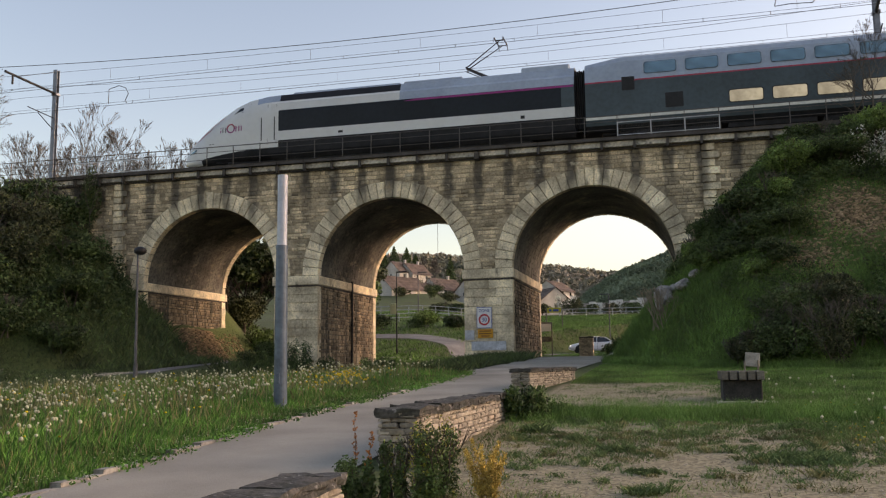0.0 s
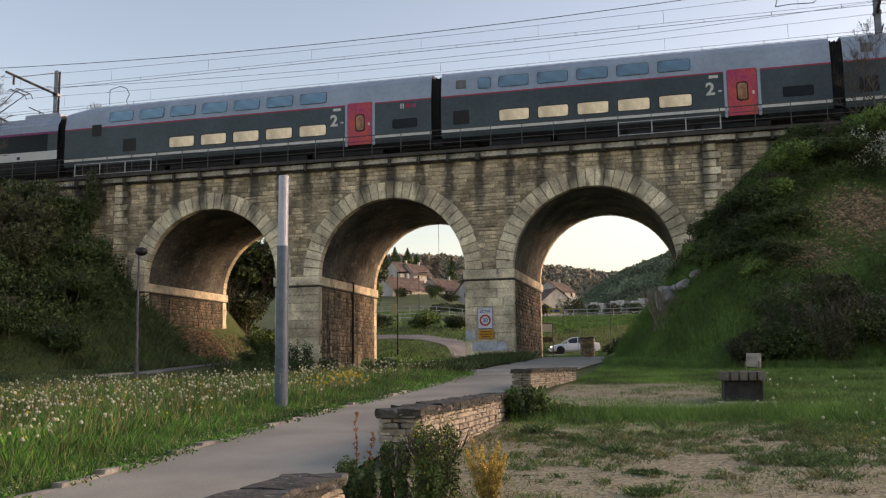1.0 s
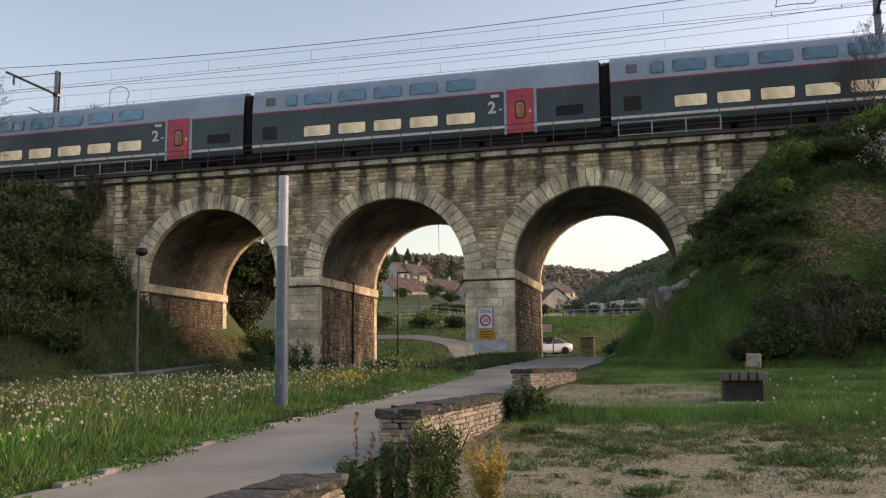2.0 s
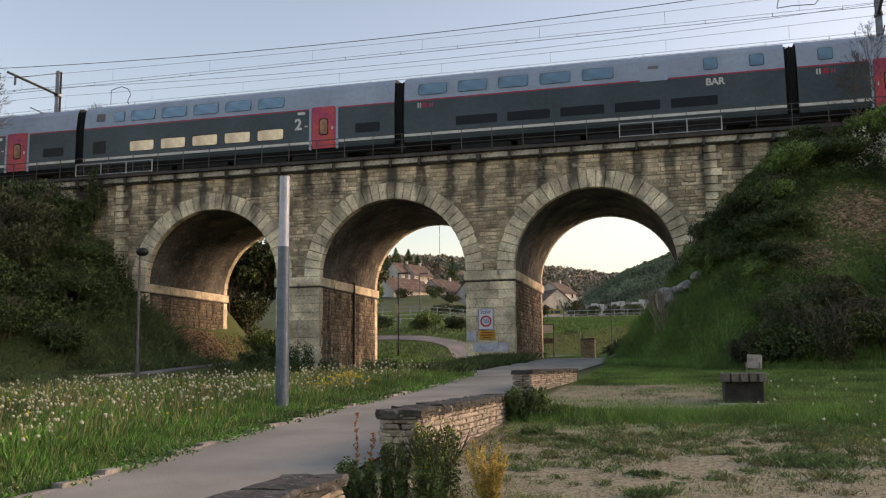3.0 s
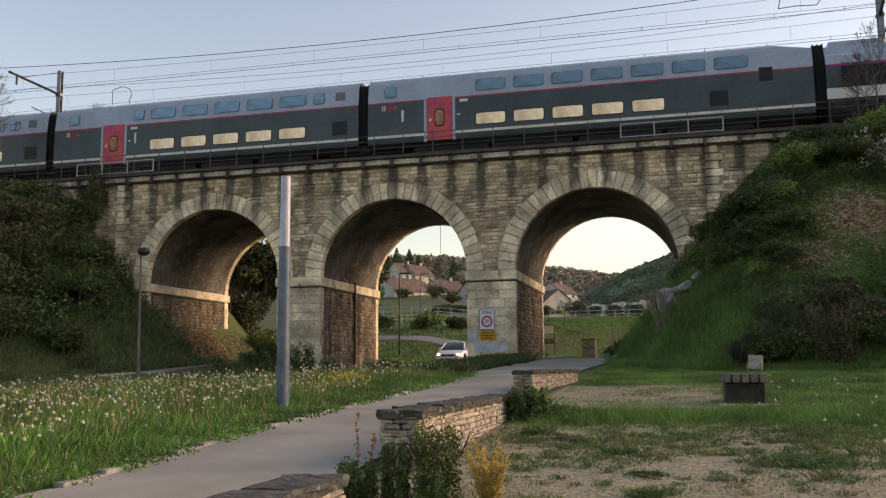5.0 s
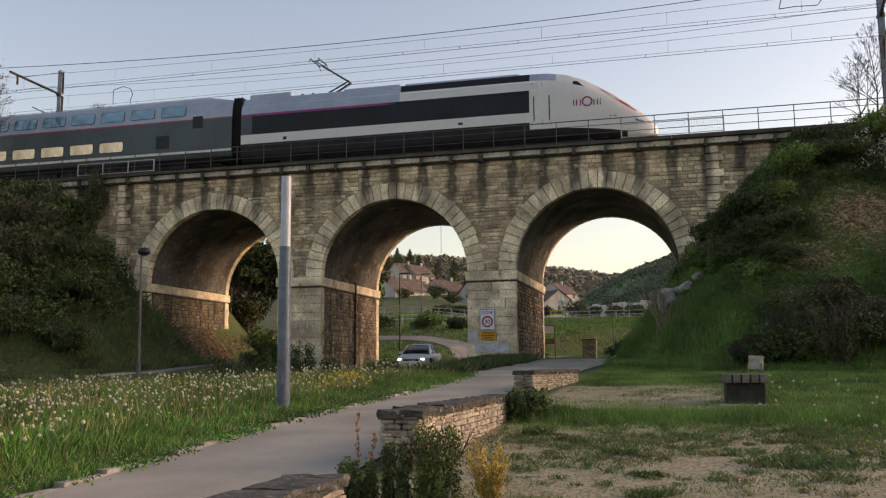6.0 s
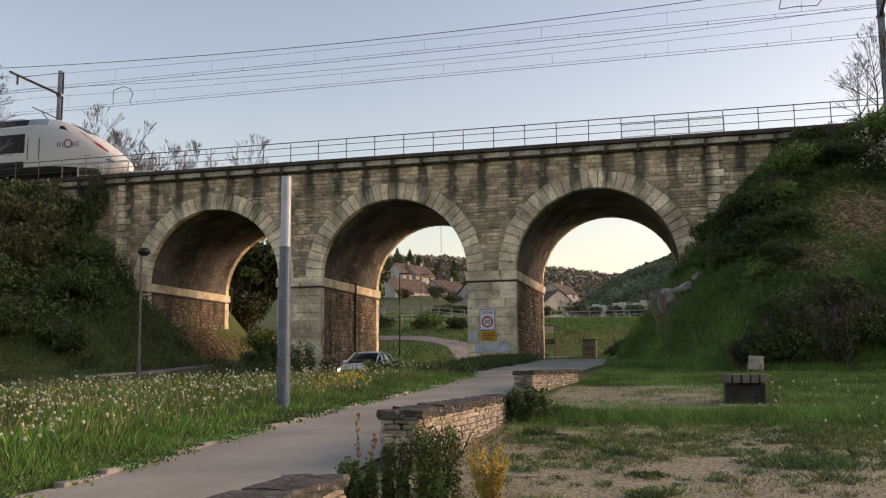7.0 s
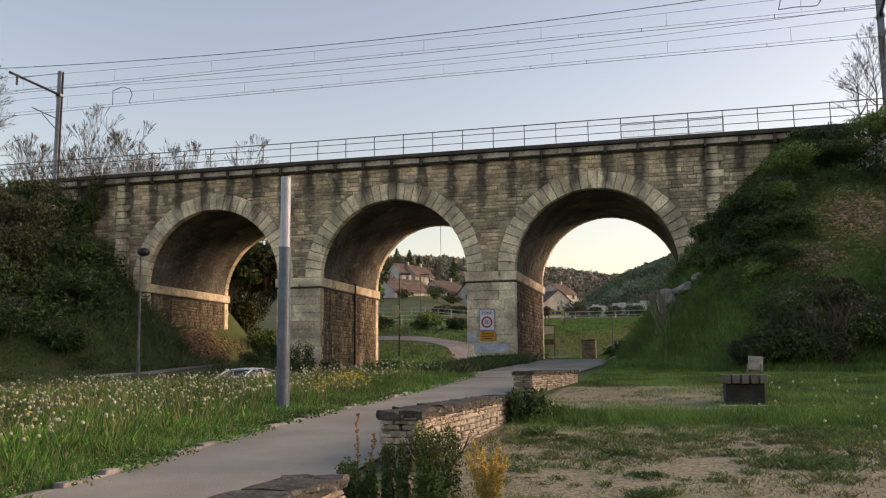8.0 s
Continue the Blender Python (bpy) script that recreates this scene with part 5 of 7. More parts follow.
for i, (x, y, w, tall) in enumerate(((1.32, 10.9, 0.5, 0.085), (-0.75, 11.5, 0.22, 0.09), (-0.35, 8.7, 0.15, 0.08), (-1.3, 12.4, 0.15, 0.07), (-2.1, 13.4, 0.2, 0.12), (0.2, 13.2, 0.2, 0.07), (-0.4, 9.9, 0.2, 0.05))):
    tuft(x, y, w, tall, "green weed tuft on the gravel", 100 + i, 1800 if i == 0 else 260)

# scattered small weeds growing out of the gravel
n = 560
wx_, wy_ = -2.4 + rs.uniform(0, 1, n) * 6.4, 8.6 + 8.2 * rs.uniform(0, 1, n) ** 0.7
wt_ = rs.uniform(0.02, 0.075, n) * (0.5 + rs.uniform(0, 1, n))
k_ = np.repeat(np.arange(n), 46)
base_ = on_ground(wx_[k_] + rs.normal(size=len(k_)) * 0.055, wy_[k_] + rs.normal(size=len(k_)) * 0.05)
for nm_, mt_, sel_, lab_ in (("gravel_weeds", M["tuft"], k_ % 4 != 0, "small green weeds scattered over the gravel"), ("brown_weeds", M["drygrass"], k_ % 4 == 0, "small straw-brown weeds scattered over the gravel")):
    b_, t_ = base_[sel_], wt_[k_][sel_]
    up_ = np.stack([np.zeros(len(b_)), np.zeros(len(b_)), t_ * rs.uniform(0.1, 1, len(b_))], 1)
    stuff(nm_, quads(nm_, np.concatenate([blades(b_, t_, 0.003, rs, 0.6), leaves(b_ + up_, 0.012, rs)]), mt_), lab_, "weeds")


# ---- shrubs ----
def branch(bm, p, d, length, r, depth, rr, spread=0.55, minr=0.003):
    """A forking branch; returns its tips."""
    q = p + d * length
    tube(bm, p, q, r, r * 0.7, seg=5 if depth > 1 else 3)
    if depth == 0:
        return [q]
    tips = []
    for _ in range(rr.choice([2, 3, 3])):
        nd = (d + Vector((rr.uniform(-1, 1), rr.uniform(-1, 1), rr.uniform(-0.5, 0.8))) * spread).normalized()
        tips += branch(bm, q, nd, length * rr.uniform(0.6, 0.85), max(r * 0.65, minr), depth - 1, rr, spread, minr)
    return tips


def shrub(x, y, w, tall, material, label, seed, n=3000, size=0.03, stems=6, name="shrub"):
    rr, r = random.Random(seed), np.random.default_rng(seed)
    z = h(x, y)
    s = thing(name, (x, y, z), label, "shrub")
    bm = bmesh.new()
    tips = []
    for k in range(stems):
        a = 2 * math.pi * k / stems + rr.uniform(-0.3, 0.3)
        o = Vector((math.cos(a), math.sin(a), 0)) * w * 0.12
        d = Vector((math.cos(a) * w * 0.45, math.sin(a) * w * 0.45, tall * 0.75)).normalized()
        tips += branch(bm, o - Vector((0, 0, 0.05)), d, tall * 0.38, 0.005 + 0.009 * tall, 2, rr, 0.45, 0.0022)
    tagged(part("stems", bm, M["bark"], s), kind="stuff")
    c = np.array([t[:] for t in tips])
    c = np.concatenate([c, c * np.array([0.9, 0.9, 0.72]), c * np.array([0.8, 0.8, 0.45]), c * np.array([0.75, 0.75, 0.2])])
    c[:, 2] = np.clip(c[:, 2], tall * 0.08, tall * 0.92)
    c[:, :2] *= np.clip(0.5 * w / (np.linalg.norm(c[:, :2], axis=1, keepdims=True) + 1e-6), 0, 1)
    rad = np.tile(np.array([[w * 0.16, w * 0.16, tall * 0.15]]), (len(c), 1))
    pts = cloud(c, rad, n, r, 0.2)
    pts[:, 2] = np.clip(pts[:, 2], 0.02, None)
    fol = part_from("foliage", quads("foliage", leaves(pts, size, r), material), s)
    return s


def part_from(name, me, parent, label=""):
    o = obj(name, me, parent)
    if label:
        o["label"] = label
    return o


M["box"] = mat("evergreen_leaves", (0.075, 0.125, 0.035), 0.5, scale=2, vary=0.5, fine=6, bump=0, island=0.45, space="World")
M["tips"] = mat("young_yellow_leaves", (0.42, 0.40, 0.07), 0.6, scale=3, vary=0.4, fine=6, bump=0, island=0.3, space="World")
M["golden"] = mat("golden_dry_leaves", (0.58, 0.40, 0.10), 0.7, scale=3, vary=0.4, fine=6, bump=0, island=0.3, space="World")
M["rust"] = mat("rust_orange_leaves", (0.55, 0.19, 0.05), 0.7, scale=3, vary=0.4, fine=6, bump=0, island=0.3, space="World")
shrub(-2.22, 8.3, 0.36, 0.76, M["box"], "upright evergreen shrub in front of the wall", 1, 3800, 0.017, 8)
shrub(-2.27, 8.33, 0.36, 0.82, M["tips"], "yellow young shoots above the evergreen shrub", 2, 900, 0.014, 5)
shrub(-2.62, 8.25, 0.24, 0.58, M["box"], "slim evergreen shrub beside the wall's end", 3, 1900, 0.017, 4)
shrub(-2.63, 8.27, 0.18, 0.62, M["tips"], "yellow young shoots above the slim shrub", 67, 220, 0.014, 3)
shrub(-2.44, 8.2, 0.28, 0.36, M["box"], "low evergreen shrub between two taller ones", 4, 1300, 0.017, 5)
shrub(-3.02, 8.2, 0.32, 0.44, M["box"], "low evergreen shrub by the path", 5, 2600, 0.017, 6)
shrub(-2.82, 8.15, 0.24, 0.30, M["box"], "small evergreen shrub in the gap", 68, 1000, 0.017, 4)


def sprig(x, y, tall, turns, label, seed):
    """A slender leafy shoot with short side twigs."""
    rr, r = random.Random(seed), np.random.default_rng(seed)
    o = thing("rusty_sprig", (x, y, h(x, y)), label, "shrub", "rust-orange sprigs")
    bm, pts = bmesh.new(), []
    p = Vector((0, 0, -0.03))
    for k in range(10):
        q = p + Vector((rr.uniform(-0.012, 0.012) + turns, rr.uniform(-0.01, 0.01), tall / 10))
        tube(bm, p, q, 0.0042 - 0.0003 * k, 0.0038 - 0.0003 * k, 5)
        if k > 3:
            for _ in range(2):
                e = q + Vector((rr.uniform(-1, 1), rr.uniform(-1, 1), 0.7)).normalized() * 0.075 * (1.25 - 0.1 * k)
                tube(bm, q, e, 0.002, 0.001, 4)
                pts += [q + (e - q) * rr.uniform(0.2, 1.1) for _ in range(9)]
            pts += [q + Vector((rr.uniform(-0.015, 0.015), rr.uniform(-0.015, 0.015), rr.uniform(-0.03, 0.03))) for _ in range(7)]
        p = q
    part("stem", bm, M["bark"], o)
    part_from("foliage", quads("foliage", leaves(np.array([v[:] for v in pts]), 0.013, r), M["rust"]), o)


sprig(-3.02, 8.28, 0.80, 0.0, "slender rust-orange sprig above the shrub", 6)
sprig(-2.96, 8.25, 0.62, 0.012, "short rust-orange sprig above the shrub", 66)

# golden feathery shrub: a fan of plumed shoots
gs = thing("feathery_shrub", (-1.76, 8.3, h(-1.76, 8.3)), "golden dry feathery shrub on the gravel", "shrub")
_r, _rr, _plumes = np.random.default_rng(77), random.Random(77), []
for _k in range(13):
    _lean = Vector((_rr.uniform(-0.42, 0.5), _rr.uniform(-0.3, 0.3), 1)).normalized()
    _len = _rr.uniform(0.34, 0.60)
    _o = Vector((_rr.uniform(-0.07, 0.07), _rr.uniform(-0.05, 0.05), -0.02))
    part("shoot", tubed(_o, _o + _lean * _len, 0.0035, 0.0012, 5), M["golden"], gs)
    _u = _r.uniform(0.12, 1.03, (330, 1))
    _pts = np.array(_o[:]) + np.array(_lean[:]) * _len * _u + _r.normal(size=(330, 3)) * (0.030 - 0.018 * _u)
    _plumes.append(leaves(_pts, 0.012, _r, 1.5))
tagged(part_from("plumes", quads("plumes", np.concatenate(_plumes), M["golden"]), gs), kind="stuff")
shrub(-2.52, 15.3, 0.65, 0.66, M["box"], "dark round shrub at the wall's end", 8, 4200, 0.03)
shrub(-2.35, 16.3, 0.9, 0.35, M["leaf2"], "low green shrub at the wall's end", 9, 2500, 0.03)
shrub(-9.2, 27.2, 1.0, 0.75, M["box"], "dark low shrub at the meadow's edge", 10, 3500, 0.04)
shrub(-8.0, 28.4, 0.6, 0.55, M["leaf"], "dark small shrub by the path junction", 11, 1800, 0.04)
shrub(-8.3, 37.4, 1.6, 0.45, M["leaf2"], "low ivy patch at the pier's foot", 12, 4200, 0.05)
shrub(-7.2, 35.4, 1.8, 0.35, M["leaf"], "low green ground cover beside the way", 13, 4200, 0.05)
shrub(-9.3, 38.8, 1.2, 0.5, M["leaf"], "low dark weeds at the pier's foot", 14, 3000, 0.05)
for i, (x, y, w, t) in enumerate(((-16.2, 39.6, 1.2, 1.3), (-17.6, 39.9, 1.3, 1.5), (-18.9, 39.6, 1.0, 1.2), (-17.0, 37.6, 1.4, 1.0), (-18.6, 37.4, 1.4, 0.9))):
    shrub(x, y, w, t, M["leaf"], "weedy shrub at the pier's foot", 30 + i, 2600, 0.045)
# rough grass on the near banks of the road
n = 80000
x, y = rs.uniform(-30, -6.2, n), rs.uniform(17, 41.2, n)
ok = (road_gap(x, y)[0] > 2.2) & (y > np.interp(x, [-26, -20, -16.5, -15.5, -10, -7], [16, 18.5, 23.5, 28, 29.5, 29])) & (np.hypot(x + 8.0, (y - 31)) > 1.2) & ~((x > -21.9) & (x < -19) & (y > 29)) & ~((x > -19.5) & (x < -17.1) & (y > 40.5)) & (x < -5.9 - 0.9 * (y < 37))
stuff("bank_grass", quads("bank_grass", blades(on_ground(x[ok], y[ok]), np.where((x[ok] < -0.37 * y[ok]) & (y[ok] < 34), 0.15, 0.34), 0.009, rs, 0.45), M["leaf"]), "dark rough grass on the road banks", "grass")

for i, (x, y, w, t) in enumerate(((-11.4, 29.4, 1.2, 0.72), (-12.5, 29.9, 1.1, 0.78), (-10.5, 29.1, 0.8, 0.6))):
    shrub(x, y, w, t, M["leaf2"], "low rough weeds along the meadow's edge", 90 + i, 1500, 0.035)

# ---- embankment cover ----
def slope_points(n, side, r):
    """Random points on the near and inner flanks of an embankment."""
    if side == 1:
        x, y = r.uniform(-6, 16, n), r.uniform(29, 47, n)
        d = np.hypot(np.maximum(5 - x, 0) * 1.27, np.maximum(D - y, 0))
        ok = (d < 11.5) & ~((y > D - 0.3) & (x > -0.5)) & ~((x < 0.5) & (y > D - 1) & (d > 7.2) & (x > -0.0))
    else:
        x, y = r.uniform(-62, -20.5, n), r.uniform(29, 54, n)
        d = np.hypot(1.3 * np.maximum(x + 33, 0), np.maximum(np.maximum(D - y, y - D - DEEP), 0))
        ok = (d < 11) & ~((y > D - 0.3) & (x < -26.7)) & (y < 54)
    return x[ok], y[ok], d[ok]


def dirt(x, y, d):
    """Bare stony patch on the right-hand flank."""
    return np.maximum(np.exp(-((x - 7.2) / 2.4) ** 2 - ((d - 4.9) / 1.5) ** 2), 0.8 * np.exp(-((x - 4.9) / 1.5) ** 2 - ((d - 6.4) / 0.8) ** 2))


M["slope"] = mat("slope_grass_blades", (0.12, 0.235, 0.055), 0.7, scale=0.5, vary=0.45, fine=5, bump=0, island=0.3, space="World")
x, y, d = slope_points(330000, 1, rs)
keep = (rs.uniform(0, 1, len(x)) > 1.25 * dirt(x, y, d)) & (x > np.interp(y, [27.6, 33, 41, 50], [-5.3, -5.0, -4.4, -3.6]) + 1.9)
stuff("slope_grass", quads("slope_grass", blades(on_ground(x, y)[keep], 0.26, 0.010, rs, 0.5, True), M["slope"]), "rough green grass on the embankment", "grass")
x, y, d = slope_points(80000, -1, rs)
ok = road_gap(x, y)[0] > 2.3
x, y = x[ok], y[ok]
stuff("shaded_slope_grass", quads("shaded_slope_grass", blades(on_ground(x, y), 0.2, 0.012, rs, 0.6, True), M["leaf"]), "dark grass on the wooded embankment", "grass")
# stones of the bare patch
M["scree"] = mat("scree_stones", (0.27, 0.19, 0.12), 0.95, vary=0.4, bump=0.3, island=0.5)
x, y, d = slope_points(150000, 1, rs)
keep = rs.uniform(0, 1, len(x)) < dirt(x, y, d) * 1.1 - 0.15
P = on_ground(x, y)[keep]
stuff("scree", balls("scree", P, rs.uniform(0.025, 0.085, len(P)), M["scree"], 0.6), "brown stony scree on the embankment", "stones")
x, y = rs.uniform(-26.6, -22.2, 2600), rs.uniform(41.8, 51, 2600)
stuff("earth_clods", balls("earth_clods", on_ground(x, y), rs.uniform(0.03, 0.11, 2600), M["scree"], 0.6), "brown earth and rubble under the arch", "stones")
x, y = rs.uniform(-29, -21, 2500), rs.uniform(29.5, 32.5, 2500)
stuff("left_scree", balls("left_scree", on_ground(x, y), rs.uniform(0.015, 0.05, 2500), M["pebble"], 0.6), "pale litter and stones under the bushes", "stones")


def bushes(name, C, R, n, size, material, label, seed):
    r = np.random.default_rng(seed)
    C, R = np.array(C), np.array(R)
    w = (R[:, 0] * R[:, 2])
    k = r.choice(len(C), n, p=w / w.sum())
    d = r.normal(size=(n, 3))
    d /= np.linalg.norm(d, axis=1, keepdims=True)
    wob = 1 + 0.22 * np.sin(d[:, 0] * 7 + k) * np.sin(d[:, 2] * 6 + 2 * k) + 0.12 * np.sin(d[:, 1] * 13 + 3 * k)
    rad = (0.62 + 0.42 * r.uniform(0, 1, n) ** 0.7) * wob
    pts = C[k] + d * R[k] * rad[:, None]
    return quads(name, leaves(pts, size, r), material)


def thicket(name, spots, material, label, seed, n, size):
    """A hedge-like bush of several heaped crowns with stems; spots: x, y, radius, height."""
    rr = random.Random(seed)
    x0, y0 = spots[0][:2]
    z0 = h(x0, y0)
    t = thing(name, (x0, y0, z0), label, "bush", "bushes on the embankments")
    C, R = [], []
    bm = bmesh.new()
    for x, y, w, tall in spots:
        g = h(x, y) - z0
        for k in range(6):
            a, q = rr.uniform(0, 6.28), rr.uniform(0, 0.75)
            cz = tall * rr.uniform(0.25, 0.8)
            C.append((x - x0 + math.cos(a) * w * q, y - y0 + math.sin(a) * w * q, g + cz))
            R.append((w * rr.uniform(0.35, 0.6), w * rr.uniform(0.35, 0.6), tall * rr.uniform(0.2, 0.34)))
        for k in range(5):
            branch(bm, Vector((x - x0 + rr.uniform(-0.3, 0.3) * w, y - y0 + rr.uniform(-0.3, 0.3) * w, g - 0.1)), Vector((rr.uniform(-0.5, 0.5), rr.uniform(-0.5, 0.5), 1)).normalized(), tall * 0.42, 0.03, 3, rr, 0.5, 0.006)
    tagged(part("stems", bm, M["twig"], t), kind="stuff")
    part_from("foliage", bushes("foliage", C, R, n, size, material, label, seed), t)
    return t


def undergrowth(name, side, n, mask, tall, size, material, label):
    """A lumpy leaf layer over a flank."""
    x, y, d = slope_points(n, side, rs)
    keep = mask(x, y, d)
    x, y = x[keep], y[keep]
    lump = 0.55 + 0.45 * np.sin(x * 1.9 + 1.3 * np.sin(y * 1.1)) * np.sin(y * 2.3 + np.sin(x * 1.7)) + 0.25 * np.sin(x * 4.3 + y * 3.7)
    up = tall * lump.clip(0.08, 1.4) * smooth01(0.2, 3.5, d[keep]) * rs.uniform(0.1, 1, len(x)) ** 0.5
    pts = on_ground(x, y) + np.stack([rs.normal(size=len(x)) * 0.1, rs.normal(size=len(x)) * 0.1, up], 1)
    stuff(name, quads(name, leaves(pts, size, rs), material), label, "undergrowth")


undergrowth("dense_undergrowth", -1, 210000, lambda x, y, d: (d < 10.2) & (x < -0.675 * y) & (x > -48), 1.5, 0.085, M["leaf"], "dense dark undergrowth covering the embankment")
undergrowth("low_undergrowth", -1, 120000, lambda x, y, d: (x > -0.675 * y) & (x < -0.575 * y) & (y < D - 0.6) & (d < 10.6), 0.6, 0.06, M["leaf"], "low dark undergrowth before the abutment")
undergrowth("upper_undergrowth", 1, 620000, lambda x, y, d: (d < 4.6 + 3.4 * fbm(x, y, 2.2, 21)) & (dirt(x, y, d) < 0.4) & (x < 12), 0.75, 0.045, M["leaf"], "dense green undergrowth on the upper bank")
undergrowth("bramble_layer", 1, 260000, lambda x, y, d: (d > 5.2 + 3.0 * fbm(x, y, 1.8, 22)) & (d < 8.2 + 2.6 * fbm(x, y, 1.4, 23)) & (x > 1.0 + 2.5 * fbm(x, y, 1.5, 24)) & (x < 12) & (fbm(x, y, 1.2, 25) > 0.42), 0.7, 0.045, M["leaf"], "dark brambles along the lower bank")
# bare brown earth and stones at the foot of the abutment
n = 2600
ex_, ey_ = -26.7 + 3.6 * rs.uniform(0, 1, n) ** 1.6, 41.2 + 7.0 * rs.uniform(0, 1, n)
stuff("abutment_earth", balls("abutment_earth", on_ground(ex_, ey_, 0.02), rs.uniform(0.05, 0.16, n), M["scree"], 0.5), "bare brown earth and stones under the arch", "earth")
r4 = random.Random(4)
M["dim_leaf"] = mat("dull_spring_leaves", (0.07, 0.082, 0.033), 0.7, scale=0.5, vary=0.5, fine=4, bump=0, island=0.45, space="World")
# left flank: dense bushes up to the deck
k = 0
for row, (dd, tall) in enumerate(((1.7, 1.3), (3.3, 1.9), (5.0, 2.3), (6.8, 2.5), (8.8, 2.3))):
    for i in range(6):
        x = -30.2 - 3.1 * i + r4.uniform(-0.6, 0.6) - row * 0.2
        y = D - 0.6 - dd
        if i == 0 and row < 2:
            x -= 1.2
        thicket("bush", [(x, y, 2.3, tall * 1.25), (x - 1.5, y + 0.6, 2.0, tall * 1.15)], M["dim_leaf"] if (row + i) % 3 else M["leaf"], "dense dull-green bush with bare twigs on the embankment", 200 + k, 5600, 0.085)
        k += 1
for x, y, w, t in ((-27.6, 36.4, 1.3, 1.4), (-26.2, 34.6, 1.3, 1.3), (-28.6, 33.6, 1.6, 1.7), (-31, 31.8, 1.8, 1.8), (-34, 31, 1.8, 2.0), (-28.9, 38.2, 1.1, 1.3)):
    thicket("bush", [(x, y, w, t)], M["leaf"], "low dark bush at the foot of the embankment", 300 + k, 5500, 0.065)
    k += 1
for x, y, w, t in ((-29.5, 57, 2.2, 2.6), (-31.5, 60, 2.4, 3.0), (-27.3, 56, 1.6, 1.5), (-33.5, 62, 2.5, 3.0), (-25.5, 55, 1.3, 1.1)):
    thicket("bush", [(x, y, w, t)], M["leaf2"] if k % 2 else M["dim_leaf"], "leafy bush behind the viaduct", 300 + k, 6000, 0.09)
    k += 1
# ivy on the left end of the masonry
thicket("ivy", [(-30.2, D - 0.35, 0.7, 3.6)], M["leaf"], "ivy clinging to the masonry below the cornice", 390, 3500, 0.06)
# right flank
for x, y, w, t in ((6.6, D - 1.4, 1.6, 1.3), (8.4, D - 1.2, 1.8, 1.5), (10.4, D - 1.2, 2.0, 1.7), (12.8, D - 1.3, 2.0, 1.8), (4.9, D - 2.8, 1.5, 1.4), (6.8, D - 2.4, 1.5, 1.3), (3.1, D - 3.8, 1.2, 1.2), (2.4, D - 2.2, 0.8, 0.9),
                   (3.0, D - 5.2, 1.2, 1.0), (15.5, D - 2, 1.8, 1.8)):
    thicket("bush", [(x, y, w, t)], M["leaf"] if k % 3 else M["leaf2"], "green leafy bush on the grassy embankment", 400 + k, 11000, 0.05)
    k += 1
for i, (x, y, w, t) in enumerate(((2.0, 31.3, 0.8, 1.0), (2.9, 31.2, 1.0, 1.6), (3.9, 31.5, 1.1, 1.5), (4.8, 31.0, 1.0, 1.9), (5.7, 31.6, 1.1, 1.3), (3.4, 32.5, 1.1, 1.2), (5.0, 32.8, 1.2, 1.1), (6.6, 31.4, 0.9, 0.9))):
    thicket("bush", [(x, y, w, t), (x + 0.5, y + 0.6, w * 0.7, t * 0.8)], M["leaf"] if i % 3 else M["dim_leaf"], "dark bramble thicket at the slope's foot", 500 + i, 5500, 0.045)
k += 5

for i, (x, y, w, t) in enumerate(((0.9, 39.2, 0.7, 0.9), (1.4, 39.7, 0.8, 1.0), (2.2, 38.7, 0.9, 1.0), (1.1, 37.0, 0.6, 0.7), (2.0, 36.3, 0.9, 0.8), (2.9, 36.6, 1.0, 1.0), (2.8, 34.8, 0.8, 0.7), (3.7, 35.2, 0.9, 0.8), (4.2, 36.1, 0.9, 0.9), (4.1, 37.8, 1.0, 1.1), (5.9, 39.2, 1.2, 1.2))):
    thicket("bush", [(x, y, w, t)], M["leaf"] if i % 3 else M["leaf2"], "dark leafy bush on the upper bank", 540 + i, 5000, 0.04)

# ---- street furniture ----
M["mast_low"] = mat("blue_grey_mast_paint", (0.105, 0.14, 0.18), 0.45, 0.2, scale=1.5, vary=0.25, fine=12, bump=0.05)
M["mast_top"] = mat("pale_mast_paint", (0.42, 0.45, 0.52), 0.4, 0.1, scale=1.5, vary=0.12, fine=12, bump=0.03)
M["black_paint"] = mat("black_lamp_paint", (0.02, 0.02, 0.022), 0.5, 0.2, vary=0.3, bump=0.05)
M["grey_paint"] = mat("grey_lamp_paint", (0.10, 0.10, 0.11), 0.5, 0.3, vary=0.3, bump=0.05)
M["white"] = mat("white_enamel", (0.66, 0.66, 0.68), 0.4, vary=0.1, bump=0)
M["red_e"] = mat("red_enamel", (0.50, 0.03, 0.04), 0.4, vary=0.1, bump=0)
M["blue_e"] = mat("blue_enamel", (0.04, 0.07, 0.26), 0.4, vary=0.1, bump=0)
M["orange_e"] = mat("orange_enamel", (0.62, 0.27, 0.02), 0.4, vary=0.15, bump=0)
M["oldwood"] = mat("weathered_oak", (0.17, 0.15, 0.125), 0.85, scale=4, vary=0.5, fine=40, bump=0.6, rand=0.2)
M["greywood"] = mat("silvered_wood", (0.34, 0.31, 0.27), 0.85, scale=4, vary=0.4, fine=40, bump=0.5)
M["dark_stone"] = mat("dark_bench_stone", (0.045, 0.042, 0.04), 0.9, scale=4, vary=0.4, fine=25)


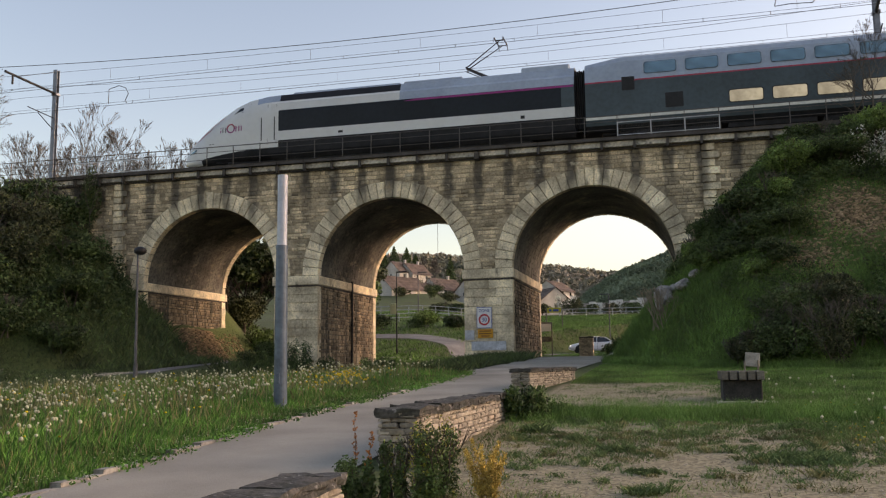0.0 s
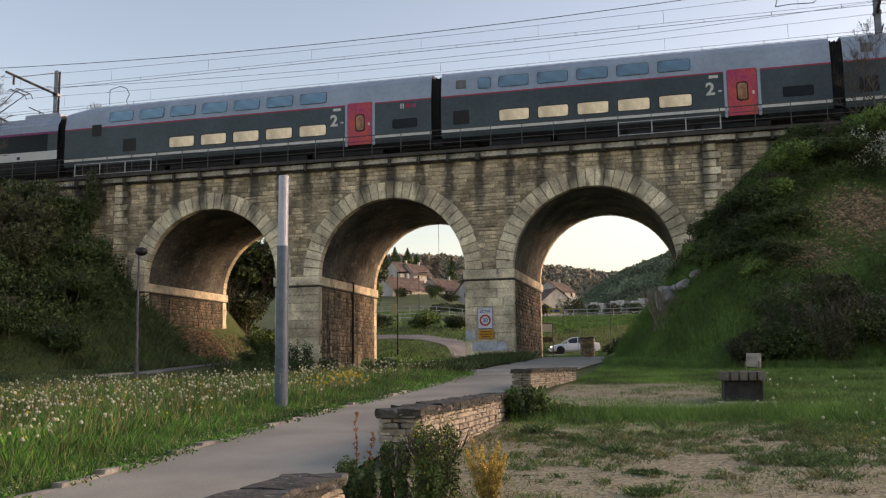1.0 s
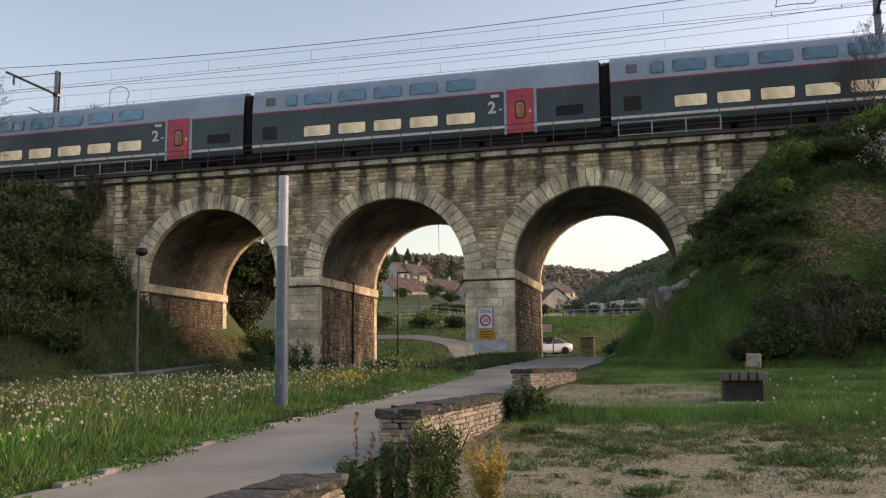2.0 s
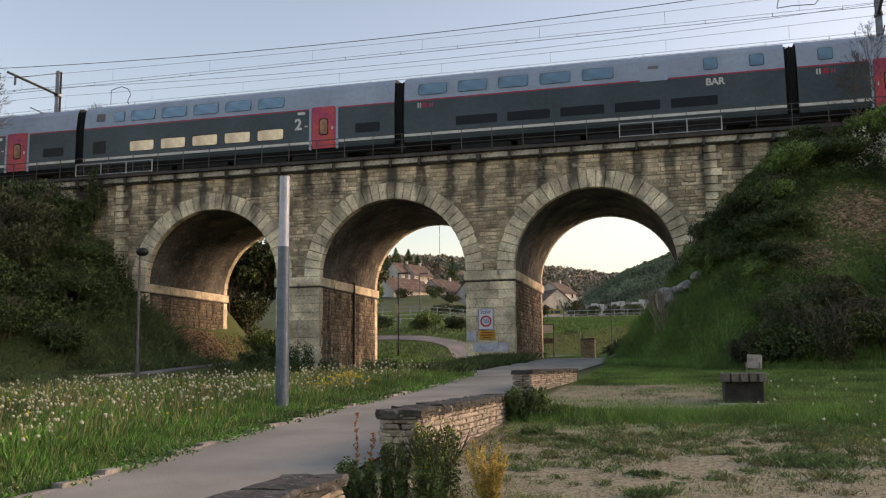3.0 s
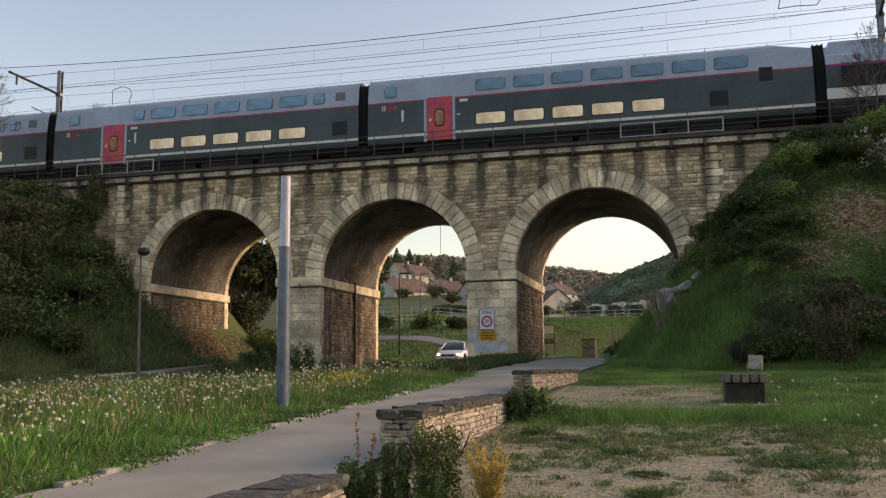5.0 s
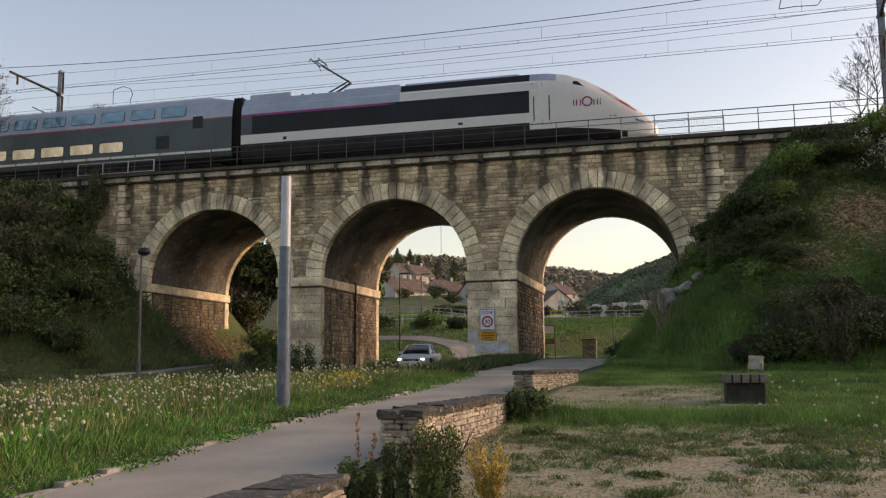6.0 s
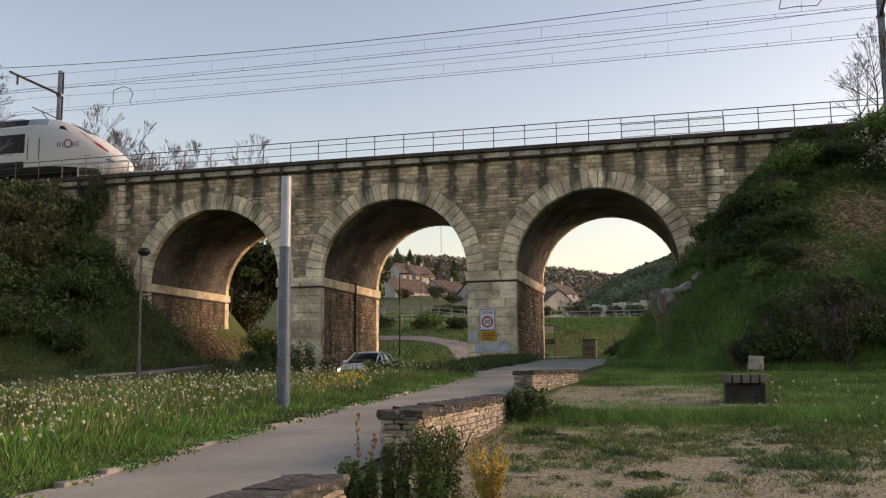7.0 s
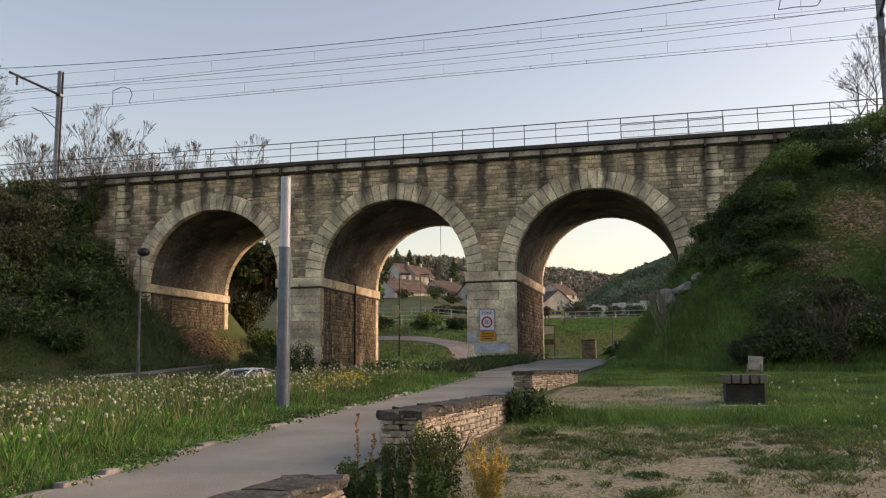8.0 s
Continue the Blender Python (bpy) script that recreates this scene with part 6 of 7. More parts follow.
def tall_mast():
    x, y = -7.55, 16.41
    g = h(x, y)
    m = thing("sign_mast", (x, y, g), "thick blue-grey steel mast with a pale upper sleeve", "mast")
    part("lower_shaft", tubed((0, 0, -0.1), (0, 0, 3.99 - g), 0.135, 0.115, 20), M["mast_low"], m, smooth=False)
    part("upper_sleeve", tubed((0, 0, 3.98 - g), (0, 0, 5.45 - g), 0.10, 0.10, 20), M["mast_top"], m, "pale grey upper sleeve")
    part("joint_ring", tubed((0, 0, 3.95 - g), (0, 0, 4.02 - g), 0.122, 0.122, 20), M["mast_low"], m)
    part("base_plate", tubed((0, 0, -0.02), (0, 0, 0.03), 0.2, 0.2, 16), M["mast_low"], m)
    b = boxed(-0.04, 0.04, -0.15, -0.12, 0.55, 0.75, bevel=0.01)
    part("access_hatch", b, M["mast_low"], m)


tall_mast()


def lamp_post(x, y, tall, material, label, arm=0.5, globe=False, lean=0.0):
    g = h(x, y)
    l = thing("street_lamp", (x, y, g), label, "street lamp", "street lamps")
    part("pole", tubed((0, 0, -0.1), (lean, 0, tall), 0.06, 0.038, 10), material, l)
    if globe:
        bm = bmesh.new()
        bmesh.ops.create_uvsphere(bm, u_segments=14, v_segments=8, radius=0.24)
        for v in bm.verts:
            v.co.z = v.co.z * 0.7 + tall
            v.co.x += lean + 0.1
        part("globe_head", bm, M["black_paint"], l, "dark round lamp head", smooth=True)
    else:
        bm = boxed(lean, lean + arm, -0.1, 0.1, tall - 0.03, tall + 0.06, bevel=0.025)
        part("lamp_head", bm, material, l, "flat lamp head")
    part("base_collar", tubed((0, 0, 0), (0, 0, 0.5), 0.085, 0.08, 10), material, l)
    return l


lamp_post(-19.7, 30.0, 4.75, M["grey_paint"], "thin grey street lamp with a dark round head", globe=True, lean=-0.05)
lamp_post(-19.5, 62.0, 6.0, M["black_paint"], "slim black street lamp with flat head", 0.8)
lamp_post(-24.5, 85.0, 5.2, M["grey_paint"], "slim grey street lamp on the meadow", 0.9)
lamp_post(-6.0, 85.0, 5.4, M["grey_paint"], "grey street lamp on the far verge", -0.9)

notice = thing("notice_plate", (-19.75, 61.85, 5.35), "small pale yellow notice plate on the lamp post", "sign")
part("plate", boxed(-0.2, 0.26, -0.015, 0.015, 0, 0.75, bevel=0.008), mat("pale_yellow_plate", (0.50, 0.50, 0.30), 0.5, vary=0.15, bump=0), notice)
part("strap", boxed(0.0, 0.3, 0.015, 0.09, 0.3, 0.36), M["steel"], notice)

# speed sign on the pier
sg = thing("speed_zone_sign", (-8.71, D - 0.11, 3.33), "white zone 30 speed sign fixed to the pier", "road sign")
part("plate", boxed(-0.37, 0.37, -0.012, 0.012, 0, 1.0, bevel=0.006), M["white"], sg)


def ring(r0, r1, y, cx, cz, n=28):
    bm = bmesh.new()
    a = [[bm.verts.new((cx + r * math.cos(2 * math.pi * i / n), yy, cz + r * math.sin(2 * math.pi * i / n))) for i in range(n)] for r, yy in ((r0, y), (r1, y), (r1, y + 0.006), (r0, y + 0.006))]
    for p, q in ((0, 1), (1, 2), (2, 3), (3, 0)):
        for i in range(n):
            j = (i + 1) % n
            bm.faces.new((a[p][i], a[p][j], a[q][j], a[q][i]))
    return bm


part("red_ring", ring(0.19, 0.27, -0.021, 0, 0.40), M["red_e"], sg, "red ring")
bd = bmesh.new()
for a in ((-0.36, 0.36, 0.01, 0.035), (-0.36, 0.36, 0.965, 0.99), (-0.36, -0.335, 0.035, 0.965), (0.335, 0.36, 0.035, 0.965)):
    box(bd, a[0], a[1], -0.017, -0.011, a[2], a[3])
part("blue_border", bd, M["blue_e"], sg)


def flat_text(body, x, z, size, material, parent, y=-0.017):
    cu = bpy.data.curves.new("lettering", "FONT")
    cu.body, cu.size, cu.extrude, cu.align_x, cu.offset = body, size, 0.003, "CENTER", 0.012 * size
    cu.materials.append(material)
    return obj("lettering", cu, parent, pose(x, y, z, 90, 0, 0))


flat_text("ZONE", 0, 0.76, 0.19, M["blue_e"], sg)
flat_text("30", 0, 0.31, 0.27, M["blue_e"], sg)
og = thing("warning_plate", (-8.67, D - 0.11, 2.88), "orange plate with illegible lettering on the pier", "road sign")
part("plate", boxed(-0.36, 0.36, -0.012, 0.012, 0, 0.40, bevel=0.006), M["orange_e"], og)
for z, w in ((0.29, 0.28), (0.17, 0.30), (0.06, 0.2)):
    part("text_bar", boxed(-w, w, -0.018, -0.011, z, z + 0.055), mat("brown_lettering", (0.16, 0.06, 0.02), 0.6, vary=0.1, bump=0), og)
pt = thing("whitewash_patch", (-8.6, D - 0.085, 2.3), "pale blue-white painted-over patch on the pier", "paint patch")
wash = mat("whitewash", (0.50, 0.53, 0.58), 0.8, scale=3, vary=0.3, fine=14)
part("wide_patch", boxed(-0.75, 0.9, -0.006, 0.03, 0.0, 0.42, bevel=0.004), wash, pt)
part("narrow_patch", boxed(-1.05, -0.62, -0.006, 0.03, 0.5, 0.95, bevel=0.004), wash, pt)

# bench and board
bx, by = 1.18, 18.2
bg = h(bx, by)
bench = thing("bench", (bx, by, bg), "low bench of thick weathered beams on a dark stone base", "bench")
for i in range(5):
    o = part("beam", boxed(-0.07, 0.07, -0.02, 1.5, 0.43, 0.60, bevel=0.012), M["oldwood"], bench)
    o.matrix_basis = pose(-0.33 + 0.165 * i, 0, 0, 0, 0, 0)
part("stone_base", boxed(-0.36, 0.36, 0.12, 1.3, -0.1, 0.43, bevel=0.02), M["dark_stone"], bench, "dark stone base")
part("foundation", boxed(-0.5, 0.62, -0.1, 1.5, -0.12, 0.03, bevel=0.02), M["cornice"], bench, "pale foundation slab")
bo = thing("board", (1.69, 22.8, h(1.69, 22.8)), "small weathered wooden board on two legs", "board")
p = part("panel", boxed(-0.17, 0.17, -0.03, 0.03, 0.46, 0.80, bevel=0.01), M["greywood"], bo)
p.matrix_basis = pose(0, 0, 0, -12, 4, 0)
for x in (-0.15, 0.15):
    part("leg", tubed((x, 0.02, -0.05), (x, 0.0, 0.6), 0.022), M["oldwood"], bo)

# boulders on the slope
M["boulder"] = mat("pale_boulder", (0.36, 0.34, 0.32), 0.9, scale=2.5, vary=0.45, fine=14, bump=0.8)


def boulder(x, y, r, seed, stretch=(1, 1, 1), lift=0.0):
    rr = random.Random(seed)
    bm = bmesh.new()
    bmesh.ops.create_icosphere(bm, subdivisions=3, radius=r)
    cuts = [(Vector((rr.uniform(-1, 1), rr.uniform(-1, 1), rr.uniform(-1, 1))).normalized(), rr.uniform(0.55, 0.85) * r) for _ in range(9)]
    for v in bm.verts:
        for nrm, lim in cuts:
            k = v.co.dot(nrm)
            if k > lim:
                v.co -= nrm * (k - lim) * 0.9
        v.co *= 1 + 0.05 * noise.noise(v.co * 4 / r + Vector((seed, 0, 0)))
        v.co = Vector((v.co.x * stretch[0], v.co.y * stretch[1], v.co.z * stretch[2]))
    o = part("boulder", bm, M["boulder"], None)
    o.matrix_basis = pose(x, y, h(x, y) + r * 0.45 + lift, 0, rr.uniform(-20, 20), rr.uniform(0, 360))
    tagged(o, "pale angular boulder on the grassy slope", "boulder", "boulders on the slope")


boulder(-0.44, 37.3, 0.56, 3, (0.85, 0.7, 1.0), 0.12)
boulder(0.41, 37.1, 0.42, 14, (1.2, 0.8, 0.62), -0.08)
boulder(0.85, 37.3, 0.30, 15, (1.2, 0.9, 0.6), -0.08)
boulder(-0.02, 37.6, 0.26, 7)

# ---- trees ----
def bare_tree(x, y, tall, seed, label, spread=0.34, leafy=0, name="bare_tree", width=0.3, fine=0.011, forks=4):
    """A bare tree: trunk, rising limbs that fork into long thin twigs."""
    rr = random.Random(seed)
    t = thing(name, (x, y, h(x, y)), label, "tree", "bare spring trees")
    r0 = tall * 0.011
    d = Vector((rr.uniform(-0.05, 0.05), rr.uniform(-0.05, 0.05), 1)).normalized()
    part("trunk", tubed((0, 0, -0.2), d * tall * 0.32, r0, r0 * 0.8, 8), M["bark"], t)
    crown = bmesh.new()
    tips = []
    q, r = d * tall * 0.31, r0 * 0.8
    for k in range(6):
        nq = q + (d + Vector((rr.uniform(-0.12, 0.12), rr.uniform(-0.12, 0.12), 0))).normalized() * tall * 0.095
        tube(crown, q, nq, r, r * 0.75, 5)
        for _ in range(3):
            a = rr.uniform(0, 6.28)
            w = width * (1.5 - 0.15 * k)
            tips += branch(crown, q + (nq - q) * rr.random(), Vector((math.cos(a) * w, math.sin(a) * w, 0.8)).normalized(), tall * 0.13 * (1 - 0.09 * k), r * 0.5, forks, rr, spread, fine)
        q, r = nq, r * 0.75
    part("crown", crown, M["twig"], t, "crown of thin bare branches")
    if leafy:
        r_ = np.random.default_rng(seed)
        c = np.array([v[:] for v in tips])
        pts = c[r_.integers(0, len(c), leafy)] + r_.normal(size=(leafy, 3)) * 0.3
        tagged(part_from("buds", quads("buds", leaves(pts, 0.05, r_), M["dim_leaf"]), t, "sparse young leaves"), kind="stuff")
    return t


for i, (x, y, tall) in enumerate(((-46.8, 66, 19.0), (-43.2, 64, 17.0), (-50.4, 67, 17.5), (-40.6, 66, 15.5), (-37.8, 64, 13.6), (-54, 68, 16), (-34.4, 66, 15.2), (-48.4, 62, 16), (-45, 68, 16), (-58, 70, 18), (-41.8, 62, 13.5), (-52, 63, 16.5), (-44.6, 61, 15.5), (-39.2, 68, 15), (-36.2, 62, 12.5))):
    bare_tree(x, y, tall + 1.5, 700 + i, "slender bare tree behind the railway", leafy=0, fine=0.012, width=0.46, spread=0.40)
for i, (x, y, tall) in enumerate(((-35.8, 38.8, 9.2), (-38.5, 40, 10.5), (-34.4, 36.6, 8.5))):
    bare_tree(x, y, tall, 730 + i, "bare spreading tree on the embankment", spread=0.5, width=0.5, leafy=100, fine=0.007)
bare_tree(8.4, D - 1.6, 5.6, 741, "thin bare tree on the bank by the railway", spread=0.5, fine=0.004, width=0.5)
bare_tree(7.7, D - 1.4, 4.0, 742, "thin bare sapling on the bank by the railway", spread=0.5, fine=0.004, width=0.5)
# blossom shrub at the right end
M["blossom"] = mat("white_blossom", (0.55, 0.57, 0.50), 0.8, vary=0.2, bump=0, island=0.3)
shrub(7.9, D - 2.6, 1.4, 1.9, M["blossom"], "shrub in white blossom on the bank", 751, 1000, 0.045, 5, name="blossom_shrub")
M["pale_twig"] = mat("straw_pale_twigs", (0.26, 0.21, 0.16), 0.9, scale=2, vary=0.3, fine=10, bump=0)
bs = thing("bare_shrub", (-0.6, 35.8, h(-0.6, 35.8)), "bare tangled pale shrub below the boulders", "shrub")
_b, _rr = bmesh.new(), random.Random(752)
for _k in range(11):
    branch(_b, Vector((_rr.uniform(-0.3, 0.3), _rr.uniform(-0.2, 0.2), -0.05)), Vector((_rr.uniform(-0.6, 0.6), _rr.uniform(-0.4, 0.2), 1)).normalized(), 0.62, 0.02, 3, _rr, 0.5, 0.007)
part("branchwork", _b, M["pale_twig"], bs)


def leafy_tree(x, y, tall, w, material, label, seed, n=6500, size=0.17):
    rr, r = random.Random(seed), np.random.default_rng(seed)
    t = thing("tree", (x, y, h(x, y)), label, "tree", "trees behind the viaduct")
    bm = tubed((0, 0, -0.2), (0, 0, tall * 0.4), tall * 0.02, tall * 0.014, 8)
    part("trunk", bm, M["bark"], t)
    limbs = bmesh.new()
    tips = []
    for k in range(7):
        a = 6.28 * k / 7
        tips += branch(limbs, Vector((0, 0, tall * (0.25 + 0.04 * k))), Vector((math.cos(a) * w / tall * 1.6, math.sin(a) * w / tall * 1.6, 0.9)).normalized(), tall * 0.24, tall * 0.009, 3, rr, 0.6, 0.015)
    part("limbs", limbs, M["bark"], t)
    c = np.array([v[:] for v in tips])
    c = c[r.permutation(len(c))[:90]]
    pts = cloud(c, np.tile([[w * 0.22, w * 0.22, tall * 0.09]], (len(c), 1)), n, r, 0.3)
    part_from("crown", quads("crown", leaves(pts, size, r), material), t)


for i, (x, y, tall, w, key) in enumerate(((-29.5, 58, 7.6, 3.6, "leaf"), (-26.8, 60, 7.4, 3.0, "dim_leaf"), (-31.5, 62, 8.2, 4, "leaf"), (-24.5, 63, 6.5, 2.6, "leaf2"), (-28, 70, 8.5, 4, "dim_leaf"), (-29, 54.5, 3.6, 2, "leaf"))):
    leafy_tree(x, y, tall, w, M[key], "dense dark tree behind the arch", 760 + i)
for i, (x, y, w, t) in enumerate(((-24.0, 55, 1.6, 1.6), (-26, 53.5, 1.6, 1.8), (-22.6, 57, 1.2, 1.0), (-30, 82, 2, 1.8), (-26.5, 80, 1.6, 1.4), (-22.8, 82, 1.8, 1.7), (-20.4, 84, 1.6, 1.3), (-11.8, 58.5, 1.2, 1.2), (-10.2, 62, 1.4, 1.3), (-3.4, 66, 1.6, 1.4), (-2.4, 70, 1.8, 1.6), (-16.6, 78, 1.6, 1.2), (-3.6, 62, 1.6, 1.5), (-2.0, 58, 1.5, 1.4), (-3.0, 78, 2.2, 1.8))):
    thicket("bush", [(x, y, w, t)], M["leaf2"] if i % 2 else M["leaf"], "green bush on the ground behind the viaduct", 800 + i, 3500, 0.09)

# grass behind the viaduct
n = 90000
gy = 50.5 + 75 * rs.uniform(0, 1, n) ** 1.4
gx = gy * (-0.46 + 0.47 * rs.uniform(0, 1, n))
gy = np.concatenate([gy, 48.5 + 66 * rs.uniform(0, 1, 80000)])
gx = np.concatenate([gx, gy[n:] * (-0.17 + 0.20 * rs.uniform(0, 1, 80000))])


def off_road(x, y):
    rx = np.interp(y, [47, 57, 66, 76, 82.5, 92, 125], [-13.5, -13.5, -13, -10.5, -7, -1, 8])
    ry = np.interp(x, [-42, -30, -21.5, -16.6, -14], [70, 74.5, 74, 69, 60.5])
    rp = np.interp(y, [41, 50, 62], [-4.4, -3.6, -1])
    rt = np.interp(y, [40, 48, 58], [-21.6, -21.0, -18.6])
    return (np.abs(x - rx) > 2.2) & ((np.abs(y - ry) > 2.0) | (x > -14)) & ((np.abs(x - rp) > 1.9) | (y > 63)) & ((np.abs(x - rt) > 0.9) | (y > 59))


keep = off_road(gx, gy)
stuff("hill_grass", quads("hill_grass", blades(on_ground(gx[keep], gy[keep]), np.where((gx[keep] > -0.14 * gy[keep]) & (gy[keep] < 84), 0.10, 0.2), 0.025, rs, 0.6, True), M["lawn"]), "green grass on the far meadow", "grass")

# ---- fences and signs behind the viaduct ----
M["galv"] = mat("pale_galvanised_rail", (0.32, 0.35, 0.36), 0.5, 0.3, vary=0.2, bump=0.05)


def barrier(pts, posts, label, tall=1.0):
    f = thing("barrier", (pts[0][0], pts[0][1], h(*pts[0])), label, "barrier", "barriers on the hillside")
    o = Vector((pts[0][0], pts[0][1], h(*pts[0])))
    P3 = []
    for i in range(posts + 1):
        u = i / posts * (len(pts) - 1)
        k = min(int(u), len(pts) - 2)
        x = pts[k][0] + (pts[k + 1][0] - pts[k][0]) * (u - k)
        y = pts[k][1] + (pts[k + 1][1] - pts[k][1]) * (u - k)
        P3.append(Vector((x, y, h(x, y))) - o)
    for q in P3:
        part("post", tubed(q - Vector((0, 0, 0.1)), q + Vector((0, 0, tall)), 0.05, seg=6), M["galv"], f)
    for z in (tall, tall * 0.55):
        bm = bmesh.new()
        for a, b in zip(P3, P3[1:]):
            tube(bm, a + Vector((0, 0, z)), b + Vector((0, 0, z)), 0.05, seg=6)
        part("rail", bm, M["galv"], f)


barrier([(-36.5, 104), (-30, 106), (-24, 108), (-17, 110)], 12, "pale metal barrier along the upper road")
barrier([(-33, 86), (-26, 90), (-20, 93)], 8, "pale wooden rail across the meadow", 0.9)
barrier([(-36, 96), (-34, 88), (-33, 84)], 5, "pale handrail descending the meadow", 1.0)
barrier([(-14, 112), (-6, 114), (4, 116)], 10, "pale metal barrier along the far verge")
ib = thing("information_board", (-7.3, 52, h(-7.3, 52)), "white information board with dark roof on posts", "sign")
part("panel", boxed(-0.35, 0.28, -0.03, 0.03, 1.6, 2.05, bevel=0.01), M["white"], ib)
part("hood", boxed(-0.42, 0.36, -0.1, 0.1, 2.05, 2.13, bevel=0.02), M["oldwood"], ib)
part("lower_board", boxed(-0.34, 0.27, -0.02, 0.02, 1.0, 1.3, bevel=0.01), M["oldwood"], ib)
for x in (-0.38, 0.32):
    part("post", boxed(x - 0.03, x + 0.03, -0.04, 0.04, -0.1, 2.1), M["oldwood"], ib)
ys = thing("place_name_sign", (-11.8, 90, h(-11.8, 90)), "yellow name sign between two posts", "sign")
part("panel", boxed(-0.7, 0.7, -0.02, 0.02, 1.55, 2.05, bevel=0.01), mat("yellow_sign", (0.42, 0.36, 0.04), 0.5, vary=0.15, bump=0), ys)
for x0, w in ((-0.5, 0.25), (-0.1, 0.55)):
    part("text_bar", boxed(x0, x0 + w, -0.03, -0.021, 1.68, 1.90), M["blue_e"], ys)
for x in (-0.8, 0.8):
    part("post", tubed((x, 0, -0.1), (x, 0, 2.1), 0.05), M["oldwood"], ys)

# ---- houses on the hillside ----
M["render_wall"] = mat("pale_house_render", (0.50, 0.46, 0.42), 0.9, scale=0.5, vary=0.2, fine=6, bump=0.1)
M["tile"] = mat("brown_roof_tiles", (0.13, 0.095, 0.08), 0.85, scale=0.8, vary=0.35, fine=8, bump=0.5, island=0.25)
M["pane"] = mat("dark_window_glass", (0.03, 0.035, 0.04), 0.1, vary=0.2, bump=0, spec=0.6)
M["shutter"] = mat("pale_window_frame", (0.55, 0.55, 0.53), 0.6, vary=0.1, bump=0)


def house(x, y, peak, w, d, eave, ridge, rz, label, openings=((-0.25, 0.5), (0.25, 0.5))):
    """x, y, peak: the tip of the near gable; w along the ridge, d across it."""
    g = peak - ridge
    x, y = x + math.cos(radians(rz)) * w / 2, y + math.sin(radians(rz)) * w / 2
    t = thing("house", (x, y, g), label, "house", "houses on the hillside")
    t.matrix_basis = pose(x, y, g, 0, 0, rz)
    wl = bmesh.new()
    vs = []
    for sx in (-w / 2, w / 2):
        vs.append([wl.verts.new(p) for p in ((sx, -d / 2, -9), (sx, d / 2, -9), (sx, d / 2, eave), (sx, 0, ridge), (sx, -d / 2, eave))])
    wl.faces.new(vs[0][::-1])
    wl.faces.new(vs[1])
    for i in range(5):
        j = (i + 1) % 5
        wl.faces.new((vs[0][i], vs[0][j], vs[1][j], vs[1][i]))
    part("wall", wl, M["render_wall"], t)
    for s in (-1, 1):
        sl = (ridge - eave) / (d / 2)
        rf = bmesh.new()
        rows = 14
        for k in range(rows):
            u0, u1 = k / rows, (k + 1) / rows + 0.01
            a0, a1 = u0 * (d / 2 + 0.45), u1 * (d / 2 + 0.45)
            z0, z1 = ridge - a0 * sl + 0.10, ridge - a1 * sl + 0.16
            q = [rf.verts.new(p) for p in ((-w / 2 - 0.3, s * a0, z0), (w / 2 + 0.3, s * a0, z0), (w / 2 + 0.3, s * a1, z1), (-w / 2 - 0.3, s * a1, z1),
                                            (-w / 2 - 0.3, s * a0, z0 - 0.1), (w / 2 + 0.3, s * a0, z0 - 0.1), (w / 2 + 0.3, s * a1, z1 - 0.1), (-w / 2 - 0.3, s * a1, z1 - 0.1))]
            for f in ((0, 1, 2, 3), (7, 6, 5, 4), (0, 4, 5, 1), (1, 5, 6, 2), (2, 6, 7, 3), (3, 7, 4, 0)):
                rf.faces.new([q[i] for i in f])
        tagged(part("roof", rf, M["tile"], t, "brown tiled roof slope"), kind="stuff")
    part("chimney", boxed(w * 0.2, w * 0.2 + 0.6, -0.3, 0.3, ridge - 0.6, ridge + 0.9, bevel=0.04), M["render_wall"], t)
    for u, v in openings:
        for s in (-1, 1):
            fr = part("window", boxed(u * w - 0.55, u * w + 0.55, s * d / 2 - 0.05, s * d / 2 + 0.05, eave * v, eave * v + 1.25, bevel=0.02), M["shutter"], t)
            part("pane", boxed(u * w - 0.45, u * w + 0.45, s * d / 2 - 0.06, s * d / 2 + 0.06, eave * v + 0.1, eave * v + 1.15), M["pane"], fr)
    for sx in (-1, 1):
        fr = part("gable_window", boxed(sx * w / 2 - 0.05, sx * w / 2 + 0.05, -0.45, 0.45, eave * 0.5, eave * 0.5 + 1.2, bevel=0.02), M["shutter"], t)
        part("pane", boxed(sx * w / 2 - 0.06, sx * w / 2 + 0.06, -0.36, 0.36, eave * 0.5 + 0.1, eave * 0.5 + 1.1), M["pane"], fr)
    return t


house(-80.3, 250, 32.3, 8.5, 6.6, 3.6, 6.8, 66, "pale house with a steep red-brown tiled roof")
house(-77.2, 253, 32.0, 8.5, 6.6, 3.4, 6.6, 66, "pale house joined to its neighbour, red-brown roof")
house(-63.4, 190, 21.8, 10.5, 7.4, 2.6, 5.6, 58, "long pale rendered house with a broad brown roof")
house(-64.6, 220, 23.0, 7.5, 6.4, 2.8, 5.4, 62, "pale house with a brown tiled gable roof")
house(-61.8, 225, 24.4, 9.5, 7.0, 3.0, 6.0, 60, "pale rendered house with brown roof behind dark shrubs")
house(-52.5, 225, 23.5, 8.0, 7.0, 3.0, 5.8, 58, "white-gabled house beside the pier")
house(-23.2, 180, 17.0, 8.5, 7.6, 2.6, 5.6, 126, "white-gabled house with a brown roof in a garden")
house(-32.6, 235, 23.6, 9.0, 7.0, 3.0, 5.6, 70, "pale house with brown roof below the wooded hill")
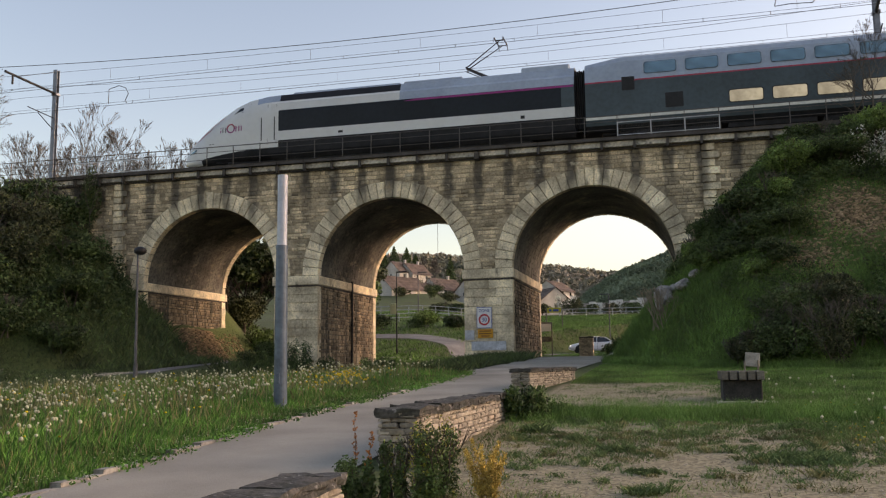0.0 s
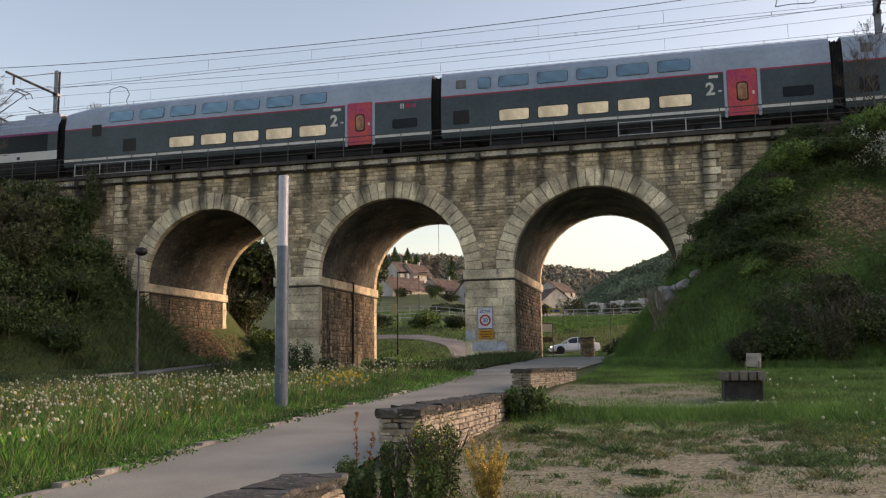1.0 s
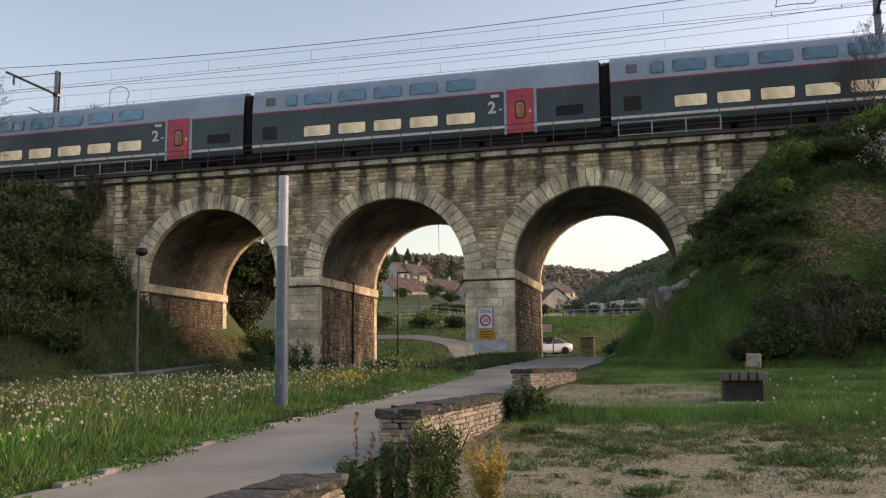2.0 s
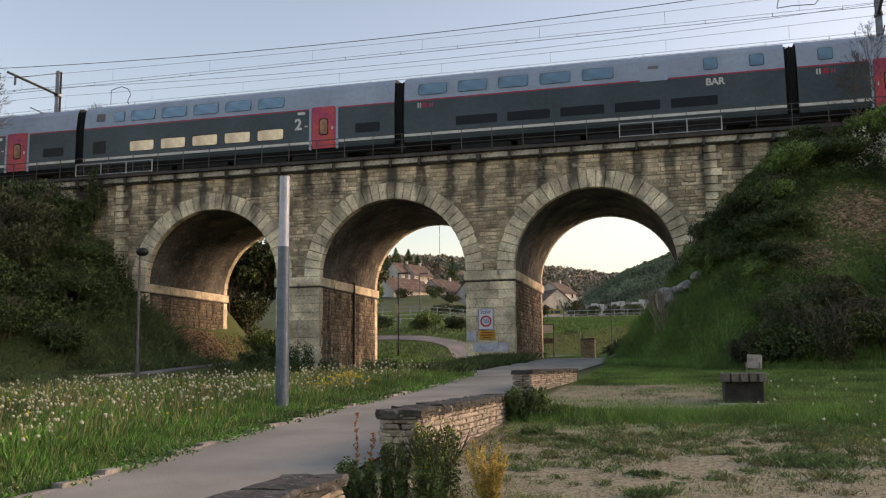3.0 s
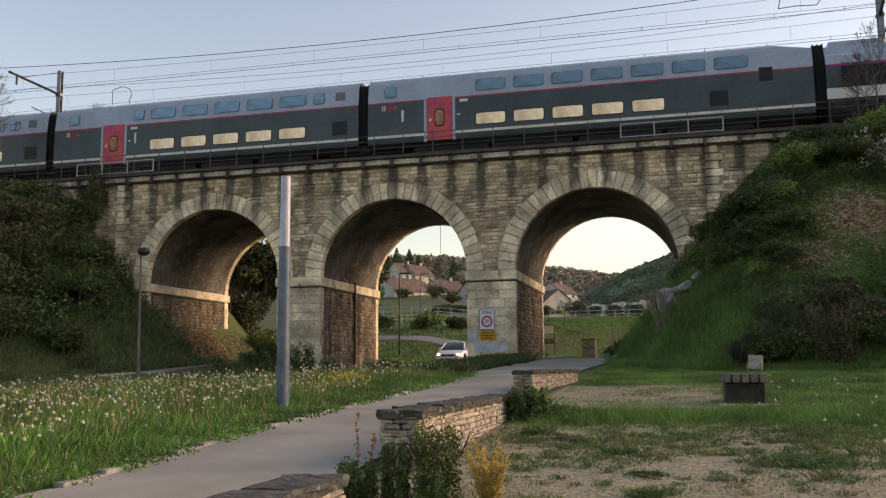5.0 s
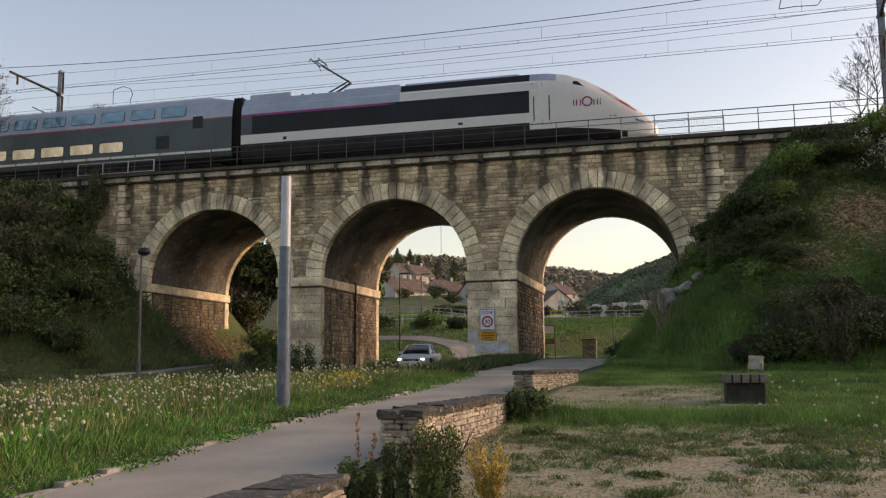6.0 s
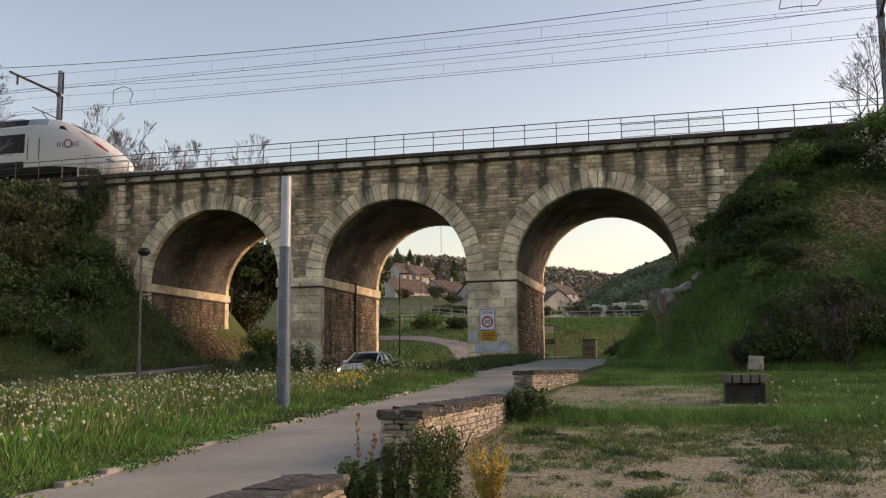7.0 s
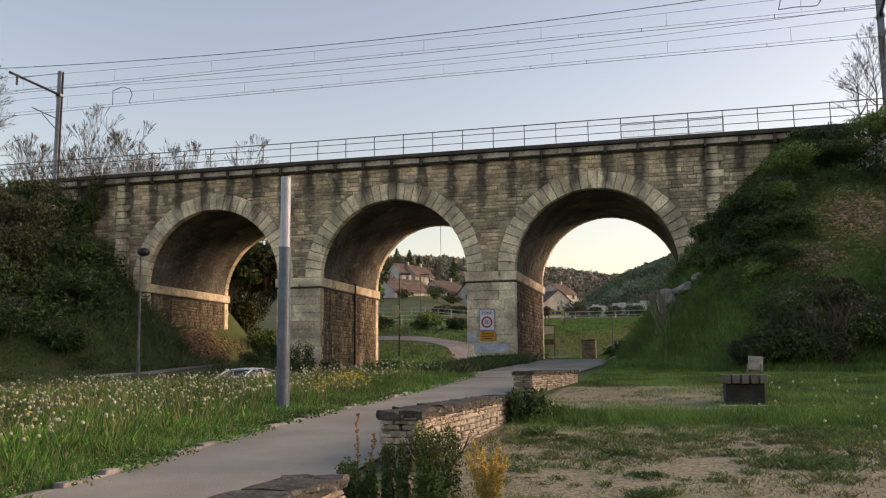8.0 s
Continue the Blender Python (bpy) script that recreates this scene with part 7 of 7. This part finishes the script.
house(-90.0, 235, 30.0, 8.0, 7.0, 3.0, 5.8, 64, "pale rendered house with brown roof")
for i, (x, y, w, t) in enumerate(((-50.2, 184, 2.0, 3.6), (-44, 118, 1.8, 1.5), (-31.5, 122, 2.2, 1.6), (-28.2, 118, 2.0, 1.5), (-58, 186, 2.4, 2.2), (-17.8, 163, 2.2, 2.8), (-14, 158, 2.2, 1.8), (-46, 182, 2.4, 2.2), (-11, 165, 2.4, 2.2), (-7, 160, 2.6, 2), (-66, 184, 2.6, 2.4), (-24, 168, 2.2, 2.0), (-70, 240, 3.0, 4.0), (-58, 218, 2.6, 3.0))):
    thicket("garden_bush", [(x, y, w, t)], M["leaf"] if i % 3 == 0 else M["dim_leaf"], "garden bush in front of the houses", 850 + i, 1500, 0.16)


def conifer(x, y, tall, w, label, seed):
    r = np.random.default_rng(seed)
    t = thing("conifer", (x, y, h(x, y)), label, "tree", "conifers behind the houses")
    part("trunk", tubed((0, 0, -0.3), (0, 0, tall * 0.97), tall * 0.016, 0.03, 7), M["bark"], t)
    n = 6000
    u = r.uniform(0, 1, n) ** 0.7
    tier = np.floor(u * 16) / 16 + 0.03
    a = r.uniform(0, 6.28, n)
    rad = (1 - u) * w * 1.5 * (0.35 + 0.65 * r.uniform(0, 1, n)) * (0.75 + 0.35 * np.sin(a * 5 + tier * 40))
    z = tall * (0.12 + 0.88 * (0.6 * u + 0.4 * tier)) - rad * 0.25
    pts = np.stack([np.cos(a) * rad, np.sin(a) * rad, z], 1)
    part_from("branches", quads("branches", leaves(pts, 0.22, r, -0.4), M["box"]), t)


for i, (x, y, tall, w) in enumerate(((-67.3, 270, 35.6 - h(-67.3, 270), 2.6), (-90.5, 285, 41.6 - h(-90.5, 285), 4.4), (-87, 288, 41.4 - h(-87, 288), 4.4), (-82.7, 284, 38.6 - h(-82.7, 284), 3.6), (-95, 286, 42 - h(-95, 286), 4.4), (-64, 274, 32.5 - h(-64, 274), 2.4), (-92.5, 280, 40 - h(-92.5, 280), 4.4))):
    conifer(x, y, tall, w, "dark fir rising behind the houses", 870 + i)
shrub(-19.8, 170, 3.6, 4.2, M["blossom"], "white-blossoming tree in a garden", 895, 900, 0.16, 7, name="blossom_tree")
for i, (x, y, tall) in enumerate(((-78, 275, 10), (-73, 272, 11), (-70, 276, 10), (-61, 272, 10), (-75.5, 280, 11))):
    bare_tree(x, y, tall, 880 + i, "bare tree among the houses", leafy=0, fine=0.04, forks=3)

# pale retaining wall and woods of the far hill
rw = thing("retaining_wall", (-18.5, 186, 12.6), "long pale stone retaining wall under the hill", "wall", kind="structure")
for i in range(12):
    x = 1.4 * i
    part("wall_panel", boxed(x, x + 1.36, -0.7 * i, 0.6 - 0.7 * i, -4, 1.4 + 0.25 * math.sin(i * 1.7) + 0.03 * i, bevel=0.05), M["shutter"] if i % 3 else M["boulder"], rw)
M["woods"] = mat("bare_spring_woods", (0.25, 0.205, 0.17), 0.9, scale=0.012, vary=0.35, fine=0.1, bump=0, island=0.15, second=(0.16, 0.17, 0.125), space="World")
M["scrub"] = mat("grey_green_scrub", (0.15, 0.20, 0.13), 0.9, scale=0.03, vary=0.35, fine=0.2, bump=0, island=0.12, space="World")


def far_cover(name, n, y0, y1, lats, crown, size, material, label):
    """Many small crowns over a far hillside."""
    wy = y0 + (y1 - y0) * rs.uniform(0, 1, n)
    wx = wy * (lats[0] + (lats[1] - lats[0]) * rs.uniform(0, 1, n))
    C = on_ground(wx, wy, crown * 0.5)
    k = np.repeat(np.arange(n), 14)
    d3 = rs.normal(size=(len(k), 3))
    d3 /= np.linalg.norm(d3, axis=1, keepdims=True)
    tall = crown * rs.uniform(0.5, 1.25, n)[k][:, None]
    stuff(name, quads(name, leaves(C[k] + d3 * tall * np.array([0.8, 0.8, 1.0]), size, rs), material), label, "woods")


far_cover("far_woods", 5200, 470, 1010, (-0.42, 0.02), 4.6, 2.0, M["woods"], "brownish bare woods on the far ridge")
far_cover("hillside_scrub", 4200, 215, 460, (-0.12, 0.03), 1.3, 0.6, M["scrub"], "grey-green scrub on the nearer hillside")

# drain pipe and small fittings on the piers
dp = thing("drain_pipe", (PX[1] + PIER + 0.12, D + 4.6, 1.8), "dark cast-iron drain pipe on the pier side", "pipe")
part("pipe", tubed((0, 0, 0), (0, 0, 4.4), 0.06), M["black_paint"], dp)
for z in (0.6, 2.0, 3.4):
    part("pipe_collar", tubed((0, 0, z), (0, 0, z + 0.08), 0.085), M["black_paint"], dp)
hp = thing("hanging_cable", (-13.0, D + DEEP - 1.0, 9.72), "thin cable hanging from the vault", "cable")
part("cable", tubed((0, 0, -1.7), (0, 0, 0.1), 0.012, seg=5), M["wire"], hp)

# ---- silver car ----
M["car_paint"] = mat("silver_car_paint", (0.74, 0.75, 0.77), 0.3, 0.05, scale=1, vary=0.12, fine=10, bump=0.01, spec=0.6)
M["car_glass"] = mat("dark_car_glass", (0.02, 0.024, 0.028), 0.08, vary=0.2, bump=0, spec=0.8)
M["tyre"] = mat("tyre_rubber", (0.02, 0.02, 0.02), 0.9, vary=0.2, bump=0.2)
M["rim"] = mat("alloy_rim", (0.40, 0.41, 0.42), 0.35, 0.7, vary=0.15, bump=0)


def glow(name, c, k):
    m = mat(name, c, 0.2, vary=0.1, bump=0)
    b = m.node_tree.nodes["Principled BSDF"]
    b.inputs["Emission Color"].default_value = (*c, 1)
    b.inputs["Emission Strength"].default_value = k
    return m


M["headlamp"] = glow("lit_headlamp", (1.0, 0.95, 0.85), 2.5)
M["taillamp"] = mat("red_tail_lamp", (0.30, 0.01, 0.01), 0.2, vary=0.1, bump=0)


def make_car():
    """A saloon, nose towards +x, wheels on z = 0."""
    c = tagged(new("car"), "silver saloon car with dark windows and lit headlamps", "car")
    def loft(rows, name, material, smooth=True):
        n = len(rows[0])
        verts = [v for r in rows for v in r]
        faces = [(i * n + j, i * n + j + 1, (i + 1) * n + j + 1, (i + 1) * n + j) for i in range(len(rows) - 1) for j in range(n - 1)]
        faces += [tuple(range(n))[::-1], tuple(range((len(rows) - 1) * n, len(rows) * n))]
        me = mesh_from(name, verts, faces, material, smooth=smooth)
        o = obj(name, me, c)
        md = o.modifiers.new("round", "BEVEL")
        md.width, md.segments, md.limit_method, md.angle_limit = 0.03, 2, "ANGLE", radians(35)
        return o
    # lower body: stations along x with half-width, sill, bonnet height
    st = [(-2.22, 0.66, 0.42, 0.74), (-2.15, 0.78, 0.30, 0.93), (-1.75, 0.86, 0.22, 0.99), (-1.2, 0.88, 0.20, 0.96), (0.0, 0.89, 0.20, 0.93), (1.0, 0.88, 0.20, 0.92), (1.55, 0.86, 0.20, 0.82), (2.0, 0.80, 0.24, 0.72), (2.2, 0.66, 0.32, 0.60), (2.25, 0.55, 0.38, 0.52)]
    rows = []
    for x, w, lo, hi in st:
        m_ = (lo + hi) / 2
        half = [(w * 0.86, lo), (w, lo + 0.14), (w, m_ + 0.06), (w * 0.94, hi - 0.05), (w * 0.8, hi), (0, hi + 0.02)]
        rows.append([(x, -y, z) for y, z in half] + [(x, y, z) for y, z in half[-2::-1]])
    loft(rows, "body", M["car_paint"])
    cab = [(-1.55, 0.72, 0.70, 0.98), (-0.95, 0.74, 0.56, 1.36), (-0.3, 0.75, 0.57, 1.43), (0.25, 0.75, 0.56, 1.40), (1.05, 0.74, 0.70, 0.95)]
    rows = []
    for x, wb, wt, hi in cab:
        half = [(wb, 0.9), (wt if hi > 1.1 else wb * 0.98, max(hi - 0.04, 0.92)), (wt * 0.85, hi), (0, hi + 0.015)]
        rows.append([(x, -y, z) for y, z in half] + [(x, y, z) for y, z in half[-2::-1]])
    loft(rows, "greenhouse", M["car_glass"])
    rf = []
    for x, w, z in ((-1.0, 0.555, 1.345), (-0.3, 0.575, 1.44), (0.27, 0.565, 1.405)):
        rf.append([(x, -w, z - 0.02), (x, -w * 0.8, z + 0.012), (x, 0, z + 0.03), (x, w * 0.8, z + 0.012), (x, w, z - 0.02)])
    loft(rf, "roof_panel", M["car_paint"])
    for s in (-1, 1):
        for a, b in (((1.04, 0.735, 0.95), (0.27, 0.58, 1.40)), ((-0.2, 0.755, 0.93), (-0.24, 0.585, 1.42)), ((-1.6, 0.73, 0.97), (-0.98, 0.575, 1.36))):
            part("pillar", tubed((a[0], s * a[1], a[2]), (b[0], s * b[1], b[2]), 0.035, seg=6), M["car_paint"], c)
        part("mirror", boxed(0.62, 0.78, s * 0.88 - 0.09, s * 0.88 + 0.09, 0.93, 1.06, bevel=0.03), M["car_paint"], c)
        bm = bmesh.new()
        bmesh.ops.create_uvsphere(bm, u_segments=12, v_segments=8, radius=0.09)
        for v in bm.verts:
            v.co = Vector((v.co.x * 0.8 + 2.11, v.co.y * 1.1 + s * 0.60, v.co.z * 0.7 + 0.62))
        part("headlight", bm, M["headlamp"], c, "lit headlamp", smooth=True)
        part("tail_light", boxed(-2.2, -2.08, s * 0.62 - 0.12, s * 0.62 + 0.12, 0.70, 0.88, bevel=0.02), M["taillamp"], c, "red tail lamp")
        part("door_seam", boxed(-0.25, -0.235, s * 0.893 - 0.004, s * 0.893 + 0.004, 0.3, 0.88), M["tyre"], c)
        for x in (1.35, -1.35):
            w = part("wheel", tubed((x, s * 0.72 - 0.1, 0.31), (x, s * 0.72 + 0.1, 0.31), 0.31, seg=24), M["tyre"], c)
            part("rim", tubed((x, s * 0.83 - 0.012, 0.31), (x, s * 0.83 + 0.008, 0.31), 0.2, seg=16), M["rim"], w)
            part("wheel_arch", tubed((x, s * 0.80 - 0.1, 0.33), (x, s * 0.80 + 0.088, 0.33), 0.37, seg=24), M["tyre"], c)
    part("grille", boxed(2.17, 2.245, -0.42, 0.42, 0.48, 0.64, bevel=0.02), M["tyre"], c)
    part("number_plate", boxed(2.22, 2.275, -0.26, 0.26, 0.36, 0.46, bevel=0.01), M["white"], c)
    return c


car = make_car()
CAR_WAY = [(0.0, -7.3, 82.4, 190), (0.5, -8.0, 82.0, 192), (1.0, -9.0, 81.0, 196), (1.5, -10.0, 79.4, 202), (2.6, -12.0, 73.3, 238), (3.4, -13.1, 67.5, 256), (4.3, -13.5, 60.4, 268),
           (4.7, -13.5, 57.2, 270), (5.4, -13.5, 51.2, 272), (5.8, -13.5, 47.8, 274), (6.2, -13.55, 45.2, 274), (6.5, -13.65, 43.0, 272), (6.8, -13.75, 41.2, 270), (7.0, -13.8, 39.2, 269), (7.25, -13.8, 36.5, 268), (7.5, -13.85, 33.9, 265), (7.75, -14.15, 31.4, 258), (8.0, -14.75, 29.0, 250)]


def motions():
    for c, x, rz in train:
        walk(c, [(0.0, pose(x, TRACK, RAIL, 0, 0, rz)), (8.0, pose(x - 8 * SPEED, TRACK, RAIL, 0, 0, rz))])
    walk(car, [(t, pose(x, y, h(x, y) + 0.035, 0, 0, rz)) for t, x, y, rz in CAR_WAY])


motions()
